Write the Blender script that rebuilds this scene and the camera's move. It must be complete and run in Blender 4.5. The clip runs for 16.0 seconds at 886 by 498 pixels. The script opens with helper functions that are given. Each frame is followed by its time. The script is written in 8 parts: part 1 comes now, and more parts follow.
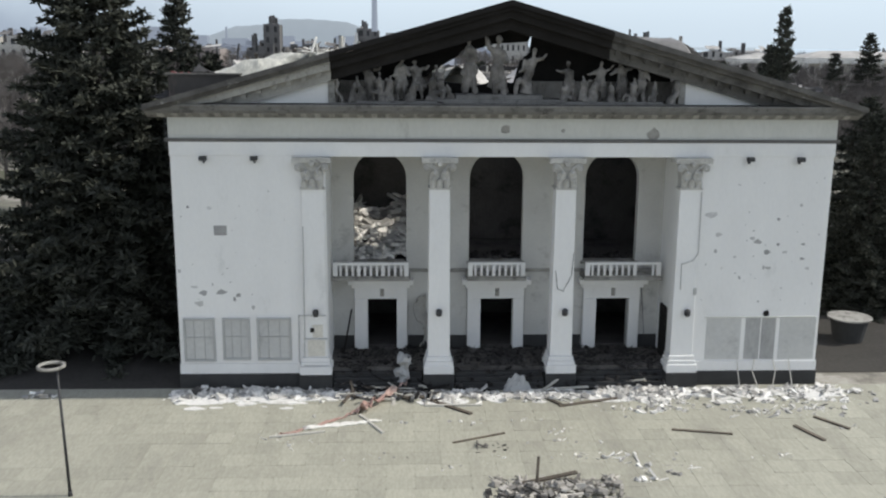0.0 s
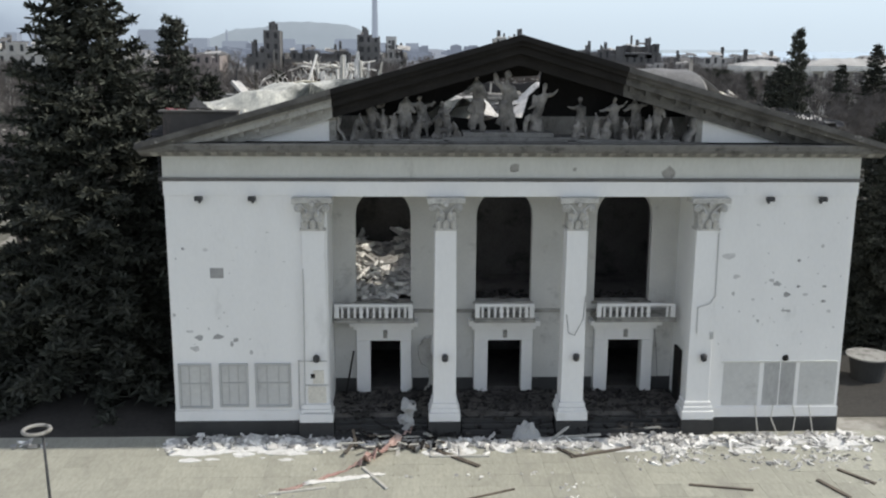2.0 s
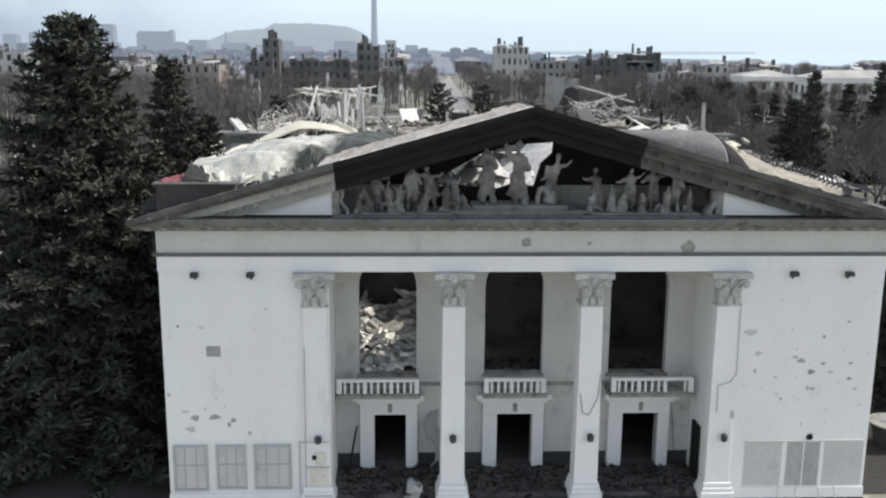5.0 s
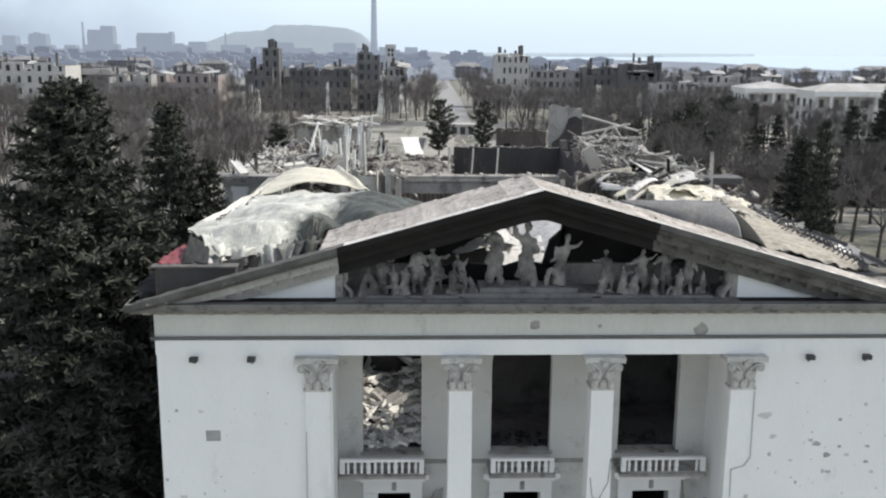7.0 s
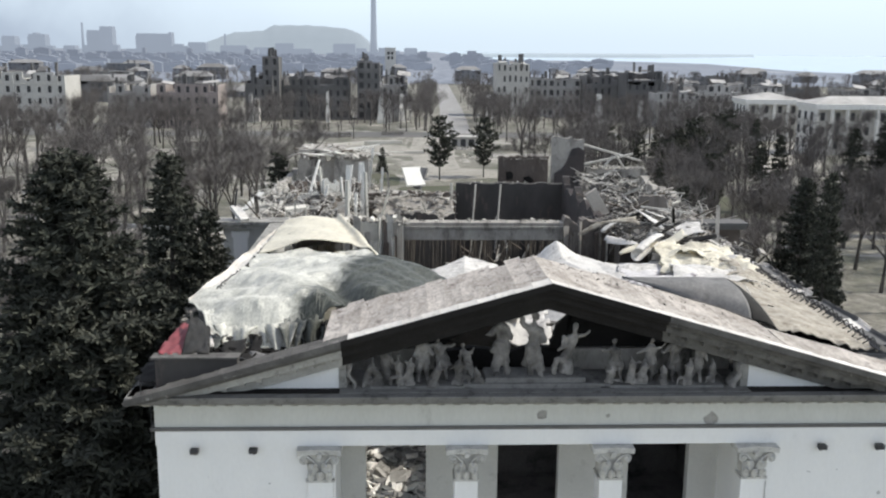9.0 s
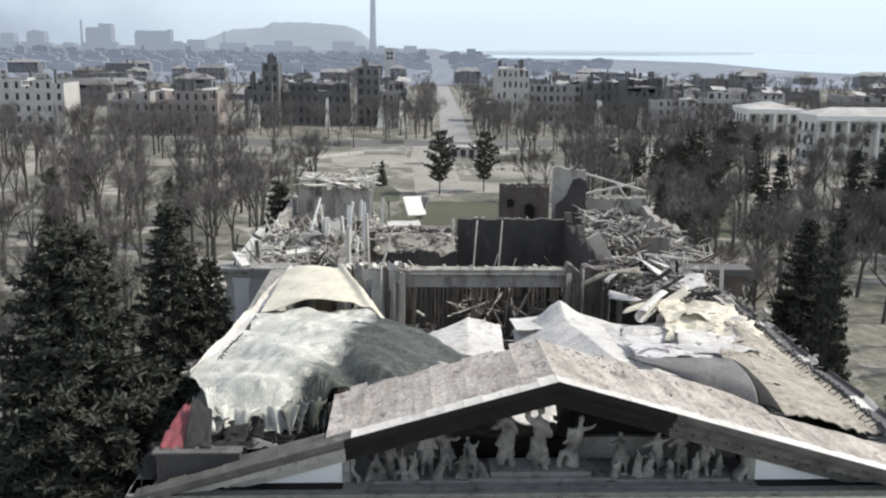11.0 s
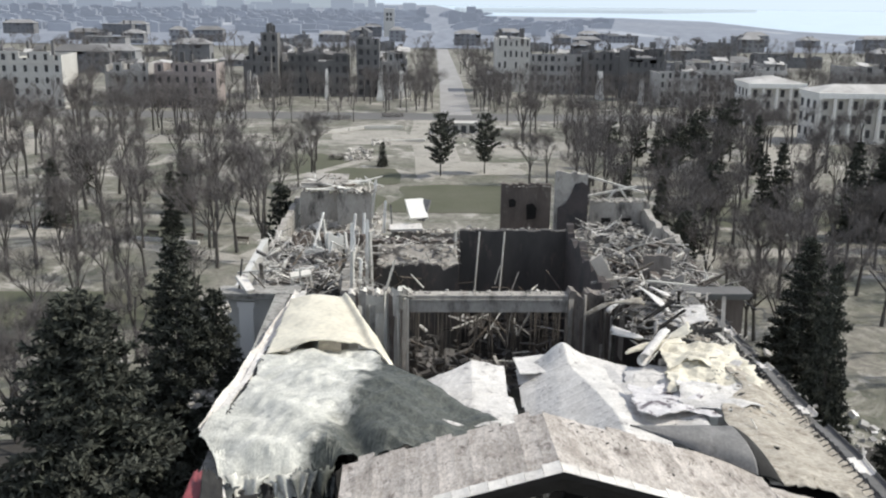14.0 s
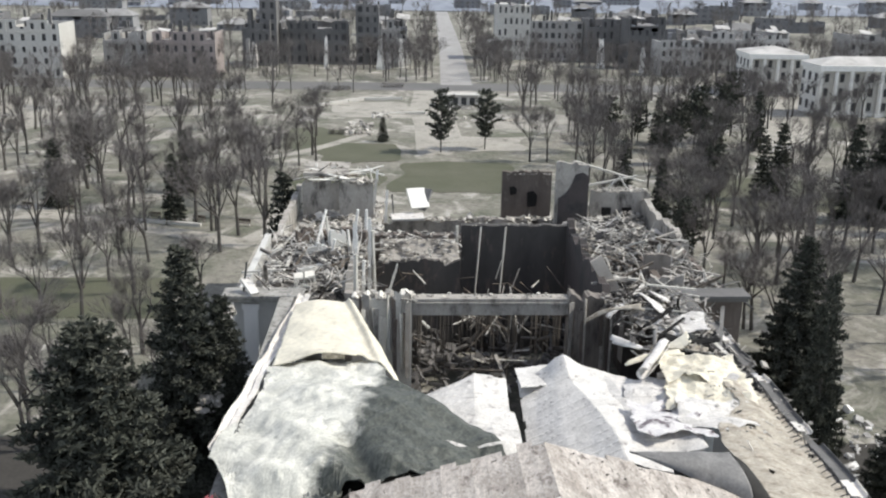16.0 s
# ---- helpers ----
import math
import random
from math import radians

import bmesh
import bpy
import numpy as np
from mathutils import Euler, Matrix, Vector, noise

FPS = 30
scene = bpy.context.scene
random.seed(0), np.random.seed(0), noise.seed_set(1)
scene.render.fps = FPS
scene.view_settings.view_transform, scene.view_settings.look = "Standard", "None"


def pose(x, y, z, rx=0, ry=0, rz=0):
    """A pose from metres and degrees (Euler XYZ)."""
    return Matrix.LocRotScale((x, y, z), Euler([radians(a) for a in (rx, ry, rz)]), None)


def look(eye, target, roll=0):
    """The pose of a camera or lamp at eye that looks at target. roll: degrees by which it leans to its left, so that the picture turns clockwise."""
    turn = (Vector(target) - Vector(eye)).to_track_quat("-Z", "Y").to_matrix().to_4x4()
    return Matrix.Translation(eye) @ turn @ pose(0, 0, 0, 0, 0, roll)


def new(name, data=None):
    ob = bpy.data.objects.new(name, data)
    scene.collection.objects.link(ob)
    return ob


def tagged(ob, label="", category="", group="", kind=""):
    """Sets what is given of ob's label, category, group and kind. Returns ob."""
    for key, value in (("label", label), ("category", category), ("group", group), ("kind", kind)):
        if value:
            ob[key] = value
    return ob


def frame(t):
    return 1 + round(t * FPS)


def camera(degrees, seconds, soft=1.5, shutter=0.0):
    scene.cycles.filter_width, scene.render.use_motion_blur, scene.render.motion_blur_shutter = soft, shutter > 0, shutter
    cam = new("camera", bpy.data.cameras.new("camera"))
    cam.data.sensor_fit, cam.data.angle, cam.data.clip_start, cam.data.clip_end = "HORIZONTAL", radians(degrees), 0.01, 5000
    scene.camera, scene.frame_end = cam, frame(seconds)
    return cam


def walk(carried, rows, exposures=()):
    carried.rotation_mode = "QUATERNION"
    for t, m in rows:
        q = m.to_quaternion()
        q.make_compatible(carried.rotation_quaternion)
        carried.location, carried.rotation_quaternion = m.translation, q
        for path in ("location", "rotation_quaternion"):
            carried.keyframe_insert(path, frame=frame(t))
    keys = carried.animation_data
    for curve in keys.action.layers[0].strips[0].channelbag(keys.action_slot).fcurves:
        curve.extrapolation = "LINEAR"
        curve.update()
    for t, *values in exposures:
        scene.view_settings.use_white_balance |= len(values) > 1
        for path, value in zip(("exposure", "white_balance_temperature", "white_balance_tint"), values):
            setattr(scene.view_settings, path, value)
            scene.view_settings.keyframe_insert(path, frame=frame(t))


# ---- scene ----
cam = camera(50.0, 16.0, soft=2.2)
METRES, EYE, TILT, LEAN, TURN = 24.0, 15.1, -12.2, -0.4, -2.2
ROWS = [
    (0.0, 0.0, 0.0, 0.0, 0.0, 0.0, -0.0),
    (0.5, -0.0027, 0.021, 0.0167, 0.01, 0.1, -0.02),
    (1.0, -0.0051, 0.0371, 0.0343, 0.01, 0.09, -0.01),
    (1.5, -0.0069, 0.0528, 0.0515, 0.04, 0.09, 0.0),
    (2.0, -0.0104, 0.0705, 0.0708, 0.01, 0.13, 0.0),
    (2.5, -0.0124, 0.085, 0.0874, 0.01, 0.15, 0.01),
    (3.0, -0.0149, 0.0986, 0.1049, -0.01, 0.16, -0.0),
    (3.5, -0.0186, 0.1132, 0.1296, -0.04, 0.16, -0.01),
    (4.0, -0.0206, 0.1248, 0.1514, -0.03, 0.15, 0.0),
    (6.5, -0.0336, 0.1797, 0.2865, -0.07, 0.23, -0.09),
    (7.0, -0.0363, 0.188, 0.3247, -0.08, 0.23, -0.1),
    (7.5, -0.0387, 0.1948, 0.3574, -0.09, 0.23, -0.11),
    (8.0, -0.041, 0.2014, 0.3899, -0.1, 0.22, -0.13),
    (8.5, -0.0437, 0.2083, 0.4293, -0.11, 0.2, -0.14),
    (9.0, -0.046, 0.214, 0.4619, -0.12, 0.2, -0.15),
    (9.5, -0.0483, 0.2194, 0.4943, -0.14, 0.2, -0.16),
    (10.0, -0.0505, 0.2236, 0.5337, -0.15, 0.13, -0.18),
    (12.5, -0.062, 0.2281, 0.7047, -0.22, -0.79, -0.34),
    (13.0, -0.0642, 0.2258, 0.7358, -0.22, -1.35, -0.34),
    (13.5, -0.0664, 0.2231, 0.767, -0.23, -1.9, -0.36),
    (14.0, -0.0688, 0.2186, 0.8041, -0.24, -2.57, -0.37),
    (14.5, -0.0712, 0.2141, 0.8348, -0.25, -3.13, -0.4),
    (15.0, -0.0743, 0.2087, 0.872, -0.27, -3.81, -0.42),
    (15.5, -0.0769, 0.2031, 0.9027, -0.28, -4.38, -0.42),
    (16.0, -0.0792, 0.1977, 0.9331, -0.29, -4.98, -0.44),
]
EXPOSURES = [(0.0, 0.05), (2.0, 0.07), (4.0, 0.22), (7.0, 0.32), (10.0, 0.28), (13.0, 0.27), (14.5, 0.33), (16.0, 0.43)]
walk(cam, [(t, pose(-4.3, -40.4, EYE, TILT, LEAN, TURN) @ pose(METRES * x, METRES * y, METRES * z, 90 + pitch, roll, yaw)) for t, x, y, z, yaw, pitch, roll in ROWS], EXPOSURES)

# ---- world, sun ----
SUN_ELEV, SUN_AZ = 48.0, 89.5  # degrees; azimuth clockwise from +y
world = bpy.data.worlds.new("world")
scene.world = world
world.use_nodes = True
wn = world.node_tree
sky = wn.nodes.new("ShaderNodeTexSky")
sky.sky_type, sky.sun_disc = "NISHITA", False
sky.sun_elevation, sky.sun_rotation = radians(SUN_ELEV), radians(SUN_AZ)
sky.air_density, sky.dust_density, sky.ozone_density = 0.8, 0.25, 4.0
wn.nodes["Background"].inputs["Strength"].default_value = 0.2
haze = wn.nodes.new("ShaderNodeHueSaturation")
haze.inputs["Saturation"].default_value = 0.42
wn.links.new(sky.outputs[0], haze.inputs["Color"])
cap = wn.nodes.new("ShaderNodeMix")  # thin white haze evens out the brightness of the sky
cap.data_type, cap.blend_type = "RGBA", "DARKEN"
cap.inputs["Factor"].default_value, cap.inputs["B"].default_value = 1.0, (3.5, 4.1, 4.6, 1)
wn.links.new(haze.outputs[0], cap.inputs["A"])
wn.links.new(cap.outputs["Result"], wn.nodes["Background"].inputs["Color"])
sun_data = bpy.data.lights.new("sun", "SUN")
sun_data.energy, sun_data.angle, sun_data.color = 3.15, radians(0.8), (1.0, 0.95, 0.86)
sun = new("sun", sun_data)
sa, se = radians(SUN_AZ), radians(SUN_ELEV)
sun.matrix_world = look((60 * math.sin(sa) * math.cos(se), 60 * math.cos(sa) * math.cos(se), 60 * math.sin(se)), (0, 0, 0))


# ---- materials ----
def mat(name, base, alt, s1=0.6, s2=14.0, rough=0.85, bump=0.25, metal=0.0, stain=None, rnd=0.0, island=0.0, stretch=(1, 1, 1), mix=0.5, glow=None, grain=0.17, relief=0.04, warp=0.0, zone=None):
    """A two-scale noise material in world metres. stain: (colour, scale, from, to); rnd and island: spread of value per piece;
    zone: (x weight, y weight, offset, width, colour, streak colour), a scorch mark with a ragged edge across the plan."""
    m = bpy.data.materials.new(name)
    m.use_nodes = True
    nt = m.node_tree
    N, L = nt.nodes, nt.links
    bs = N["Principled BSDF"]
    geo = N.new("ShaderNodeNewGeometry")
    mp = N.new("ShaderNodeMapping")
    mp.inputs["Scale"].default_value = stretch
    L.new(geo.outputs["Position"], mp.inputs["Vector"])

    def tex(scale, detail=4.0, rough_=0.6):
        n = N.new("ShaderNodeTexNoise")
        n.inputs["Scale"].default_value, n.inputs["Detail"].default_value, n.inputs["Roughness"].default_value = scale, detail, rough_
        n.inputs["Distortion"].default_value = warp
        L.new(mp.outputs[0], n.inputs["Vector"])
        return n.outputs["Fac"]

    def ramp(sock, a, b):
        r = N.new("ShaderNodeMapRange")
        r.inputs["From Min"].default_value, r.inputs["From Max"].default_value = a, b
        L.new(sock, r.inputs["Value"])
        return r.outputs["Result"]

    def blend(fac, a, b, kind="MIX"):
        x = N.new("ShaderNodeMix")
        x.data_type, x.blend_type = "RGBA", kind
        for sock, v in ((x.inputs["Factor"], fac), (x.inputs["A"], a), (x.inputs["B"], b)):
            if isinstance(v, (int, float)):
                sock.default_value = v
            elif isinstance(v, tuple):
                sock.default_value = (*v, 1)
            else:
                L.new(v, sock)
        return x.outputs["Result"]

    big, fine = tex(s1), tex(s2, 6.0, 0.65)
    col = blend(ramp(big, 0.5 - mix / 2, 0.5 + mix / 2), base, alt)
    shade = N.new("ShaderNodeMapRange")
    shade.inputs["From Min"].default_value, shade.inputs["From Max"].default_value = 0.25, 0.75
    shade.inputs["To Min"].default_value, shade.inputs["To Max"].default_value = 1 - 1.25 * grain, 1 + 0.7 * grain
    L.new(fine, shade.inputs["Value"])
    col = blend(1.0, col, shade.outputs["Result"], "MULTIPLY")
    if stain:
        c, sc, a, b = stain
        col = blend(ramp(tex(sc, 8.0, 0.7), a, b), col, c)
    if zone:
        kx, ky, k0, wide, c1, c2 = zone
        dot = N.new("ShaderNodeVectorMath")
        dot.operation = "DOT_PRODUCT"
        dot.inputs[1].default_value = (kx, ky, 0)
        L.new(geo.outputs["Position"], dot.inputs[0])
        off, wob = N.new("ShaderNodeMath"), N.new("ShaderNodeMath")
        wob.operation, wob.inputs[1].default_value, wob.inputs[2].default_value = "MULTIPLY_ADD", wide * 4.0, k0 - wide * 2.0
        L.new(tex(0.55, 5.0, 0.65), wob.inputs[0])
        off.operation = "ADD"
        L.new(dot.outputs["Value"], off.inputs[0])
        L.new(wob.outputs[0], off.inputs[1])
        streak = N.new("ShaderNodeTexNoise")
        streak.inputs["Scale"].default_value, streak.inputs["Detail"].default_value = 2.6, 12.0
        streak.inputs["Roughness"].default_value, streak.inputs["Distortion"].default_value = 0.66, 1.2
        smap = N.new("ShaderNodeMapping")
        smap.inputs["Scale"].default_value = (1.3, 0.75, 0.5)
        smap.inputs["Rotation"].default_value = (0, 0, radians(-28))
        L.new(geo.outputs["Position"], smap.inputs["Vector"])
        L.new(smap.outputs[0], streak.inputs["Vector"])
        mark = blend(ramp(streak.outputs["Fac"], 0.36, 0.74), c1, c2)
        col = blend(ramp(off.outputs[0], 0.0, wide), col, blend(1.0, mark, shade.outputs["Result"], "MULTIPLY"))
    for spread, sock in ((rnd, None), (island, geo.outputs["Random Per Island"])):
        if spread:
            if sock is None:
                sock = N.new("ShaderNodeObjectInfo").outputs["Random"]
            v = N.new("ShaderNodeMapRange")
            v.inputs["To Min"].default_value, v.inputs["To Max"].default_value = 1 - spread, 1 + spread
            L.new(sock, v.inputs["Value"])
            col = blend(1.0, col, v.outputs["Result"], "MULTIPLY")
    L.new(col, bs.inputs["Base Color"])
    bs.inputs["Roughness"].default_value, bs.inputs["Metallic"].default_value = rough, metal
    if bump:
        bp = N.new("ShaderNodeBump")
        bp.inputs["Strength"].default_value, bp.inputs["Distance"].default_value = bump, relief
        L.new(fine, bp.inputs["Height"])
        L.new(bp.outputs[0], bs.inputs["Normal"])
    # far materials glow faintly to stand in for haze
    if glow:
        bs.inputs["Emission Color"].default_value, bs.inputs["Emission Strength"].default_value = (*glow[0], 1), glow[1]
    return m


M_WHITE = mat("white_plaster", (0.85, 0.845, 0.825), (0.77, 0.765, 0.75), 0.35, 9, 0.9, 0.03, stain=((0.52, 0.52, 0.50), 0.7, 0.60, 0.90), stretch=(1, 1, 0.45), grain=0.03)
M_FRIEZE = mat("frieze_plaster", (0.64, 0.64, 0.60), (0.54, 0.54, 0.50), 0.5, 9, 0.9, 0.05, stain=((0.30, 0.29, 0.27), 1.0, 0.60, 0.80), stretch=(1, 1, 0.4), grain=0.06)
M_GREYPAINT = mat("grey_paint", (0.50, 0.50, 0.49), (0.40, 0.40, 0.39), 0.6, 9, 0.8, 0.05, grain=0.08)
M_DARKTRIM = mat("dark_trim", (0.16, 0.155, 0.15), (0.11, 0.108, 0.105), 0.8, 9, 0.95, 0.1)
M_SCAR = mat("chipped_plaster", (0.58, 0.575, 0.565), (0.40, 0.395, 0.385), 3.0, 20, 0.95, 0.3, rnd=0.35)
M_LEDGE = mat("weathered_ledge", (0.25, 0.243, 0.228), (0.15, 0.145, 0.135), 1.0, 12, 0.95, 0.3, stain=((0.07, 0.066, 0.062), 2.0, 0.54, 0.68))
M_OLDRAKE = mat("pale_dirty_cornice", (0.43, 0.42, 0.39), (0.28, 0.272, 0.25), 0.9, 12, 0.95, 0.3, stain=((0.10, 0.095, 0.09), 2.0, 0.58, 0.70))
M_CAPITAL = mat("sooty_carved_plaster", (0.66, 0.65, 0.61), (0.40, 0.39, 0.365), 2.2, 10, 0.95, 0.2, stain=((0.20, 0.19, 0.18), 2.6, 0.56, 0.70))
M_DARKMARK = mat("dark_wall_mark", (0.46, 0.46, 0.45), (0.36, 0.36, 0.35), 0.7, 5, 0.9, 0.05, stain=((0.24, 0.24, 0.23), 1.0, 0.54, 0.74), stretch=(1, 1, 0.4))
M_BONE = mat("bare_white_plaster", (0.88, 0.86, 0.81), (0.74, 0.72, 0.67), 1.2, 9, 0.95, 0.3, stain=((0.42, 0.39, 0.35), 1.5, 0.62, 0.74))
M_OLDPLASTER = mat("cream_old_plaster", (0.76, 0.73, 0.65), (0.64, 0.61, 0.54), 1.5, 9, 0.9, 0.1)
M_DUST = mat("white_plaster_dust", (0.84, 0.83, 0.80), (0.72, 0.71, 0.68), 0.9, 8, 0.95, 0.3, stain=((0.42, 0.40, 0.36), 1.2, 0.55, 0.72))
M_CORNICE = mat("weathered_cornice", (0.42, 0.41, 0.38), (0.22, 0.21, 0.19), 1.1, 12, 0.95, 0.3, stain=((0.09, 0.085, 0.08), 2.2, 0.52, 0.68))
M_SOOTCORNICE = mat("sooty_cornice", (0.15, 0.143, 0.132), (0.062, 0.058, 0.054), 1.0, 10, 0.95, 0.3, stain=((0.36, 0.345, 0.32), 1.8, 0.60, 0.70))
M_WORNRAKE = mat("worn_grey_cornice", (0.17, 0.163, 0.15), (0.085, 0.081, 0.075), 1.0, 11, 0.95, 0.3, stain=((0.05, 0.047, 0.044), 1.8, 0.50, 0.66))
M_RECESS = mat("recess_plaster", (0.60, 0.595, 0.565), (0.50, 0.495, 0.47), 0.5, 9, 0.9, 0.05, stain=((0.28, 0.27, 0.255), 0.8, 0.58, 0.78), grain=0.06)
M_PLINTH = mat("dark_granite", (0.034, 0.034, 0.034), (0.055, 0.055, 0.053), 0.8, 20, 0.85, 0.15)
M_BACKWALL = mat("scorched_back_wall", (0.10, 0.092, 0.085), (0.045, 0.042, 0.04), 0.5, 4, 0.95, 0.4, stain=((0.17, 0.13, 0.11), 0.6, 0.55, 0.68), stretch=(1, 1, 0.4))
M_CHAR = mat("charred_timber", (0.018, 0.0168, 0.016), (0.030, 0.028, 0.0265), 1.0, 12, 0.95, 0.4)
M_SOOT = mat("sooty_wall", (0.07, 0.065, 0.06), (0.15, 0.14, 0.13), 0.5, 8, 0.95, 0.3, stain=((0.02, 0.02, 0.02), 0.6, 0.5, 0.7))
M_STATUE = mat("sooty_stone", (0.33, 0.312, 0.288), (0.09, 0.085, 0.079), 1.1, 10, 0.95, 0.3, mix=0.28, rnd=0.25)
M_SHEET = mat("pale_roof_sheet", (0.78, 0.75, 0.705), (0.50, 0.48, 0.45), 1.1, 9.0, 0.6, 0.45, stain=((0.17, 0.15, 0.145), 1.4, 0.58, 0.67), relief=0.03, grain=0.26, warp=0.5)
M_SHEETDARK = mat("stained_roof_sheet", (0.76, 0.745, 0.665), (0.52, 0.515, 0.455), 0.8, 9.0, 0.6, 0.4, stain=((0.30, 0.30, 0.27), 1.5, 0.56, 0.70), relief=0.03, grain=0.3, warp=0.5, mix=0.35, stretch=(1.0, 0.8, 0.8), zone=(1.0, -0.22, 11.3, 1.1, (0.028, 0.033, 0.027), (0.15, 0.155, 0.13)))
M_SCORCH = mat("scorched_roof_sheet", (0.17, 0.18, 0.16), (0.085, 0.09, 0.085), 0.5, 2.2, 0.7, 0.5, 0.0, stain=((0.48, 0.47, 0.43), 0.55, 0.52, 0.68), relief=0.14, grain=0.45, warp=0.9, stretch=(1.0, 0.45, 1.0))
M_GABLE = mat("rusty_roof_sheet", (0.64, 0.585, 0.53), (0.30, 0.262, 0.225), 0.9, 7.0, 0.8, 0.5, stain=((0.14, 0.115, 0.098), 1.9, 0.54, 0.66), rnd=0.12, relief=0.05, grain=0.42, warp=0.5, stretch=(1.2, 0.6, 1))
M_BEIGE = mat("beige_roof_sheet", (0.52, 0.475, 0.40), (0.31, 0.276, 0.222), 1.6, 7.0, 0.75, 0.5, stain=((0.17, 0.135, 0.10), 1.7, 0.52, 0.66), relief=0.05, grain=0.35, warp=0.4, stretch=(0.7, 1.3, 1))
M_GREY_SHEET = mat("grey_roof_sheet", (0.26, 0.252, 0.24), (0.15, 0.146, 0.14), 1.0, 7, 0.6, 0.25, stain=((0.10, 0.095, 0.09), 1.1, 0.54, 0.72), warp=0.5, grain=0.25)
M_BLACK_SHEET = mat("burnt_black_sheet", (0.022, 0.021, 0.02), (0.05, 0.048, 0.045), 0.9, 6, 0.7, 0.2)
M_PALEROOF = mat("pale_patched_roof", (0.60, 0.585, 0.56), (0.36, 0.345, 0.325), 0.2, 2, 0.9, 0.2, stain=((0.18, 0.17, 0.16), 0.25, 0.54, 0.66))
M_RED = mat("red_painted_sheet", (0.30, 0.06, 0.07), (0.17, 0.045, 0.05), 0.8, 9, 0.7, 0.2)
M_RUBBLE = mat("pale_rubble", (0.50, 0.475, 0.43), (0.30, 0.28, 0.25), 0.9, 9, 0.95, 0.4, island=0.6)
M_BITS = mat("white_plaster_bits", (0.76, 0.745, 0.71), (0.46, 0.44, 0.41), 1.6, 9, 0.95, 0.3, island=0.6)
M_ASH = mat("soot_and_ash", (0.055, 0.052, 0.05), (0.032, 0.03, 0.029), 0.9, 9, 0.95, 0.4, island=0.6)
M_RUBBLE_DARK = mat("burnt_rubble", (0.14, 0.13, 0.12), (0.08, 0.075, 0.07), 0.9, 9, 0.95, 0.4, island=0.6)
M_CONC = mat("broken_masonry", (0.46, 0.43, 0.385), (0.28, 0.262, 0.235), 0.5, 5, 0.95, 0.5, stain=((0.06, 0.055, 0.05), 0.6, 0.50, 0.66), stretch=(1, 1, 0.5), relief=0.08)
M_BROWNWALL = mat("scorched_brown_wall", (0.17, 0.14, 0.12), (0.09, 0.075, 0.065), 0.6, 5, 0.95, 0.5, stain=((0.30, 0.27, 0.24), 0.8, 0.56, 0.70), stretch=(1, 1, 0.35), relief=0.08)
M_BRICK = mat("dark_brick", (0.085, 0.072, 0.07), (0.055, 0.048, 0.046), 0.7, 12, 0.95, 0.4, stain=((0.04, 0.04, 0.04), 0.5, 0.5, 0.65))
M_WOOD = mat("weathered_wood", (0.16, 0.13, 0.10), (0.09, 0.075, 0.06), 1.5, 16, 0.9, 0.3, rnd=0.4)
M_PALEWOOD = mat("pale_painted_wood", (0.62, 0.60, 0.55), (0.45, 0.43, 0.38), 1.5, 16, 0.85, 0.2)
M_PIER = mat("scorched_pier", (0.27, 0.24, 0.21), (0.15, 0.132, 0.115), 0.6, 4, 0.95, 0.5, stain=((0.07, 0.06, 0.055), 0.7, 0.52, 0.68), stretch=(1, 1, 0.3), relief=0.1)
M_CORKBOARD = mat("beige_board", (0.60, 0.55, 0.49), (0.47, 0.425, 0.37), 0.9, 12, 0.9, 0.2, stain=((0.2, 0.175, 0.15), 1.2, 0.58, 0.7))
M_STEEL = mat("dark_steel", (0.05, 0.05, 0.055), (0.08, 0.08, 0.08), 2.0, 20, 0.6, 0.1, 0.5)
M_GROUND = mat("dry_lawn_and_earth", (0.135, 0.138, 0.102), (0.26, 0.243, 0.208), 0.09, 0.9, 1.0, 0.5, stain=((0.40, 0.378, 0.338), 0.12, 0.53, 0.63), grain=0.45, relief=0.2, warp=0.8, mix=0.3)
M_GRASS = mat("spring_grass", (0.075, 0.082, 0.048), (0.115, 0.112, 0.078), 0.12, 3, 1.0, 0.4)
M_PAVE = mat("paving_slab", (0.43, 0.42, 0.345), (0.36, 0.35, 0.287), 0.35, 10, 0.9, 0.10, rnd=0.08, island=0.08, stain=((0.30, 0.29, 0.245), 0.35, 0.54, 0.76), stretch=(1, 0.3, 1))
M_JOINT = mat("paving_bed", (0.35, 0.34, 0.28), (0.31, 0.30, 0.25), 0.5, 10, 1.0, 0.2)
M_PATH = mat("park_path", (0.42, 0.395, 0.345), (0.29, 0.275, 0.24), 0.18, 3, 1.0, 0.3, stain=((0.14, 0.133, 0.11), 0.22, 0.54, 0.66), grain=0.3, relief=0.1)
M_STREET = mat("dusty_street", (0.40, 0.39, 0.375), (0.28, 0.272, 0.262), 0.12, 2, 1.0, 0.2, stain=((0.17, 0.165, 0.155), 0.1, 0.58, 0.68), grain=0.3)
M_SOIL = mat("shaded_dark_soil", (0.040, 0.037, 0.032), (0.055, 0.05, 0.044), 0.6, 5, 1.0, 0.4, grain=0.3)
M_PANEL = mat("dirty_wall_mark", (0.60, 0.60, 0.58), (0.50, 0.50, 0.485), 0.5, 5, 0.9, 0.05, stain=((0.30, 0.30, 0.29), 0.8, 0.56, 0.80), grain=0.08)
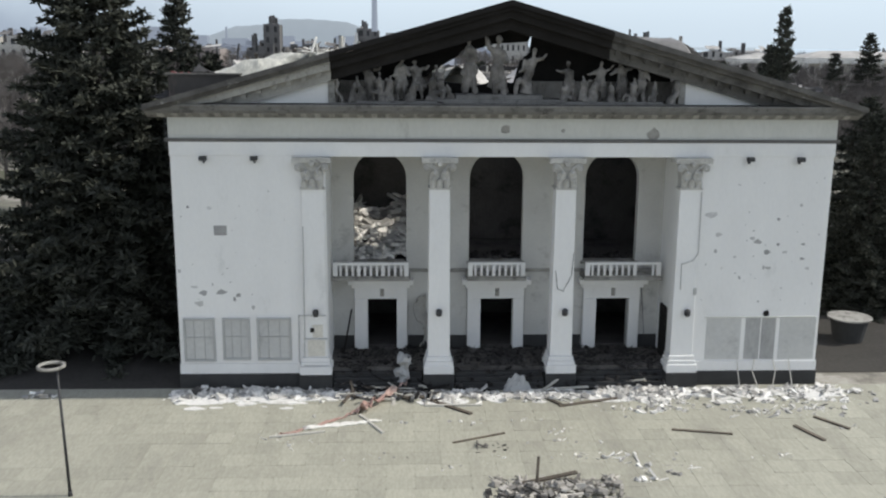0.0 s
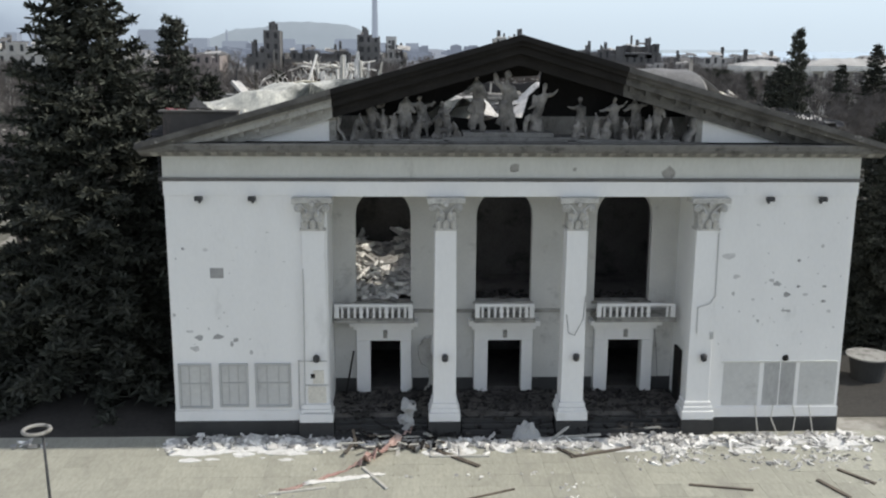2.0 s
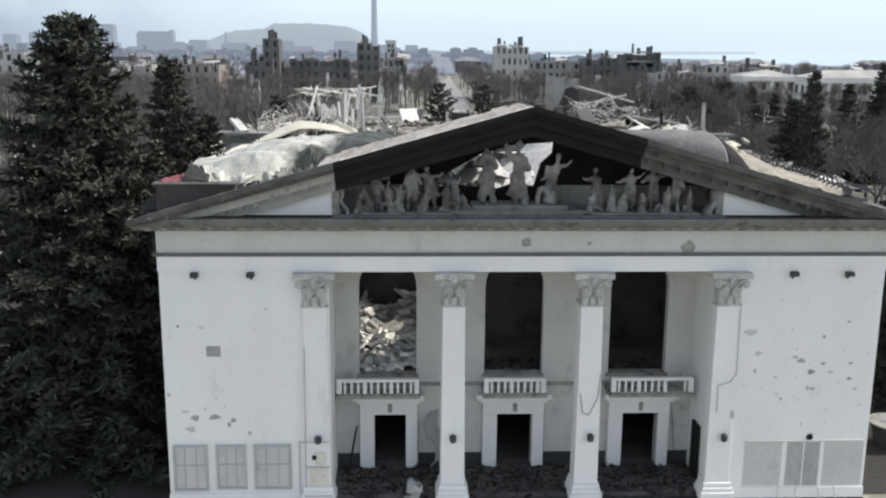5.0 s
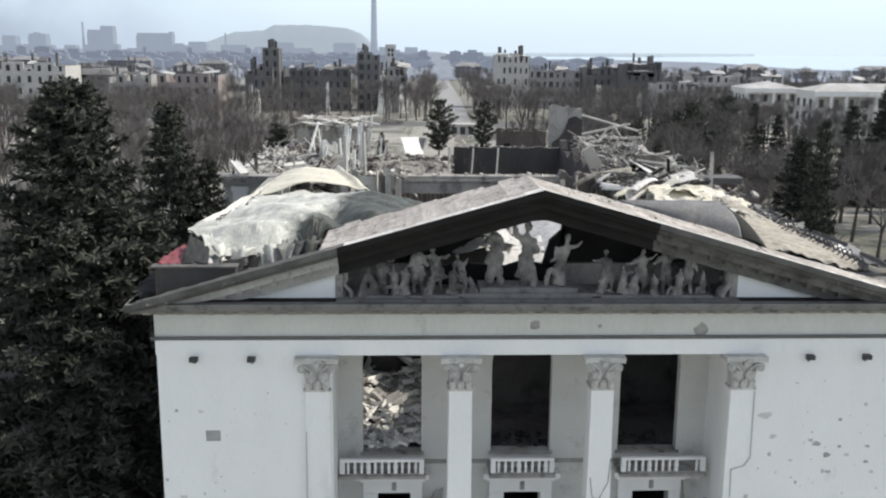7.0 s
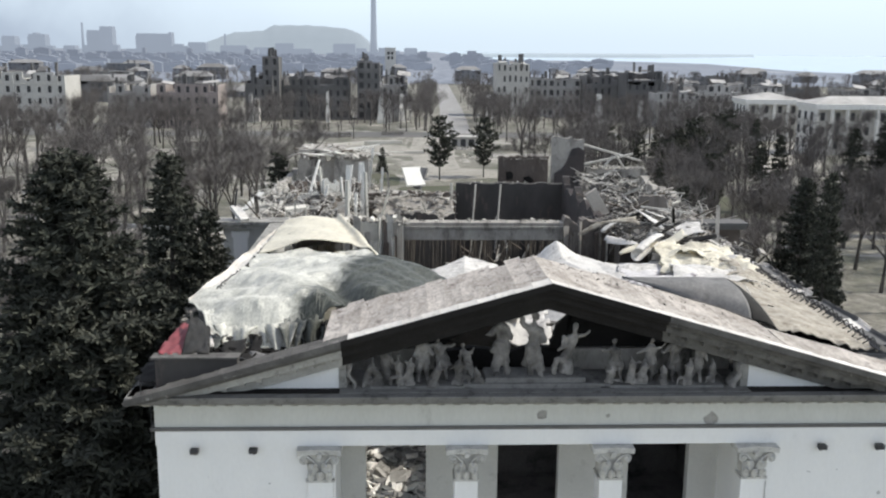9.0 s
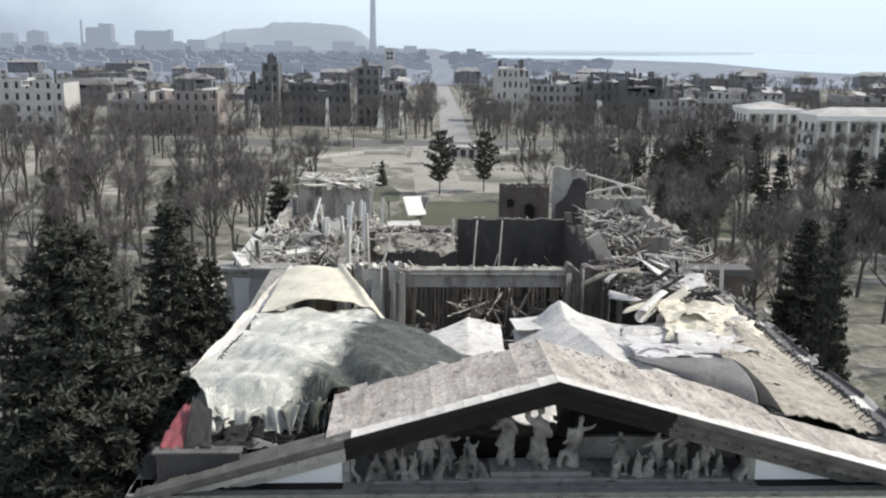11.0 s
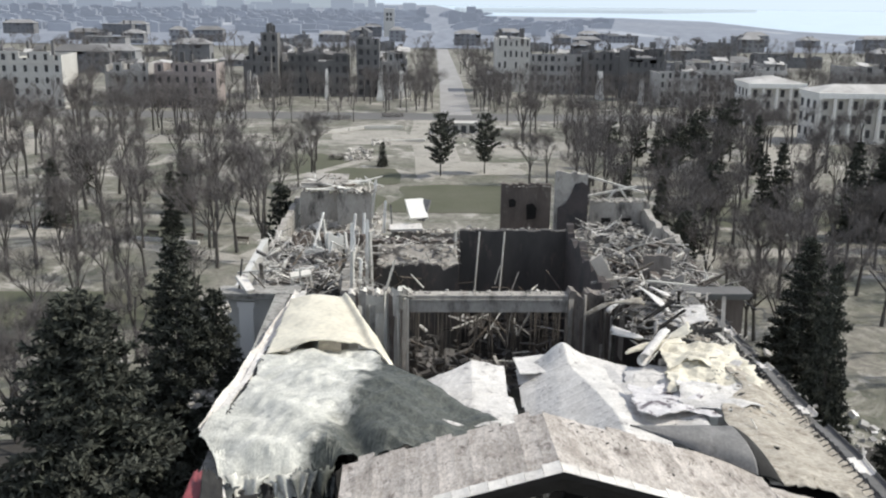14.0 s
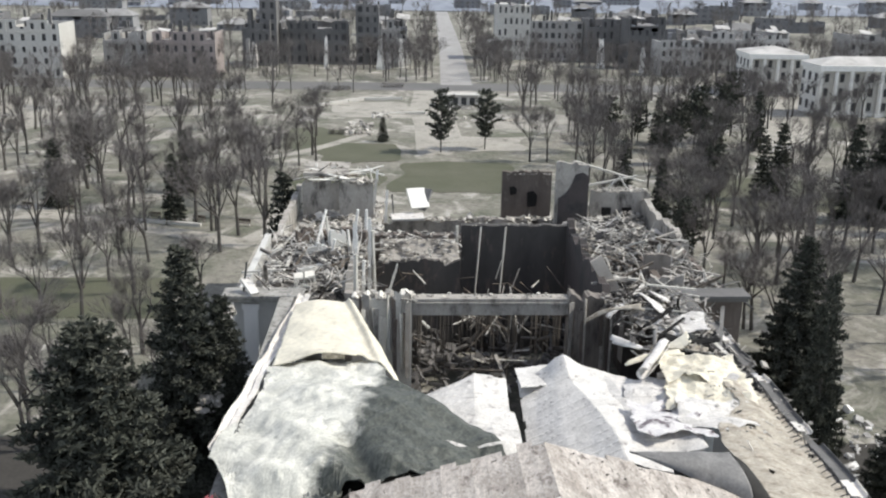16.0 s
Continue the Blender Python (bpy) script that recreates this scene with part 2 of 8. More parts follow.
M_ASPHALT = mat("asphalt", (0.16, 0.155, 0.15), (0.12, 0.12, 0.115), 0.1, 8, 0.95, 0.2)
M_NEEDLE = mat("fir_needles", (0.042, 0.047, 0.038), (0.092, 0.094, 0.077), 0.5, 6, 1.0, 0.0, island=0.5)
M_BARK = mat("bark", (0.10, 0.09, 0.08), (0.06, 0.055, 0.05), 1.5, 14, 0.95, 0.4)
M_TWIG = mat("twigs", (0.150, 0.136, 0.130), (0.106, 0.096, 0.092), 0.2, 6, 0.95, 0.0)
M_GLASSDARK = mat("dark_window", (0.035, 0.035, 0.037), (0.06, 0.06, 0.062), 0.5, 6, 0.6, 0.0)
M_CITY = mat("city_wall", (0.52, 0.50, 0.475), (0.33, 0.318, 0.30), 0.08, 1.5, 0.95, 0.2, rnd=0.2, stain=((0.10, 0.095, 0.09), 0.10, 0.55, 0.70))
M_CITYDARK = mat("burnt_city_wall", (0.22, 0.212, 0.205), (0.085, 0.082, 0.08), 0.08, 1.5, 0.95, 0.2, rnd=0.2)
M_CITYPALE = mat("pale_city_wall", (0.60, 0.58, 0.54), (0.48, 0.46, 0.42), 0.08, 1.5, 0.9, 0.2)
M_CITYROOF = mat("city_roof", (0.30, 0.295, 0.29), (0.16, 0.156, 0.152), 0.1, 2, 0.9, 0.2, rnd=0.35)
M_CITYBRICK = mat("pinkish_city_wall", (0.42, 0.36, 0.335), (0.27, 0.232, 0.216), 0.08, 1.5, 0.95, 0.2, stain=((0.08, 0.075, 0.07), 0.12, 0.56, 0.70))

# haze is put into these pale, low-contrast colours of the distant houses
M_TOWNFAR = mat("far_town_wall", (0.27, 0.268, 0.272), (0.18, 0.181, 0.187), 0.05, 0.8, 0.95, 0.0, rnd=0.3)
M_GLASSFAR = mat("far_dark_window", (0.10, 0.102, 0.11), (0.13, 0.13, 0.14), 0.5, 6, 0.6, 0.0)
for soot in (M_CHAR, M_ASH, M_NEEDLE, M_BLACK_SHEET):  # matt soot and needles scarcely shine
    soot.node_tree.nodes["Principled BSDF"].inputs["Specular IOR Level"].default_value = 0.12

# ---- mesh tools ----
class Mesh:
    """Collects vertices and faces for one mesh."""

    def __init__(self):
        self.v, self.f = [], []

    def add(self, verts, faces):
        n = len(self.v)
        self.v += [tuple(p) for p in verts]
        self.f += [tuple(n + i for i in face) for face in faces]
        return self

    def box(self, x0, x1, y0, y1, z0, z1, m=None):
        c = [Vector((x, y, z)) for z in (z0, z1) for y in (y0, y1) for x in (x0, x1)]
        if m is not None:
            c = [m @ p for p in c]
        return self.add(c, [(0, 2, 3, 1), (4, 5, 7, 6), (0, 1, 5, 4), (2, 6, 7, 3), (0, 4, 6, 2), (1, 3, 7, 5)])

    def prism(self, outline, y0, y1):
        """An outline of (x, z), counter-clockwise seen from -y, pushed from y0 to y1."""
        n = len(outline)
        vs = [(x, y0, z) for x, z in outline] + [(x, y1, z) for x, z in outline]
        return self.add(vs, [tuple(range(n)), tuple(reversed(range(n, 2 * n)))] + [(i + n, (i + 1) % n + n, (i + 1) % n, i)[::1] for i in range(n)])

    def slab(self, outline, z0, z1):
        """An outline of (x, y), counter-clockwise from above, from z0 to z1."""
        n = len(outline)
        vs = [(x, y, z0) for x, y in outline] + [(x, y, z1) for x, y in outline]
        return self.add(vs, [tuple(reversed(range(n))), tuple(range(n, 2 * n))] + [(i, (i + 1) % n, (i + 1) % n + n, i + n) for i in range(n)])

    def rod(self, a, b, r0, r1, n=6, caps=True):
        a, b = Vector(a), Vector(b)
        d = (b - a)
        q = d.to_track_quat("Z", "Y") if d.length > 1e-6 else Euler((0, 0, 0)).to_quaternion()
        ring = [(math.cos(2 * math.pi * i / n), math.sin(2 * math.pi * i / n)) for i in range(n)]
        vs = [a + q @ Vector((c * r0, s * r0, 0)) for c, s in ring] + [b + q @ Vector((c * r1, s * r1, 0)) for c, s in ring]
        fs = [(i, (i + 1) % n, (i + 1) % n + n, i + n) for i in range(n)]
        if caps:
            fs += [tuple(reversed(range(n))), tuple(range(n, 2 * n))]
        return self.add(vs, fs)

    def spike(self, a, b, r):
        return self.add([a + Vector((r, 0, 0)), a + Vector((-r * 0.5, r * 0.87, 0)), a + Vector((-r * 0.5, -r * 0.87, 0)), b], [(0, 1, 3), (1, 2, 3), (2, 0, 3)])

    def lathe(self, profile, n=12, at=(0, 0, 0), sx=1.0, sy=1.0):
        """A profile of (radius, z) turned about the upright through at."""
        vs, fs = [], []
        for r, z in profile:
            for i in range(n):
                w = 2 * math.pi * i / n
                vs.append((at[0] + sx * r * math.cos(w), at[1] + sy * r * math.sin(w), at[2] + z))
        for k in range(len(profile) - 1):
            for i in range(n):
                j = (i + 1) % n
                fs.append((k * n + i, k * n + j, (k + 1) * n + j, (k + 1) * n + i))
        fs += [tuple(reversed(range(n))), tuple(range((len(profile) - 1) * n, len(profile) * n))]
        return self.add(vs, fs)

    def grid(self, fn, nu, nv, keep=None):
        """A sheet: fn(u, v) gives a place for u and v from 0 to 1; keep(u, v) leaves holes and torn edges."""
        vs = [fn(i / nu, j / nv) for j in range(nv + 1) for i in range(nu + 1)]
        fs = [(j * (nu + 1) + i, j * (nu + 1) + i + 1, (j + 1) * (nu + 1) + i + 1, (j + 1) * (nu + 1) + i)
              for j in range(nv) for i in range(nu) if keep is None or keep((i + 0.5) / nu, (j + 0.5) / nv)]
        return self.add(vs, fs)

    def profile(self, outline, x0, x1):
        """An outline of (y, z) drawn along x."""
        n = len(outline)
        vs = [(x0, y, z) for y, z in outline] + [(x1, y, z) for y, z in outline]
        return self.add(vs, [tuple(range(n)), tuple(reversed(range(n, 2 * n)))] + [(i, i + n, (i + 1) % n + n, (i + 1) % n) for i in range(n)])

    def data(self, name, material, smooth=False):
        me = bpy.data.meshes.new(name)
        me.from_pydata([tuple(p) for p in self.v], [], self.f)
        me.materials.append(material)
        if smooth:
            me.shade_smooth()
        return me


def part(name, m, material, parent=None, label="", smooth=False, bevel=0.0, solid=0.0):
    """Links a Mesh (or mesh data) as one object, under a parent where one is given."""
    ob = new(name, m if isinstance(m, bpy.types.Mesh) else m.data(name, material, smooth))
    if parent is not None:
        ob.parent = parent
    if label:
        ob["label"] = label
    if solid:
        k = ob.modifiers.new("thickness", "SOLIDIFY")
        k.thickness, k.offset = solid, -1.0
    if bevel:
        k = ob.modifiers.new("edges", "BEVEL")
        k.width, k.segments, k.limit_method = bevel, 2, "ANGLE"
    return ob


def thing(name, label, category, group="", kind="", at=(0, 0, 0)):
    ob = tagged(new(name), label, category, group, kind)
    ob.location = at
    return ob


def nz(x, y, z=0.0, s=1.0):
    return noise.noise(Vector((x * s, y * s, z)))


def rubble(m, x0, x1, y0, y1, zf, n, s0, s1, rnd, flat=0.6, long=0.25):
    """Broken pieces strewn over a patch; zf(x, y) is the height on which they lie."""
    for _ in range(n):
        x, y = rnd.uniform(x0, x1), rnd.uniform(y0, y1)
        s = s0 + (s1 - s0) * rnd.random() ** 2.2
        a, b, c = s, s * rnd.uniform(0.4, 1.0), s * rnd.uniform(0.25, flat)
        if rnd.random() < long:
            a, b, c = s * rnd.uniform(1.5, 3.2), s * 0.25, s * 0.2
        tip = pose(x, y, zf(x, y) + c * 0.3, rnd.uniform(-28, 28), rnd.uniform(-28, 28), rnd.uniform(0, 360))
        k = [rnd.uniform(0.7, 1.0) for _ in range(8)]
        cs = [Vector((sx * a / 2 * k[i], sy * b / 2 * k[(i + 3) % 8], sz * c / 2)) for i, (sz, sy, sx) in
              enumerate((p, q, r) for p in (-1, 1) for q in (-1, 1) for r in (-1, 1))]
        m.add([tip @ p for p in cs], [(0, 2, 3, 1), (4, 5, 7, 6), (0, 1, 5, 4), (2, 6, 7, 3), (0, 4, 6, 2), (1, 3, 7, 5)])
    return m


def clumps(m, x0, x1, y0, y1, z, n, heaps, s0, s1, rnd):
    """Pieces that lie thick round some places and thin between them."""
    for _ in range(heaps):
        cx, cy, r = rnd.uniform(x0, x1), rnd.uniform(y0, y1), rnd.uniform(0.25, 0.9)
        for _ in range(int(n / heaps)):
            x, y = cx + rnd.gauss(0, r), cy - abs(rnd.gauss(0, 0.6 * r)) + 0.2
            rubble(m, x, x, y, y, lambda p, q: z, 1, s0, s1, rnd, 0.45, 0.35)
    return m


# ---- ground and distance ----
def flat(name, outline, z, material, label, thick=0.02):
    ob = part(name, Mesh().slab(outline, z - thick, z), material)
    return tagged(ob, label, name.split("_")[0], kind="structure")


def rect(x0, x1, y0, y1):
    return [(x0, y0), (x1, y0), (x1, y1), (x0, y1)]


def ribbon(pts, w):
    """The outline of a strip of width w along a line of points."""
    left, right = [], []
    for k, p in enumerate(pts):
        a, b = Vector(pts[max(0, k - 1)]), Vector(pts[min(len(pts) - 1, k + 1)])
        d = (b - a).normalized()
        left.append((p[0] - d.y * w / 2, p[1] + d.x * w / 2))
        right.append((p[0] + d.y * w / 2, p[1] - d.x * w / 2))
    return right + left[::-1]


def patch(x0, x1, y0, y1, seed):
    """An uneven rounded patch inside a box."""
    cx, cy, n = (x0 + x1) / 2, (y0 + y1) / 2, 48
    out = []
    for k in range(n):
        w = 2 * math.pi * k / n
        r = 0.86 + 0.25 * noise.noise(Vector((math.cos(w) * 1.6, math.sin(w) * 1.6, seed)))
        sq = max(abs(math.cos(w)), abs(math.sin(w))) ** -0.6
        out.append((cx + (x1 - x0) / 2 * r * sq * math.cos(w), cy + (y1 - y0) / 2 * r * sq * math.sin(w)))
    return out


ground = part("ground", Mesh().add([(-4500, -400, 0), (4500, -400, 0), (4500, 4800, 0), (-4500, 4800, 0)], [(0, 1, 2, 3)]), M_GROUND)
tagged(ground, "dry grass and bare earth ground reaching the horizon", "ground", kind="structure")
# distance haze is put into these base colours and their weak emission
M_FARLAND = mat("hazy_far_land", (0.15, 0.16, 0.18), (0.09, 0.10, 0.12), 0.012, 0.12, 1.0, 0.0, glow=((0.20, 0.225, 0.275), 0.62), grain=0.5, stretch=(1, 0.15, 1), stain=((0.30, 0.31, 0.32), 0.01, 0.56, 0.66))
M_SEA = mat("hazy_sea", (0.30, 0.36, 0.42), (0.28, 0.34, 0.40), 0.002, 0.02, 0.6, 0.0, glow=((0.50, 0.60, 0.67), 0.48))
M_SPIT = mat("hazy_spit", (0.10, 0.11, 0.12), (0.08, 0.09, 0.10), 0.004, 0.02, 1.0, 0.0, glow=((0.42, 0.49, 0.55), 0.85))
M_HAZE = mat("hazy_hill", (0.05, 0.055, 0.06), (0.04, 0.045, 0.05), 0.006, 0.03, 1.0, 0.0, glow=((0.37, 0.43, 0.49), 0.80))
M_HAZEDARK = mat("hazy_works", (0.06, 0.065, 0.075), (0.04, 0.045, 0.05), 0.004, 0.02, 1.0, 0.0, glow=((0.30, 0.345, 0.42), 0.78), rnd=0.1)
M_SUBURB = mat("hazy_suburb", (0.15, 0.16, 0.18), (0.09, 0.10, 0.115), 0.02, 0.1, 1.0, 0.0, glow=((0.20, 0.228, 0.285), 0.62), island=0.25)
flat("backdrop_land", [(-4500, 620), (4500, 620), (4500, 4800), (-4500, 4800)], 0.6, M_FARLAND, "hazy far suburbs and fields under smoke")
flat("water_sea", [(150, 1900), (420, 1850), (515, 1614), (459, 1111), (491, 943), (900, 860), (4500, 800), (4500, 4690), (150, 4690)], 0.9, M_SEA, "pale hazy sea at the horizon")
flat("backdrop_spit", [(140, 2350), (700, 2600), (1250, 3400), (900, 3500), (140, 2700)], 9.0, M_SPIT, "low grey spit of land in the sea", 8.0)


def slag_heap():
    """Two flat terraces with sloping sides."""
    steps = ((-640, 22), (-580, 44), (-529, 62), (-440, 67), (-409, 84), (-300, 85), (-187, 77), (-149, 63), (-100, 18), (-84, 2))

    def height(x):
        for (xa, za), (xb, zb) in zip(steps, steps[1:]):
            if xa <= x <= xb:
                return za + (zb - za) * (x - xa) / (xb - xa)
        return 0.0

    def fn(u, v):
        x, y = -640 + 556 * u, 2950 + 300 * v
        return (x, y, 1 + (height(x) + 1.6 * nz(x, y, 0, 0.05)) * min(1, v / 0.12))
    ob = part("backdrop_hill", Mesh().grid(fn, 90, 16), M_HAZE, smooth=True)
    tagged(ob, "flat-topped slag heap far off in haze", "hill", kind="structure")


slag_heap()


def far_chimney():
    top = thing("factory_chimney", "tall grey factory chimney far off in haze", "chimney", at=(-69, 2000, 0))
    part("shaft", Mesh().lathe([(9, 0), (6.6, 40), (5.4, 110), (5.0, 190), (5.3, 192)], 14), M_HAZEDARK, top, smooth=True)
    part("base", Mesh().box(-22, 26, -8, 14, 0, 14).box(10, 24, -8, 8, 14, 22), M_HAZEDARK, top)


far_chimney()


def far_works():
    rnd = random.Random(5)
    # width, height and shape of the halls and stacks that stand out
    for x, w, h, stack in ((-905, 30, 40, 0), (-860, 9, 48, 0), (-815, 38, 44, 0), (-770, 26, 20, 0), (-731, 5, 71, 1), (-699, 30, 54, 0), (-663, 28, 62, 0), (-590, 76, 49, 0), (-546, 8, 52, 0), (-510, 46, 22, 0), (-470, 40, 30, 0), (-421, 5, 50, 1), (-390, 60, 24, 0),
                           (-330, 44, 20, 0), (-282, 42, 30, 0), (-232, 36, 18, 0), (-140, 50, 30, 0), (-105, 26, 20, 0), (-35, 40, 16, 0), (10, 30, 22, 0)):
        ob = thing("factory_building", "grey factory block far off in haze", "factory", "factory skyline", at=(x, 2200 + rnd.uniform(-60, 60), 0))
        if stack:
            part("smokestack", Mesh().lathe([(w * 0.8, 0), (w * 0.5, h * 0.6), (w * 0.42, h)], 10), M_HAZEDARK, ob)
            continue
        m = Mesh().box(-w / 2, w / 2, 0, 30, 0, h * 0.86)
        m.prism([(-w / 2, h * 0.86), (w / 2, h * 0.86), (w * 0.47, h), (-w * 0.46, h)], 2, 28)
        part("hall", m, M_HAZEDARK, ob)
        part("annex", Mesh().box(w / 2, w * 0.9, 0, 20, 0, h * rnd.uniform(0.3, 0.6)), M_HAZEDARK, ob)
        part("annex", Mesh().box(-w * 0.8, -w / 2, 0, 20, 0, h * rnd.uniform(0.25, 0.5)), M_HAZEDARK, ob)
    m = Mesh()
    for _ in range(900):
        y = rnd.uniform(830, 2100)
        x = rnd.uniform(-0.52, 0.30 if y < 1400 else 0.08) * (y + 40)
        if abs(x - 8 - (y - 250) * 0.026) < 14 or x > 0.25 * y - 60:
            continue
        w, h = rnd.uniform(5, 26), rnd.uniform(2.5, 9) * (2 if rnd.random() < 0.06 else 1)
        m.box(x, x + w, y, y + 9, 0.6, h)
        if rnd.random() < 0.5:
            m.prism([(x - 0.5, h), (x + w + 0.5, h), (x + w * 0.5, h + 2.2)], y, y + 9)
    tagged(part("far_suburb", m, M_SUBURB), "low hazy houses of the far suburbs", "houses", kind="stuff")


def smoke():
    """A thin bank of grey smoke over the far works: a glowing backdrop behind all the rest."""
    m = bpy.data.materials.new("smoke_and_haze")
    m.use_nodes = True
    N, L = m.node_tree.nodes, m.node_tree.links
    out = N["Material Output"]
    N.remove(N["Principled BSDF"])
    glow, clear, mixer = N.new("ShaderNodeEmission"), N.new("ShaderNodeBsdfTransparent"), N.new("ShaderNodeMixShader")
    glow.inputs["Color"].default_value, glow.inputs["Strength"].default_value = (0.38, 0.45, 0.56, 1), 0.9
    geo, sep = N.new("ShaderNodeNewGeometry"), N.new("ShaderNodeSeparateXYZ")
    L.new(geo.outputs["Position"], sep.inputs[0])

    def fade(sock, a, b, c, d):
        r = N.new("ShaderNodeMapRange")
        r.interpolation_type = "SMOOTHSTEP"
        for key, v in (("From Min", a), ("From Max", b), ("To Min", c), ("To Max", d)):
            r.inputs[key].default_value = v
        L.new(sock, r.inputs["Value"])
        return r.outputs["Result"]

    def calc(op, a, b):
        k = N.new("ShaderNodeMath")
        k.operation = op
        for sock, v in zip(k.inputs, (a, b)):
            if isinstance(v, (int, float)):
                sock.default_value = v
            else:
                L.new(v, sock)
        return k.outputs[0]
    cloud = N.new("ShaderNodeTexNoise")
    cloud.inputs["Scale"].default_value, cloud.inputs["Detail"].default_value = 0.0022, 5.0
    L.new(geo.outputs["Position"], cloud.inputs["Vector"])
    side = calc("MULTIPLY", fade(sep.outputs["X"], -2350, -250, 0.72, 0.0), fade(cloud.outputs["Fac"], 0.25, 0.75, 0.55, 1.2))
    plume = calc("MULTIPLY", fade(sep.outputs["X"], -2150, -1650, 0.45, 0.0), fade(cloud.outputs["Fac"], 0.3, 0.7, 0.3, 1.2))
    # low band of haze painted along the horizon
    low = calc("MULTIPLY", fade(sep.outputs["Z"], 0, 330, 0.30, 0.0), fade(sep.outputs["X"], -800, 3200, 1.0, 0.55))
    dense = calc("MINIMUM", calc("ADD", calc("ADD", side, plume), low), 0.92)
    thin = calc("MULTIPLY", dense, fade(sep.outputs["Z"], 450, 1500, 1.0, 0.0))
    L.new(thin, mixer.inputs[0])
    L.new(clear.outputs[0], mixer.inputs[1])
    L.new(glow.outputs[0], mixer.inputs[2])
    L.new(mixer.outputs[0], out.inputs["Surface"])
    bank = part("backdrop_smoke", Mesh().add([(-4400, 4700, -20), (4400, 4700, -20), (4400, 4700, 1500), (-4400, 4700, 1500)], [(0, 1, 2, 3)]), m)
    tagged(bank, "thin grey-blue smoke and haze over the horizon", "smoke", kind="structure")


smoke()

far_works()

# square, park paths, street
flat("pavement_square_bed", rect(-60, 60, -110, -0.6), 0.05, M_JOINT, "mortar bed under the paved square")
# soil beds, their colour darkened to stand in for the conifers' shade
flat("ground_left_bed", rect(-60, -14.3, -0.65, 36), 0.058, M_SOIL, "dark soil under the conifers, coloured darker for their shade")
flat("ground_right_bed", rect(14.3, 34, 1.6, 34), 0.03, M_SOIL, "dark soil under the conifers, coloured darker for their shade")
flat("path_side_left", rect(-24.5, -21.5, 40, 110), 0.03, M_PATH, "dusty path beside the theatre")
flat("path_side_right", rect(21.5, 25, 36, 110), 0.03, M_PATH, "dusty path beside the theatre")
flat("path_cross_left", ribbon([(-100, 103), (-62, 100.5), (-54.8, 101), (-48, 97.5), (-36, 92.5), (-25, 86.5)], 3.6), 0.04, M_PATH, "pale park path with benches")
flat("path_bend_left", ribbon([(-27.5, 85.5), (-23.7, 93.8), (-22, 103), (-22, 114)], 2.6), 0.045, M_PATH, "pale park path")
flat("path_cross_right", [(25, 88), (100, 92), (100, 97), (25, 93)], 0.04, M_PATH, "pale park path")
flat("path_axis", patch(-4, 8, 140, 258, 2.2), 0.035, M_PATH, "wide park path behind the theatre")
flat("path_diagonal", ribbon([(-36, 136), (-25.2, 146.2), (-19.6, 154.7), (-13.5, 165.6), (-8, 172)], 2.6), 0.065, M_PATH, "pale diagonal park path")
flat("path_winding", ribbon([(-62, 150), (-54, 161), (-53.6, 170), (-48.1, 172.8), (-41.5, 156), (-34, 146)], 2.8), 0.05, M_PATH, "pale winding park path")
flat("path_west", ribbon([(-80, 150), (-69.5, 175.8), (-66.9, 189), (-60, 200)], 3.0), 0.052, M_PATH, "pale park path")
flat("path_plaza_left", patch(-112, -72, 164, 224, 6.6), 0.045, M_PATH, "wide dusty open place in the park")
flat("path_plaza_middle", patch(2, 20, 147, 166, 7.6), 0.07, M_PATH, "paved place on the axis of the park")
flat("path_ring", patch(-25, -1, 184, 214, 4.2), 0.055, M_PATH, "round paved place with a dry fountain")
flat("path_plaza_right", patch(9, 45, 172, 196, 9.5), 0.05, M_PATH, "paved place in the park")
flat("path_far_left", [(-140, 176), (-40, 190), (-40, 203), (-140, 196)], 0.05, M_PATH, "pale park path")
flat("road_cross", rect(-320, 320, 234, 250), 0.06, M_ASPHALT, "dusty asphalt cross street")
flat("road_axis", [(5.4, 246), (14.7, 246), (18.4, 357), (25.8, 664), (32, 911), (25, 911), (17.6, 662), (9.2, 355)], 0.08, M_STREET, "long straight pale street between ruined houses")
flat("road_right", [(62, 150), (74, 148), (118, 232), (100, 234)], 0.06, M_PATH, "pale street by the columned house")
flat("lawn_by_path", patch(-70, -26, 60, 75, 1.5), 0.05, M_GRASS, "patch of fresh green lawn")
flat("lawn_fan", patch(-31, -16, 149, 174, 8.5), 0.058, M_GRASS, "dark green fan-shaped lawn")
flat("lawn_fan_back", patch(-23, -5, 136, 158, 9.5), 0.06, M_GRASS, "dark green fan-shaped lawn")
flat("lawn_back_left", patch(-24, -8, 112, 134, 2.5), 0.05, M_GRASS, "patch of fresh green lawn")
flat("lawn_back", patch(-9, 16, 114, 141, 13.5), 0.06, M_GRASS, "patch of fresh green lawn")
flat("lawn_right", patch(36, 66, 102, 128, 4.5), 0.05, M_GRASS, "patch of fresh green lawn")


# ---- theatre ----
theatre = thing("theatre", "war-damaged white theatre with a columned portico and collapsed roof", "theatre")


def roof_z(x):
    return 16.75 - 0.283 * abs(x)


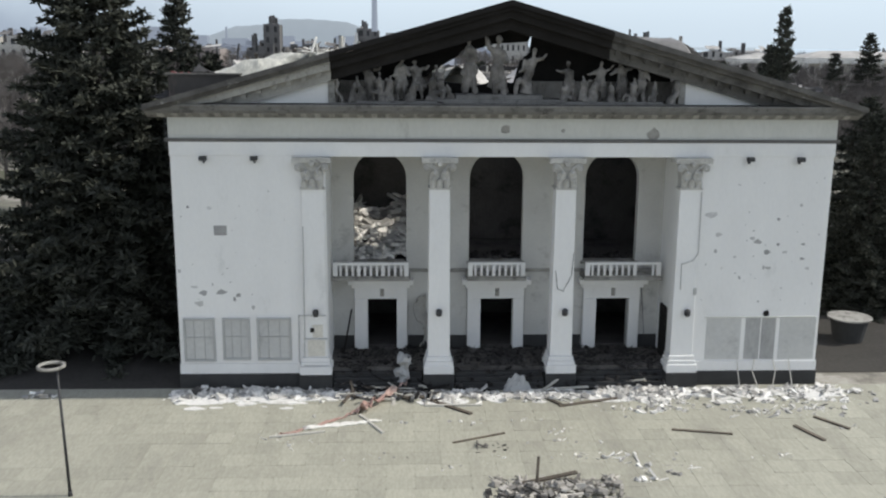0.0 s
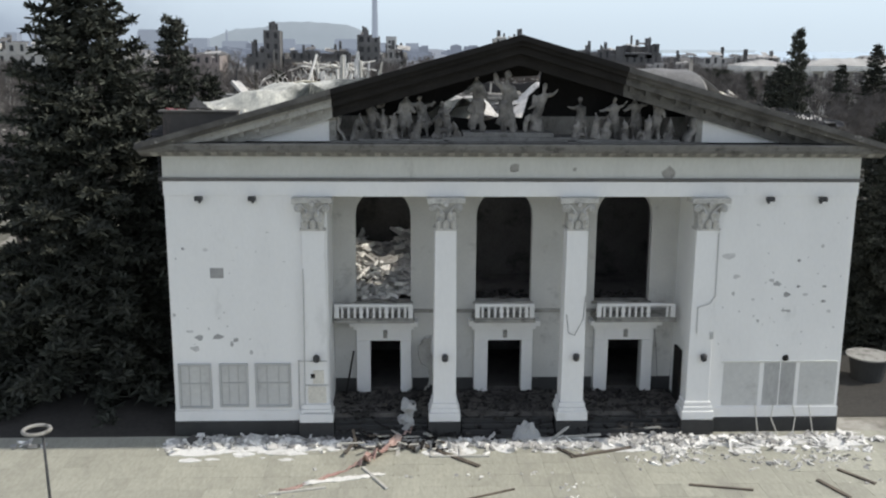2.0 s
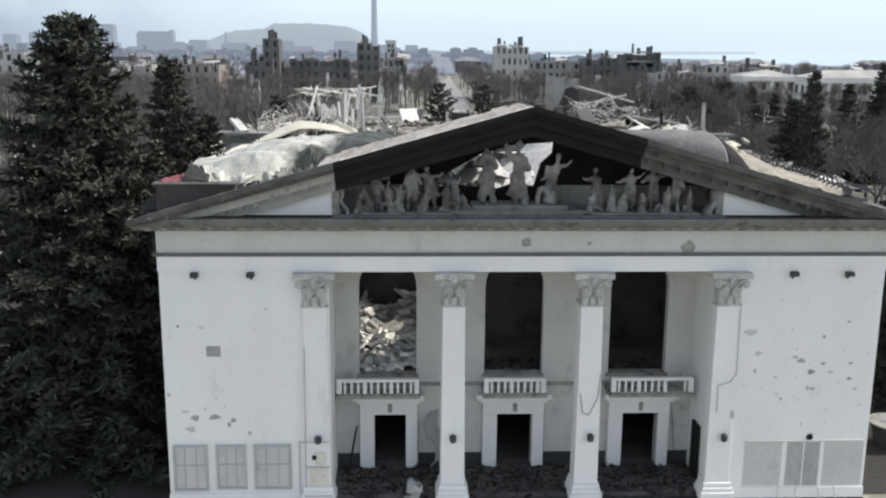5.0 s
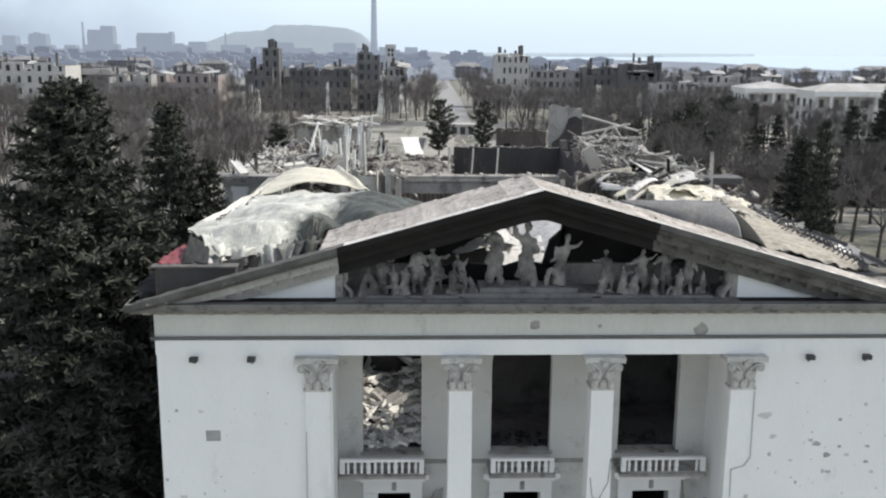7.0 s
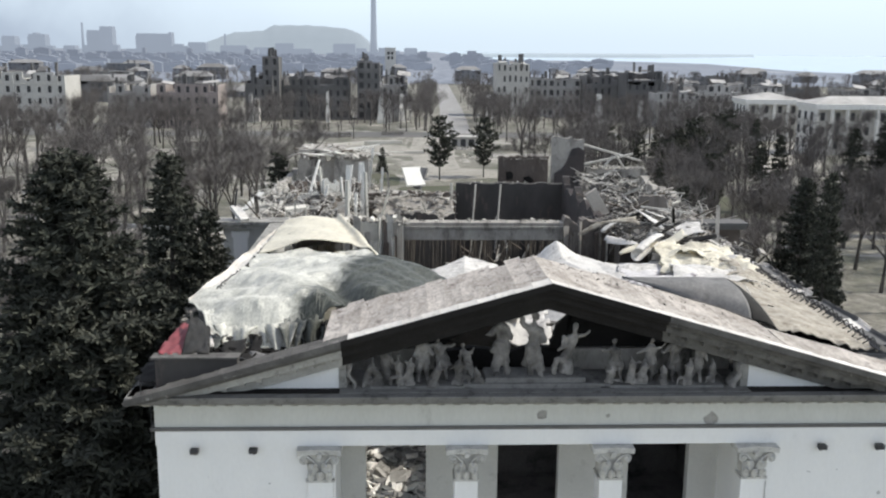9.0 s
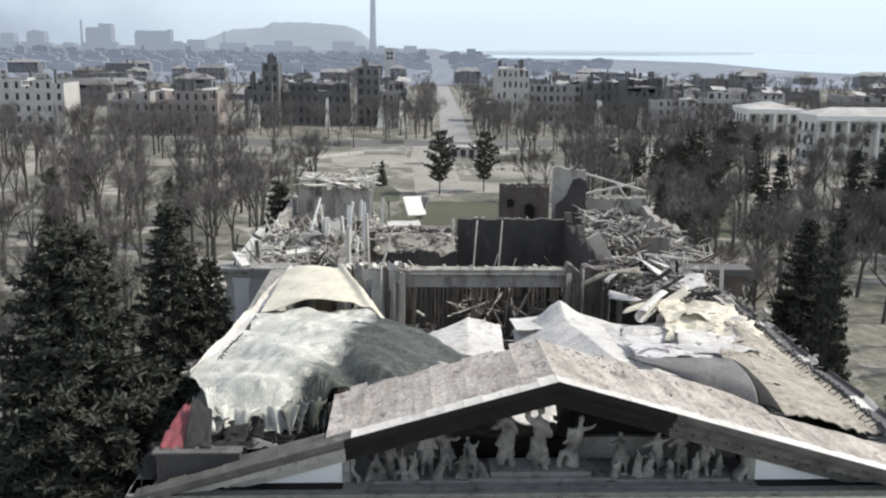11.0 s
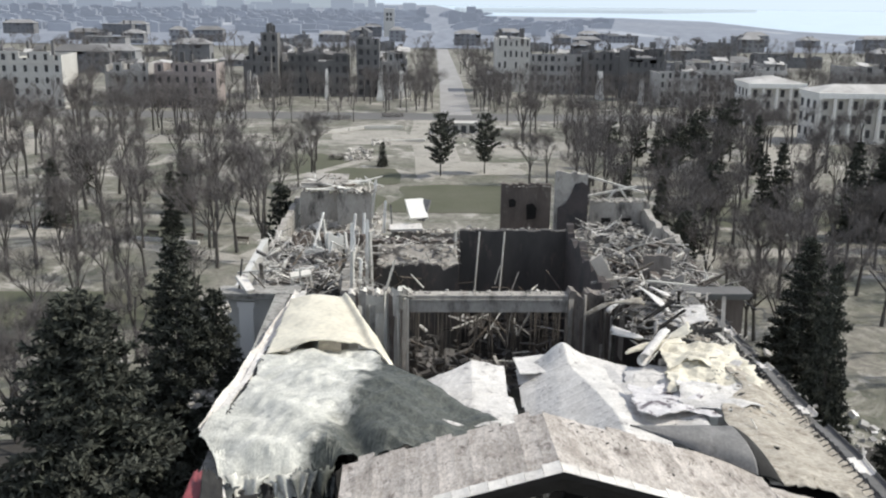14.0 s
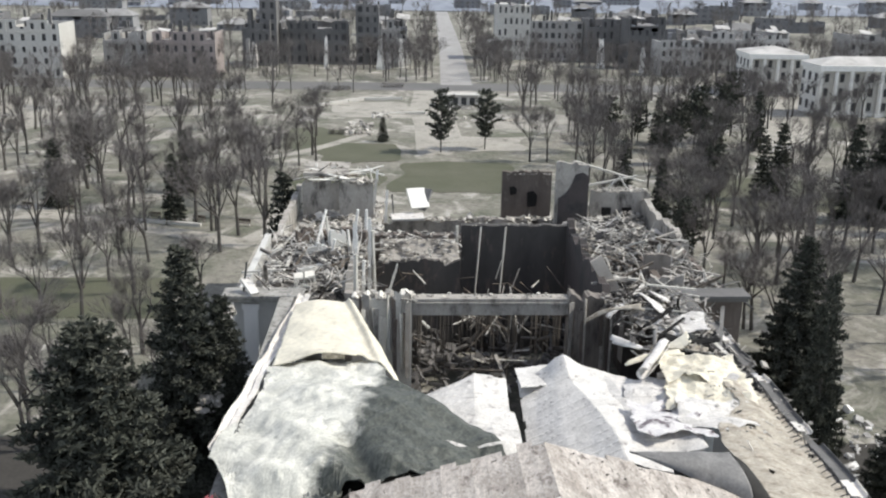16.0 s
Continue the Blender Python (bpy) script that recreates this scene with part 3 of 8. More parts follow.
def front_wings():
    for s, (x0, x1), name in ((-1, (-14.25, -7.72), "wing_wall"), (1, (7.72, 14.25), "wing_wall")):
        part(name, Mesh().box(x0, x1, 0, 3.4, 0.72, 10.42), M_WHITE, theatre, bevel=0.02)
        part("plinth", Mesh().box(x0 - 0.06, x1 + 0.06, -0.08, 3.4, 0, 0.72), M_PLINTH, theatre, "dark granite plinth", bevel=0.02)
        part("base_course", Mesh().box(x0 - 0.03, x1 + 0.03, -0.05, 0.0, 0.72, 1.18), M_WHITE, theatre, bevel=0.015)
        part("beam", Mesh().box(x0 - 0.02, x1 + 0.02, -0.04, 3.4, 10.42, 11.0), M_WHITE, theatre)
    # side walls of the hall, shut by the cross wing
    for x0, x1 in ((-14.2, -13.6), (13.6, 14.2)):
        m = Mesh()
        ys = [3.4] + [3.4 + 4.2 * k for k in range(1, 7)] + [33.0]
        for a, b in zip(ys, ys[1:]):
            c = (a + b) / 2
            m.box(x0, x1, a, c - 0.8, 0.72, 12.2).box(x0, x1, c + 0.8, b, 0.72, 12.2)
            m.box(x0, x1, c - 0.8, c + 0.8, 0.72, 2.0).box(x0, x1, c - 0.8, c + 0.8, 8.6, 12.2)
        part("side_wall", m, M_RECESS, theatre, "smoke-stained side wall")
        part("side_plinth", Mesh().box(x0 - 0.05, x1 + 0.05, 3.4, 33, 0, 0.72), M_PLINTH, theatre)


front_wings()


def recess_wall():
    """The wall behind the columns: three arched windows over three doors."""
    cuts = ((-6.72, -4.28, -6.10, -4.74), (-1.36, 1.14, -0.78, 0.76), (4.02, 6.52, 4.72, 6.28))
    y0, y1 = 3.0, 3.45
    edges = [-7.74] + [e for c in cuts for e in c[:2]] + [7.74]
    for a, b in zip(edges[::2], edges[1::2]):
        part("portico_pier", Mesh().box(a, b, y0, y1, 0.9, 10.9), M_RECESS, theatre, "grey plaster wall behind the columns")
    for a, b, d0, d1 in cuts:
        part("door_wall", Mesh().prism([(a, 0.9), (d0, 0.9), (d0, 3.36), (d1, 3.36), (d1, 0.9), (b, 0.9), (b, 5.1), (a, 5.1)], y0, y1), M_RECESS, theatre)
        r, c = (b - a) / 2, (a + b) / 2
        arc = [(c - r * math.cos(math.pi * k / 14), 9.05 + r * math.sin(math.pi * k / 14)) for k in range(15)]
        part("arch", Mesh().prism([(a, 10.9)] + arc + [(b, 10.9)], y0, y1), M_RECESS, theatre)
    for a, b, d0, d1 in cuts:
        # stone surround of the door and its hood
        s = Mesh().box(d0 - 0.62, d0, 2.78, 3.0, 0.9, 3.36).box(d1, d1 + 0.5, 2.78, 3.0, 0.9, 3.36)
        s.box(d0 - 0.62, d1 + 0.5, 2.78, 3.0, 3.36, 3.92).box(d0 - 0.74, d1 + 0.62, 2.62, 3.0, 3.92, 4.12)
        s.box(d0 - 0.9, d1 + 0.78, 2.4, 3.0, 4.12, 4.36)
        part("door_surround", s, M_WHITE, theatre, "pale stone door surround", bevel=0.02)
        part("keystone", Mesh().box((d0 + d1) / 2 - 0.09, (d0 + d1) / 2 + 0.09, 2.72, 2.78, 3.5, 3.86), M_CORNICE, theatre)
        part("window_sill", Mesh().box(a - 0.1, b + 0.1, 2.9, 3.5, 5.02, 5.14), M_CORNICE, theatre)
    part("string_course", Mesh().box(-7.7, -4.1, 2.93, 3.0, 4.62, 4.78).box(-4.1, 7.7, 2.93, 3.0, 4.62, 4.78), M_CORNICE, theatre)
    for a, b in ((-7.7, -6.75), (-4.2, -1.42), (1.3, 4.05), (6.8, 7.7)):
        part("dado", Mesh().box(a, b, 2.95, 3.0, 0.9, 1.52), M_PLINTH, theatre, "dark stone dado")
    # flat black panel painted for the dark inside of a doorway
    part("side_door", Mesh().box(7.60, 7.73, 1.3, 2.2, 0.9, 3.3), M_CHAR, theatre, "side doorway, its dark inside a flat black panel")


recess_wall()


def balcony(x0, x1, missing=()):
    b = new("balcony")
    b.parent = theatre
    b["label"] = "white balcony with a balustrade"
    part("slab", Mesh().box(x0 - 0.06, x1 + 0.06, 1.75, 3.0, 4.48, 4.62).box(x0, x1, 1.82, 3.0, 4.62, 4.70), M_CORNICE, b, bevel=0.02)
    part("rail", Mesh().box(x0, x1, 1.80, 1.98, 5.20, 5.32), M_WHITE, b, bevel=0.015)
    for x in (x0 + 0.1, x1 - 0.1):
        part("post", Mesh().box(x - 0.1, x + 0.1, 1.80, 1.98, 4.70, 5.20), M_WHITE, b)
    n = int((x1 - x0 - 0.4) / 0.27)
    for k in range(n):
        if k in missing:
            continue
        x = x0 + 0.2 + (k + 0.5) * (x1 - x0 - 0.4) / n
        wide = 0.09 if k % 4 == 3 else 0.055
        part("baluster", Mesh().lathe([(wide, 0), (wide * 1.1, 0.05), (wide * 0.8, 0.12), (wide * 1.25, 0.26), (wide * 0.8, 0.42), (wide, 0.50)], 8, (x, 1.89, 4.70)), M_WHITE, b, smooth=True)


balcony(-7.62, -4.18)
balcony(-1.45, 1.17)
balcony(3.95, 7.45, (8, 9))


def capital_mesh(cx, y0, y1, w):
    m = Mesh()
    cy = (y0 + y1) / 2
    d = y1 - y0
    h0, h1 = 9.06, 10.16
    ring = ((0.0, -0.02), (0.35, -0.03), (0.7, 0.02), (0.9, 0.08), (1.0, 0.12))
    for (a, oa), (b, ob) in zip(ring, ring[1:]):
        za, zb, ra, rb = h0 + (h1 - h0) * a, h0 + (h1 - h0) * b, w / 2 + oa, w / 2 + ob
        m.add([(cx - ra, y0 - oa, za), (cx + ra, y0 - oa, za), (cx + ra, y1, za), (cx - ra, y1, za), (cx - rb, y0 - ob, zb), (cx + rb, y0 - ob, zb), (cx + rb, y1, zb), (cx - rb, y1, zb)],
              [(0, 1, 5, 4), (1, 2, 6, 5), (3, 0, 4, 7)])
    m.box(cx - w / 2 - 0.05, cx + w / 2 + 0.05, y0 - 0.06, y1, h0 - 0.07, h0 + 0.02)
    # leaves in two rows, curling forward
    for z, hh, n, out in ((h0, 0.50, 3, 0.20), (h0 + 0.30, 0.56, 2, 0.24)):
        for i in range(n):
            lx = cx + (i - (n - 1) / 2) * w / n * 1.05

            def leaf(u, v, lx=lx, z=z, hh=hh, out=out, n=n):
                wd = w / n * 0.50 * math.sin(math.pi * min(0.98, 0.25 + 0.70 * v)) * (0.86 + 0.14 * math.cos(v * 25))
                return (lx + (u - 0.5) * 2 * wd, y0 - 0.05 - out * v ** 2.4 - 0.07 * math.sin(math.pi * u), z + hh * (v if v < 0.8 else 0.8 - (v - 0.8) * 0.9))
            m.grid(leaf, 6, 10)
    # corner scrolls and the middle flower
    for s in (-1, 1):
        # stalk that rises from the middle and rolls up at the corner
        pts = []
        for k in range(26):
            q = k / 25
            if q < 0.4:
                pts.append((s * (0.10 + (w / 2 - 0.02) * q / 0.4), 0.62 + 0.42 * math.sin(q / 0.4 * 1.45)))
            else:
                g = (q - 0.4) / 0.6 * 9.0
                rr = 0.15 * (1 - 0.75 * (q - 0.4) / 0.6)
                pts.append((s * (w / 2 + 0.08 + rr * math.sin(g)), 0.88 + rr * math.cos(g)))
        for k, ((xa, za), (xb, zb)) in enumerate(zip(pts, pts[1:])):
            ya, yb = y0 - 0.12 - 0.008 * k, y0 - 0.12 - 0.008 * (k + 1)
            m.rod((cx + xa, ya, h0 + za), (cx + xb, yb, h0 + zb), 0.05, 0.05, 5)
    m.rod((cx, y0 - 0.28, h1 - 0.05), (cx, y0 - 0.1, h1 - 0.05), 0.10, 0.14, 8)
    # abacus with hollowed front
    g = w / 2 + 0.33
    front = [(cx - g + 2 * g * k / 8, y0 - 0.33 + 0.12 * math.sin(math.pi * k / 8)) for k in range(9)]
    m.slab(front + [(cx + g, y1), (cx - g, y1)], h1, h1 + 0.14)
    m.slab([(x, y - 0.03) for x, y in front] + [(cx + g, y1), (cx - g, y1)], h1 + 0.14, h1 + 0.21)
    return m


def column(cx, y0, y1, w):
    c = new("column")
    c.parent = theatre
    c["label"] = "white square column with a leafy capital"
    s, n = Mesh(), 6
    for k in range(1):
        b, t = w / 2 + 0.05, w / 2
        vs = [(cx - b, y0 - 0.05, 1.5), (cx + b, y0 - 0.05, 1.5), (cx + b, y1 + 0.05, 1.5), (cx - b, y1 + 0.05, 1.5),
              (cx - t, y0, 9.06), (cx + t, y0, 9.06), (cx + t, y1, 9.06), (cx - t, y1, 9.06)]
        s.add(vs, [(3, 2, 1, 0), (4, 5, 6, 7), (0, 1, 5, 4), (1, 2, 6, 5), (2, 3, 7, 6), (3, 0, 4, 7)])
    part("shaft", s, M_WHITE, c, bevel=0.03)
    part("capital", capital_mesh(cx, y0, y1, w), M_CAPITAL, c, "carved leafy capital")
    b = w / 2 + 0.05
    m = Mesh().box(cx - b - 0.07, cx + b + 0.07, y0 - 0.14, y1 + 0.1, 1.30, 1.5).box(cx - b - 0.12, cx + b + 0.12, y0 - 0.2, y1 + 0.14, 1.12, 1.30)
    m.box(cx - b - 0.18, cx + b + 0.18, y0 - 0.27, y1 + 0.18, 0.74, 1.12)
    part("base", m, M_WHITE, c, bevel=0.03)
    part("plinth", Mesh().box(cx - b - 0.2, cx + b + 0.2, y0 - 0.30, y1 + 0.2, 0, 0.74), M_PLINTH, c, bevel=0.02)


column(-8.28, -0.12, 0.45, 0.96)
column(-2.85, -0.12, 0.75, 0.88)
column(2.60, -0.12, 0.75, 0.88)
column(8.03, -0.12, 0.45, 0.92)


def entablature():
    part("architrave", Mesh().box(-7.72, 7.72, -0.04, 0.9, 10.38, 11.0).box(-7.72, 7.72, 0.9, 3.4, 10.9, 11.0), M_WHITE, theatre, bevel=0.015)
    part("fillet", Mesh().profile([(0.4, 11.0), (-0.05, 11.0), (-0.10, 11.03), (-0.12, 11.15), (0.4, 11.15)], -14.42, 14.42), M_DARKTRIM, theatre, "dark moulding under the frieze")
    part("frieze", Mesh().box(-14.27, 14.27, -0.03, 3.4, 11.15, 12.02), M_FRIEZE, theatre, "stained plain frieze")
    for k in range(50):
        x = -14.45 + 28.9 * k / 49
        part("modillion", Mesh().profile([(-0.05, 12.03), (-0.22, 12.03), (-0.40, 12.10), (-0.56, 12.22), (-0.05, 12.22)], x - 0.12, x + 0.12), M_CORNICE, theatre)
    part("cornice", Mesh().profile([(3.4, 12.02), (-0.10, 12.02), (-0.30, 12.10), (-0.50, 12.20), (-0.62, 12.24), (-0.62, 12.34), (-0.82, 12.36), (-0.82, 12.50), (-0.92, 12.52), (-0.92, 12.60), (3.4, 12.60)], -15.05, 15.05), M_LEDGE, theatre, "weathered projecting cornice")
    # side cornices of the hall
    for s in (-1, 1):
        m = Mesh()
        for k, (o, za, zb) in enumerate(((0.35, 12.2, 12.4), (0.6, 12.4, 12.6), (0.75, 12.6, 12.75))):
            x0, x1 = sorted((s * 13.5, s * (14.2 + (o if s > 0 else o * 0.4))))
            m.box(x0, x1, 3.4, 32.9, za, zb)
        part("side_cornice", m, M_DARKTRIM if s > 0 else M_CORNICE, theatre)


entablature()


def pediment():
    def rake(x0, x1, material, under, label=""):
        def strip(za, zb, y0, y1, floor=12.58):
            n = 8
            xs = [x0 + (x1 - x0) * k / n for k in range(n + 1)]
            if x0 < 0 < x1:
                xs = sorted(xs + [0.0])
            low = [max(roof_z(a) + za, floor) for a in xs]
            high = [max(roof_z(a) + zb, q + 0.02) for a, q in zip(xs, low)]
            return Mesh().prism(list(zip(xs, low)) + list(zip(xs, high))[::-1], y0, y1)
        part("raking_cornice", strip(-0.30, -0.10, -0.95, 0.5, 12.3), material, theatre, label)
        part("raking_lip", strip(-0.12, 0.10, -1.17, -1.11, 12.36), material, theatre)
        part("raking_soffit", strip(-0.62, -0.303, -0.70, 0.4), under, theatre)
        part("raking_band", strip(-1.08, -0.623, -0.28, 0.4), under, theatre)
        x = x0 + 0.3 if material is not M_CHAR else x1
        while x < x1 - 0.2:
            z = roof_z(x) - 0.68
            if z > 12.72:
                part("modillion", Mesh().box(x - 0.1, x + 0.1, -0.52, -0.25, z - 0.1, z + 0.1), under, theatre)
            x += 0.62
    rake(-15.0, -7.4, M_SOOTCORNICE, M_OLDRAKE, "soot-blackened raking cornice")
    rake(-7.4, 4.2, M_CHAR, M_CHAR, "charred black raking cornice")
    rake(4.2, 15.0, M_SOOTCORNICE, M_WORNRAKE, "weathered grey raking cornice")
    for s in (-1, 1):
        x0, x1 = s * 7.55, s * 13.0
        o = [(x0, 12.60), (x1, 12.60), (x1, roof_z(x1) - 0.9), (x0, roof_z(x0) - 0.9)]
        part("tympanum_panel", Mesh().prism(o if s > 0 else o[::-1], 0.0, 0.35), M_WHITE, theatre, "pale triangular end of the pediment")
        part("jamb", Mesh().box(min(x0, x0 - s * 0.28), max(x0, x0 - s * 0.28), -0.05, 0.55, 12.60, 13.62), M_CORNICE, theatre)

        def drape(u, v, s=s, x0=x0):
            return (x0 - s * (0.30 + 0.75 * (1 - v) * 0.5 * u + 0.08 * math.sin(9 * v)), 0.05 + 0.25 * math.sin(7 * u), 12.62 + 1.0 * v)
        part("drapery", Mesh().grid(drape, 10, 8), M_STATUE, theatre, "carved stone drapery", True, solid=0.08)
    for x0, x1, z1 in ((-3.0, 2.4, 12.82), (-2.2, 1.5, 13.0), (-6.4, -2.7, 12.74), (2.0, 6.6, 12.74)):
        part("pedestal", Mesh().box(x0, x1, -0.2 if z1 < 12.9 else -0.05, 1.2, 12.62, z1), M_LEDGE, theatre, "stained stone pedestal of the figures", bevel=0.03)
    for x0, x1 in ((-7.5, -4.0), (1.2, 7.5)):
        part("low_wall", Mesh().box(x0, x1, 1.9, 2.15, 12.62, 13.5), M_CONC, theatre, "grey low wall behind the figures")
    part("attic_floor", Mesh().box(-13.2, 13.2, -0.5, 3.5, 12.44, 12.62), M_CHAR, theatre)
    part("pediment_ledge", Mesh().box(-7.5, 7.5, -0.62, 1.88, 12.624, 12.66), M_LEDGE, theatre, "stained stone ledge under the figures", bevel=0.01)
    for s in (-1, 1):
        part("attic_floor", Mesh().box(min(s * 13.2, s * 6.0), max(s * 13.2, s * 6.0), 3.51, 8.0, 12.44, 12.62), M_CHAR, theatre)
    # sooty back of the pediment, broken open in the middle
    m = Mesh()
    m.prism([(-7.5, 12.62), (-4.1, 12.62), (-4.1, roof_z(4.1) - 0.5), (-7.5, roof_z(7.5) - 0.5)], 2.2, 2.5)
    m.prism([(-4.1, 12.62), (1.0, 12.62), (1.0, 13.35), (-0.4, 13.5), (-1.0, 13.3), (-2.6, 13.45), (-4.1, 13.2)], 2.2, 2.5)
    m.prism([(-4.1, 13.25), (-2.9, 14.05), (-1.75, 14.7), (-0.4, 15.1), (1.1, 15.2), (1.3, roof_z(1.3) - 0.5), (0.0, roof_z(0) - 0.5), (-4.1, roof_z(4.1) - 0.5)], 2.2, 2.5)
    m.prism([(0.45, 13.3), (1.02, 13.3), (1.35, 14.9), (0.75, 14.35)], 2.2, 2.5)
    m.prism([(1.0, 12.62), (7.5, 12.62), (7.5, roof_z(7.5) - 0.5), (1.3, roof_z(1.3) - 0.5)], 2.2, 2.5)
    part("tympanum_back", m, M_CHAR, theatre, "charred back wall of the pediment, broken open")
    for x in (-6.2, -3.4, 3.0, 5.4):
        part("rafter", Mesh().rod((x, 0.2, roof_z(x) - 0.75), (x + 0.4, 4.0, roof_z(x + 0.4) - 0.7), 0.1, 0.1, 4), M_CHAR, theatre)


pediment()


def portico_floor():
    part("portico_floor", Mesh().box(-7.72, 7.72, 0.25, 3.0, 0.0, 0.9), M_SOOT, theatre, "soot-covered portico floor")
    for k in range(4):
        z = 0.72 - 0.18 * k
        y = 0.25 - 0.22 * (k + 1)
        for a, b in ((-7.5, -3.6), (-2.1, 1.85), (3.35, 7.3)):
            part("step", Mesh().box(a, b, y, 0.25, 0.0 if k == 3 else z - 0.18, z), M_PLINTH, theatre, bevel=0.015)


portico_floor()


def inside():
    m = Mesh().box(-13.6, 13.6, 9.0, 9.4, 0.9, 12.4)
    part("foyer_wall", m, M_SOOT, theatre, "burnt inner wall of the foyer")
    part("foyer_floor", Mesh().box(-13.6, 13.6, 3.45, 9.0, 4.75, 5.0), M_SOOT, theatre)
    part("hall_floor", Mesh().box(-13.6, 13.6, 3.45, 33, 0.5, 0.9), M_SOOT, theatre)
    for x, z in ((-3.15, 8.2), (3.15, 10.0), (-8.05, 12.4), (8.05, 12.4)):
        part("foyer_partition", Mesh().box(x - 0.15, x + 0.15, 3.45, 9.0, 0.9, z), M_SOOT, theatre)
    rnd = random.Random(3)
    heap = Mesh()
    rubble(heap, -7.7, -3.5, 3.6, 8.5, lambda x, y: 5.1 + (y - 3.4) * 0.34 + 0.5 * nz(x, y, 0, 0.8), 700, 0.12, 0.95, rnd, 0.3, 0.45)
    tagged(part("rubble_heap", heap, M_BITS), "pale rubble heaped inside the arched window", "rubble", kind="stuff")
    low = Mesh()
    rubble(low, -1.3, 1.1, 3.5, 5.0, lambda x, y: 5.1, 60, 0.1, 0.4, rnd)
    rubble(low, 4.0, 6.5, 3.5, 5.0, lambda x, y: 5.1, 40, 0.1, 0.3, rnd)
    rubble(low, -7.5, 7.5, 0.2, 2.95, lambda x, y: 0.90 + 0.12 * abs(nz(x, y, 0, 1.1)) * 2, 2200, 0.03, 0.22, rnd, 0.35, 0.4)
    rubble(low, -7.4, 7.4, -0.75, 0.3, lambda x, y: 0.85 * (y + 0.8), 350, 0.04, 0.3, rnd, 0.5, 0.4)
    tagged(part("portico_rubble", low, M_ASH), "burnt rubble strewn over the portico floor", "rubble", kind="stuff")


inside()


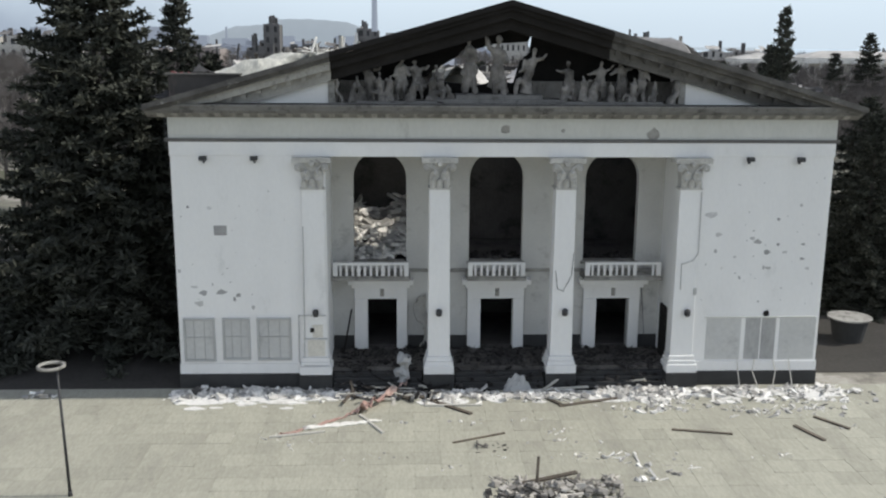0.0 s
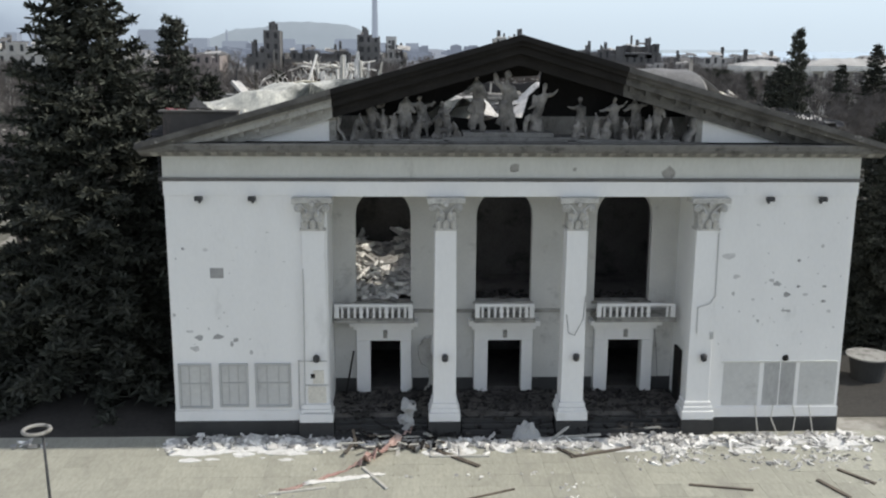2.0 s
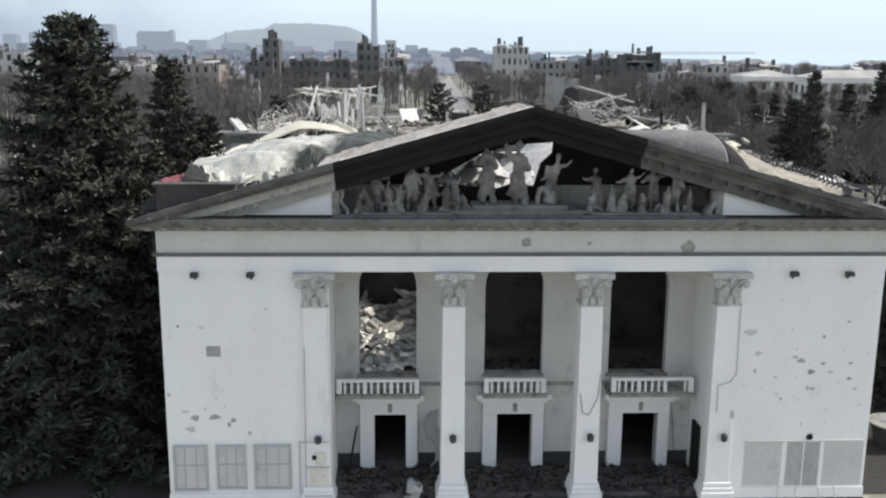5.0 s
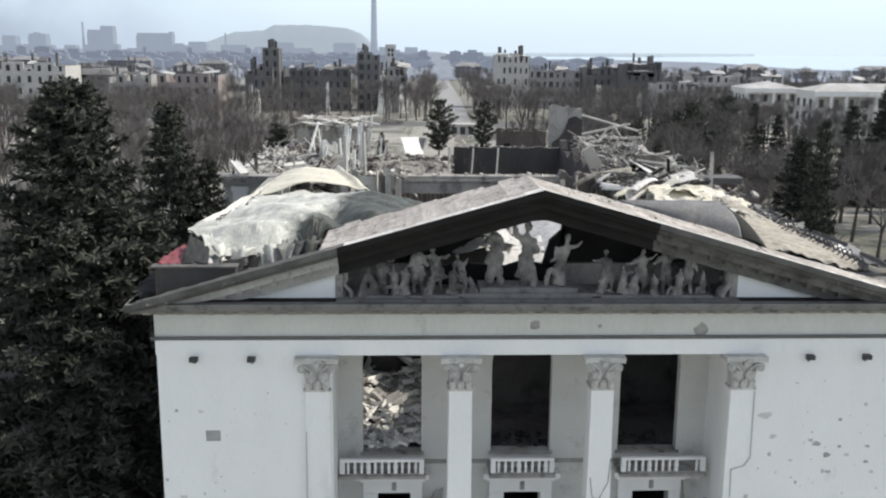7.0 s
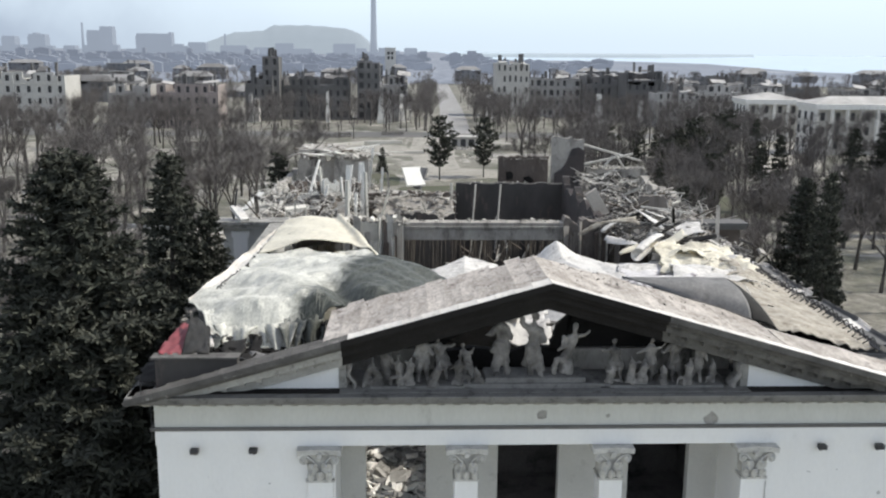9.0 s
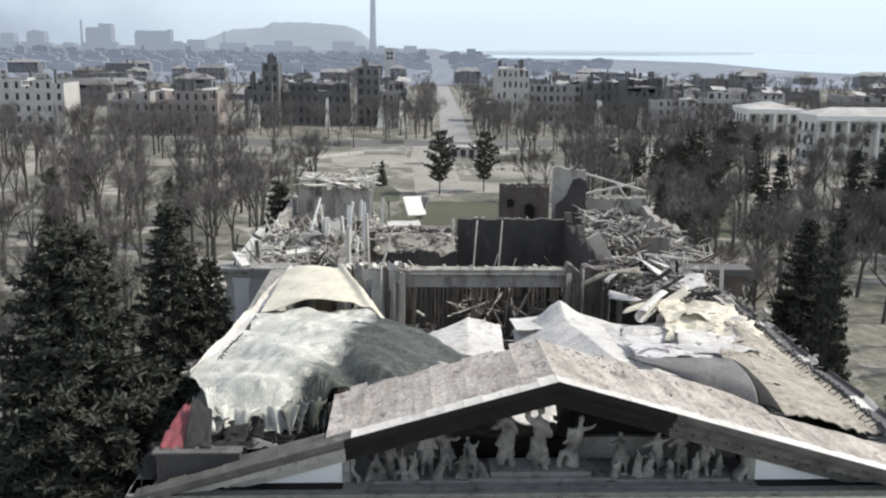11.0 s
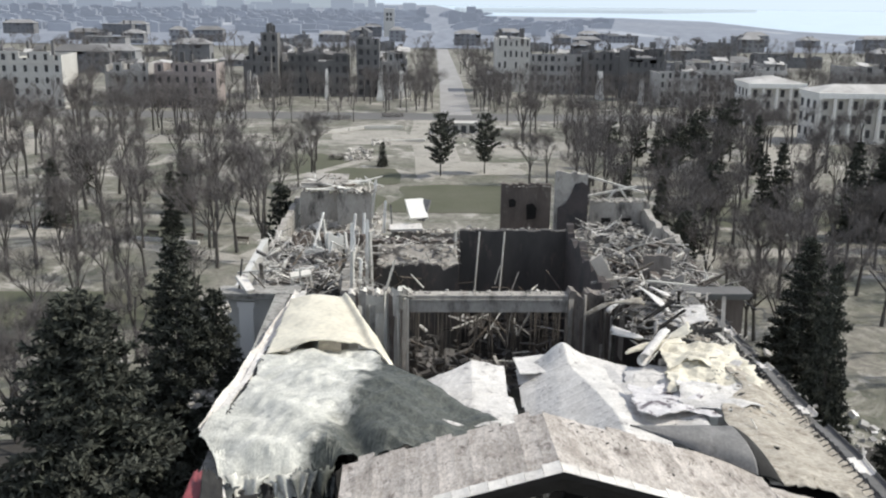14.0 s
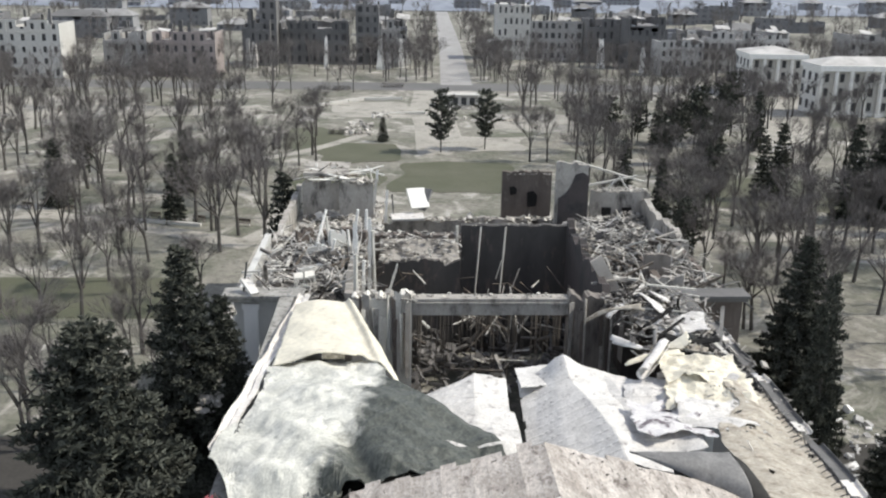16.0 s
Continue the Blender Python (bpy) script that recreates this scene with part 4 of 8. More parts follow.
def statue(x, z, h, arms, seed, y=0.25, wide=1.0):
    """A weathered stone figure as one plain mesh; arms: ends relative to the shoulder."""
    m = Mesh()
    k = h / 2.0
    r = 0.235 * k * wide
    lean = 0.10 * math.sin(seed * 2.3)
    rs = random.Random(seed)
    hx = 0.0
    if wide < 1.1:
        for sx in (-1, 1):
            m.rod((x + sx * r * 0.85, y - 0.12 * sx * math.sin(seed), z), (x + sx * r * 0.6, y - 0.05, z + 0.52 * k), 0.075 * k, 0.10 * k, 8)
            m.rod((x + sx * r * 0.6, y - 0.05, z + 0.5 * k), (x + sx * r * 0.4, y, z + 1.0 * k), 0.10 * k, 0.14 * k, 8)
            m.box(x + sx * r * 0.85 - 0.07 * k, x + sx * r * 0.85 + 0.07 * k, y - 0.24 * k, y + 0.08, z, z + 0.09)
        m.lathe([(r * 0.95, 0.72 * k), (r * 0.8, 1.02 * k), (r * 1.0, 1.28 * k), (r * 1.2, 1.46 * k), (r * 0.85, 1.56 * k), (r * 0.32, 1.64 * k), (r * 0.28, 1.74 * k)], 16, (x, y, z), 1.0, 0.68)
        for _ in range(3):
            side, low = rs.choice((-1, 1)), rs.uniform(0.1, 0.7)
            m.rod((x + side * r * rs.uniform(0.3, 0.9), y + rs.uniform(-0.1, 0.16), z + rs.uniform(1.0, 1.45) * k), (x + side * r * rs.uniform(0.9, 1.7), y + rs.uniform(0.0, 0.25), z + low * k), 0.06 * k, 0.12 * k, 6)
    else:
        hx = 0.25 * k * math.sin(seed * 1.7)
        m.lathe([(r * 1.25, 0), (r * 1.15, 0.25 * k), (r * 0.8, 0.6 * k)], 14, (x, y, z), 1.0, 0.8)
        m.rod((x, y, z + 0.5 * k), (x + hx, y - 0.1, z + 1.45 * k), r * 0.85, r * 0.75, 10).rod((x + hx, y - 0.1, z + 1.45 * k), (x + hx, y - 0.1, z + 1.75 * k), r * 0.5, r * 0.25, 8)
        knee = (x + r * 1.9 * math.cos(seed), y - 0.2, z + 0.62 * k)
        m.rod((x, y, z + 0.45 * k), knee, 0.15 * k, 0.12 * k, 8).rod(knee, (x + r * 2.1 * math.cos(seed), y - 0.15, z), 0.11 * k, 0.08 * k, 8)
        for _ in range(2):
            m.rod((x + hx + rs.uniform(-1, 1) * r * 0.7, y - 0.1, z + 1.35 * k), (x + rs.uniform(-2.2, 2.2) * r, y - 0.2, z + rs.uniform(0.5, 1.3) * k), 0.08 * k, 0.06 * k, 7)
    m.lathe([(0.02, 0), (0.09 * k, 0.05 * k), (0.115 * k, 0.13 * k), (0.09 * k, 0.22 * k), (0.02, 0.26 * k)], 10, (x + hx + 0.03 * math.sin(seed * 5), y - 0.05, z + 1.70 * k))
    for sx, dx, dz in arms:
        a = (x + sx * r * 0.9, y - 0.03, z + 1.46 * k)
        b = (x + sx * r * 1.15 + dx * k * 0.45, y - 0.15, z + 1.40 * k + dz * k * 0.45)
        c = (x + sx * r + dx * k * 0.9, y - 0.2, z + 1.46 * k + dz * k * (0.95 if dz > 0 else 0.75))
        m.rod(a, b, 0.10 * k, 0.085 * k, 7).rod(b, c, 0.085 * k, 0.06 * k, 7)

    def wear(p):
        q = (p[2] - z) / k
        fold = 0.045 * k * math.sin(11 * math.atan2(p[1] - y, p[0] - x) + seed + 2 * q) * (1.0 if q < 1.4 else 0.0)
        d = Vector((p[0] - x, p[1] - y))
        d = d.normalized() * fold if d.length > 1e-4 else d
        return (p[0] + d.x + lean * q + 0.10 * nz(p[2] * 1.6, seed, 1.0), p[1] + d.y + 0.10 * nz(p[0] * 3, p[2] * 2.4, seed + 5), p[2] + 0.05 * nz(p[0] * 4, p[2] * 3, seed + 8))
    m.v = [wear(p) for p in m.v]
    ob = part("statue", m, M_STATUE, smooth=True)
    w = ob.modifiers.new("stone", "REMESH")
    w.mode, w.voxel_size, w.use_smooth_shade = "VOXEL", 0.05, True
    e = ob.modifiers.new("erosion", "DISPLACE")
    e.texture, e.strength, e.mid_level, e.texture_coords = EROSION, 0.14, 0.55, "GLOBAL"
    tagged(ob, "soot-stained stone figure standing in the pediment", "statue", "pediment statues")


EROSION = bpy.data.textures.new("erosion", "CLOUDS")
EROSION.noise_scale, EROSION.noise_depth = 0.16, 3


for args in ((-6.55, 12.64, 1.15, (), 1, 0.1, 1.35), (-5.75, 12.74, 1.75, ((-1, -0.55, -0.1), (1, 0.4, 0.15)), 2, 0.3, 1.15), (-5.35, 12.74, 1.25, ((1, 0.3, -0.4),), 3, 0.0, 1.2),
             (-4.5, 12.74, 1.9, ((-1, -0.12, -0.6), (1, 0.15, -0.5)), 4, 0.5, 0.9), (-3.75, 12.74, 1.75, ((1, 0.5, 0.2), (-1, -0.3, 0.3)), 5, 0.6, 1.0), (-3.2, 12.74, 1.25, ((1, 0.4, 0.0),), 6, 0.0, 1.3), (-2.8, 12.74, 1.5, ((1, 0.3, 0.4),), 16, 0.4, 1.0),
             (-1.55, 13.0, 2.5, ((-1, -0.3, -0.35), (1, 0.12, -0.5)), 7, 0.45, 0.78), (-0.35, 12.82, 2.7, ((-1, -0.25, 0.5), (1, 0.12, -0.5)), 8, 0.3, 0.72), (0.85, 13.0, 2.0, ((1, 0.45, 0.25), (-1, -0.1, -0.6)), 9, 0.5, 1.1),
             (2.75, 12.74, 1.7, ((-1, -0.5, 0.1),), 10, 0.3, 0.95), (3.2, 12.74, 1.15, ((1, 0.3, 0.2),), 11, 0.0, 1.3), (3.9, 12.74, 1.7, ((1, 0.35, 0.35), (-1, -0.5, -0.2)), 12, 0.4, 1.0),
             (5.0, 12.74, 1.85, ((-1, -0.4, -0.3), (1, 0.3, 0.1)), 13, 0.4, 0.9), (5.65, 12.74, 1.7, ((1, 0.12, -0.6), (-1, -0.1, 0.45)), 14, 0.2, 0.9), (6.25, 12.66, 1.0, (), 15, 0.25, 1.35),
             (-6.05, 12.7, 1.0, ((1, 0.3, 0.1),), 40, 0.0, 1.7), (-5.0, 12.7, 1.15, ((-1, -0.3, 0.0),), 41, 0.05, 1.5), (-4.1, 12.7, 1.0, ((1, 0.4, 0.1),), 42, -0.05, 1.7), (-2.35, 12.74, 0.8, (), 43, 0.0, 1.6),
             (2.35, 12.7, 0.85, ((-1, -0.3, 0.2),), 44, 0.0, 1.7), (3.55, 12.7, 1.05, ((1, 0.4, 0.2),), 45, 0.1, 1.6), (4.45, 12.7, 0.9, (), 46, 0.0, 1.7), (5.3, 12.7, 1.1, ((-1, -0.4, 0.1),), 47, 0.0, 1.6)):
    statue(*args)


# ---- the fallen roof ----
def bump(x, y, cx, cy, rx, ry, h):
    return h * math.exp(-((x - cx) / rx) ** 2 - ((y - cy) / ry) ** 2)


def folds(x, y, seed, a=0.25, s=0.45):
    w = nz(x, y, seed + 2, 0.5) * 0.9
    return a * (1 - 2.6 * abs(nz(x * 1.0 + w, y * 0.7 - w, seed, s))) + 0.45 * a * (0.5 - 1.6 * abs(nz(x + y, y * 0.6 - x * 0.5, seed + 9, s * 2.3))) + 0.12 * a * nz(x, y, seed + 4, s * 7)


def tri(t):
    return abs(t - math.floor(t + 0.5)) * 2


def facets(x, y, seed, a=0.4, s=0.3, n=5):
    """Sheet metal bent along straight creases: flat facets between sharp folds."""
    rnd = random.Random(seed * 7.3)
    z = 0.0
    for i in range(n):
        w, f, c, h = rnd.uniform(0, 3.14), s * rnd.uniform(0.5, 1.6), rnd.random(), rnd.uniform(0.5, 1.0)
        z += h * a / n * 2 * (tri((x * math.cos(w) + y * math.sin(w)) * f + c) - 0.5)
    return z + 0.02 * nz(x * 2, y * 2, seed)


def torn(u, v, seed, m=0.06, s=5.0):
    e = min(u, 1 - u, v, 1 - v)
    return e > m * (0.5 + nz(u, v, seed, s))


def roof_sheet(name, fn, nu, nv, material, label, seed, m=0.05, solid=0.05, smooth=True):
    ob = part(name, Mesh().grid(fn, nu, nv, lambda u, v: torn(u, v, seed, m)), material, None, "", smooth, solid=solid)
    return tagged(ob, label, "roof sheet", "fallen roof sheets")


M_FLASH = mat("pale_edge_strip", (0.80, 0.765, 0.71), (0.62, 0.585, 0.535), 1.2, 6, 0.7, 0.3, stain=((0.24, 0.21, 0.19), 1.8, 0.60, 0.70), rnd=0.12, relief=0.05)


def gable_roof():
    def deck(x0, x1, y1, label, name="roof_deck", ragged=0.5, seed=1):
        n = max(2, int((x1 - x0) / 0.62))
        xs = [x0 + (x1 - x0) * k / n for k in range(n + 1)]
        if x0 < 0 < x1:
            xs = sorted(set([x for x in xs if abs(x) > 0.2] + [0.0]))
        for a, b in zip(xs, xs[1:]):
            ye = y1 + ragged * nz(a * 1.3, seed, 0.0, 1.0)
            yf = -1.02 + 0.06 * nz(a * 3, seed, 2.0)
            rise = 0.012 * nz(a * 5, seed, 3.0)

            def sheet(u, v, a=a, b=b, ye=ye, yf=yf, rise=rise):
                x, y = a + (b - a) * u, yf + (ye - yf) * v
                return (x, y, roof_z(x) - 0.03 - 0.012 * max(0, y) + rise + 0.07 * nz(x * 0.7, y * 0.9, seed) + (0.012 if u in (0.0, 1.0) else 0))
            part(name, Mesh().grid(sheet, 4, 8), M_GABLE if x0 > -9 else M_SOOTCORNICE, theatre, label, solid=0.06)
    n = 46
    for k in range(n):
        a = -15.0 + 30.0 * k / n
        b = a + 30.0 / n - 0.02
        if a < 0 < b:
            b = -0.01

        def flash(u, v, a=a, b=b, k=k):
            x, y = a + (b - a) * u, -1.10 + (0.78 + 0.30 * nz(k * 1.7, 3.0)) * v
            return (x, y, roof_z(x) + 0.035 + 0.012 * nz(k * 2.3, y, 1.0) - 0.06 * (v == 0.0) + (0.02 if u in (0.0, 1.0) else 0))
        part("flashing", Mesh().grid(flash, 3, 4), M_FLASH if a > -7.6 else M_SOOTCORNICE, theatre, "sheet-metal edge strip of the gable", solid=0.02)
    deck(-15.1, -8.1, -0.35, "bent edge sheets of the gable roof", ragged=0.3, seed=2)
    deck(-8.1, 9.0, 4.3, "rusty pale sheet-metal gable roof", ragged=0.7, seed=3)
    deck(9.0, 15.1, 2.6, "bent edge sheets of the gable roof", ragged=0.6, seed=4)


gable_roof()


def ease(a, b, x):
    t = min(1.0, max(0.0, (x - a) / (b - a)))
    return t * t * (3 - 2 * t)


M_CREAM = mat("cream_roof_sheet", (0.80, 0.75, 0.61), (0.64, 0.59, 0.47), 0.4, 3.0, 0.6, 0.5, stain=((0.26, 0.24, 0.20), 0.8, 0.60, 0.74), relief=0.1, grain=0.2)


def left_height(x, y):
    edge = -14.95 + 0.09 * max(0.0, y - 9)
    z = 13.38 + 0.72 * ease(edge, edge + 5.0, x) * ease(19.5, 12.0, y) + 0.22 * ease(edge, edge + 4.0, x)
    z += bump(x, y, -6.3, 10.5, 2.6, 4, 0.2) - 0.6 * ease(-5.0, -2.0, x) * ease(9, 15, y) 
    flute = ease(9.0, 4.8, y)
    z += 0.16 * flute * (tri(x * 0.4 + 0.2 * y + 0.6 * nz(x, y, 1.0, 0.6)) - 0.5) + flute * folds(x, y, 1.0, 0.20, 0.6)
    hang = ease(6.9, 4.6, y) ** 1.6 * ease(-7.6, -8.9, x) * ease(-14.6, -13.2, x)
    z += hang * (12.55 - z)
    return z + 0.08 * nz(x, y, 1.0, 0.35) + 0.16 * tri(x * 0.33 + y * 0.21)


def left_sheet():
    """One great sheet from the eaves over the hump to the middle of the hall, its right half scorched."""
    def fn(u, v):
        y0 = 5.2 + 14.1 * v
        right = -0.9 - 5.6 * ease(9.2, 17.0, y0) ** 1.0 - 0.4 * v + 0.25 * nz(y0 * 1.1, 8.0)
        x = (-15.05 + 1.55 * ease(0.08, 0.7, v)) * (1 - u) + right * u
        front = 4.5 + 1.0 * ease(-9.8, -8.2, x) + 4.4 * ease(-12.7, -15.0, x) + 0.25 * nz(x * 1.5, 4.0)
        y = front + (19.7 - front) * v
        hump = 0.08 * ease(-9.5, -7.0, x) * ease(17.5, 13.0, y) - 0.75 * ease(-6.5, -2.0, x) - 0.16 * ease(0.94, 1.0, v)
        sag = -0.55 * math.exp(-((x + 0.30 * (y - 6) + 7.4) / 0.55) ** 2) * ease(12, 7, y)
        crease = 0.24 * facets(x, y, 3.0, 1.0, 0.26, 5) + 0.20 * facets(x + 0.4 * nz(x, y, 3.0, 0.5), y, 9.0, 1.0, 0.5, 5) + 0.085 * facets(x + 0.5 * nz(x, y, 1.0, 0.6), y * 0.7, 15.0, 1.0, 1.2, 5)
        return (x, y, left_height(x, y) + hump + sag + crease + 0.25 * ease(0.06, 0.0, v) * nz(x * 1.8, 7.0))
    roof_sheet("roof_sheet", fn, 110, 110, M_SHEETDARK, "large crumpled pale roof sheet with one half scorched dark green", 1.0, 0.010, smooth=False)

    def fn2(u, v):
        x = (-13.3 + 0.3 * v) * (1 - u) + (-6.0 - 2.8 * v ** 1.1) * u
        y0 = 19.1 - 1.5 * ease(0.7, 1.0, u)
        y = y0 + (28.8 - y0) * v
        z = 13.55 + 0.62 * math.sin(math.pi * min(1, u * 1.15)) * (1 - 0.4 * v) + 0.10 * nz(x, y, 2.0, 0.6) + 0.10 * tri(x * 0.3 + y * 0.25) + ease(0.12, 0.0, v) * (0.24 * ease(0.15, 0.40, u) * ease(0.95, 0.75, u) - 0.14)
        z += 0.40 * math.exp(-((u - 0.86) / 0.05) ** 2) - 0.5 * ease(0.92, 1.0, u)
        return (x, y, z)
    roof_sheet("roof_sheet", fn2, 56, 48, M_CREAM, "cream-coloured bulging roof sheet torn across by a slit", 2.0, 0.012)

    for k, (x0, x1, za, zb, mt) in enumerate(((-13.2, -12.5, 12.0, 13.2, M_SCORCH), (-11.2, -10.6, 11.7, 13.4, M_SHEETDARK), (-9.0, -8.5, 11.8, 13.7, M_SCORCH), (-12.8, -11.4, 12.0, 13.6, M_SHEETDARK), (-11.6, -10.9, 12.3, 13.2, M_BLACK_SHEET), (-11.0, -9.6, 11.9, 13.8, M_SHEETDARK), (-10.3, -9.2, 12.2, 13.8, M_SCORCH), (-9.7, -8.5, 12.0, 14.0, M_SHEETDARK), (-8.7, -8.0, 12.3, 13.9, M_BLACK_SHEET))):
        def flap(u, v, x0=x0, x1=x1, za=za, zb=zb, k=k):
            x = x0 + (x1 - x0) * (0.5 + (u - 0.5) * (0.12 + 1.25 * v) + 0.2 * (1 - v) * nz(k * 3.0, 1.0))
            return (x, 4.05 + 0.75 * v + 0.5 * tri(u * 1.5 + k * 0.3) + 0.15 * nz(x * 3, v * 2, k), za + (zb - za) * v + 0.12 * nz(x * 4, 2.0))
        roof_sheet("roof_sheet", flap, 12, 12, mt, "torn hanging strip of roof sheet at the gable", 7.0 + k, 0.16, 0.03)

    def roll(u, v):
        w = 5.2 * u
        return (-13.35 + 0.17 * math.cos(w) + 0.4 * v, 5.4 - 1.3 * v, 13.05 + 0.17 * math.sin(w) - 0.3 * v)
    roof_sheet("roof_sheet", roll, 12, 6, M_SHEET, "small rolled-up white scrap of sheet at the eaves", 9.0, 0.0)


left_sheet()


def middle_sheets():
    def add(fn, nu, nv, mt, seed, m=0.03):
        roof_sheet("roof_sheet", fn, nu, nv, mt, "bent pale roof sheet lying in the hall", seed, m, smooth=False)

    def rib(y, h=0.06):
        """Low seams across a panel."""
        return h * max(0.0, 1 - abs((y * 1.5) % 1 - 0.5) * 10)

    def slab_a(u, v):
        x, y = -5.4 + 4.9 * u + 0.5 * v, 8.6 + 8.0 * v + 1.7 * u * v
        return (x, y, 12.85 + 0.75 * (1 - 2 * abs(u - 0.62)) * ease(0.2, 0.95, v) + 0.18 * facets(x, y, 3.0, 0.9, 0.22, 4) + rib(y))

    def slab_b(u, v):
        x, y = -2.4 + 2.5 * u, 8.2 + 6.9 * v - 0.5 * u
        return (x, y, 13.25 - 0.25 * v - 0.45 * abs(u - 0.45) + 0.2 * facets(x, y, 4.0, 0.8, 0.25, 4) + rib(y, 0.05))

    def tent(u, v):
        x, y = 0.4 + 6.3 * u + 0.4 * v, 8.4 + 11.6 * v - 1.0 * u + 0.3 * nz(u * 5, 1.0)
        ridge = 4.6 - 1.3 * ease(9.5, 18.5, y)
        top = 13.75 + 0.60 * math.exp(-((y - 18.4) / 1.0) ** 2 - ((x - 3.3) / 0.9) ** 2) - 0.5 * ease(18.9, 20.0, y)
        fall = (0.50 if x < ridge else 0.24) * abs(x - ridge)
        return (x, y, top - fall + 0.2 * facets(x, y, 5.0, 0.9, 0.26, 4) + (rib(y, 0.05) if x < ridge else 0.0))

    def rear_flat(u, v):
        x, y = 0.7 + 2.2 * u, 16.8 + 3.2 * v + 0.5 * u
        return (x, y, 13.2 - 0.3 * v + 0.12 * facets(x, y, 6.0, 0.8, 0.3))

    def right_flat(u, v):
        x, y = 5.0 + 3.8 * u, 9.0 + 9.0 * v
        return (x, y, 13.45 + 0.1 * u - 0.3 * v + 0.35 * facets(x, y, 7.0, 1.0, 0.3, 4) + rib(y))
    add(slab_a, 44, 60, M_SHEET, 3.0, 0.012)
    add(slab_b, 36, 60, M_SHEET, 4.0, 0.012)
    add(tent, 60, 84, M_SHEET, 5.0, 0.012)
    add(rear_flat, 24, 24, M_SHEET, 6.0, 0.02)
    add(right_flat, 40, 60, M_SHEET, 7.0, 0.02)


middle_sheets()


def steep_sheet():
    def fn(u, v):
        x, y = -4.6 + 6.0 * u, 6.6 + 2.6 * v + 0.3 * nz(u * 4, 1.0)
        v = max(v, 0.42 * ease(-0.5, -0.9, x))
        y = 6.6 + 2.6 * v + 0.3 * nz(u * 4, 1.0)
        return (x, y, 12.0 + (1.8 - 0.85 * ease(0.60, 0.85, u)) * v + 0.15 * nz(x, y, 2.0) + 0.22 * tri(x * 0.4))
    roof_sheet("roof_sheet", fn, 30, 24, M_SHEET, "steep pale roof sheet behind the broken pediment", 14.0, 0.03)


steep_sheet()


M_LILAC = mat("scorch_marked_sheet", (0.74, 0.715, 0.70), (0.55, 0.53, 0.525), 0.6, 6.0, 0.65, 0.4, stain=((0.13, 0.105, 0.115), 0.75, 0.53, 0.58), relief=0.03, grain=0.18, warp=0.4)


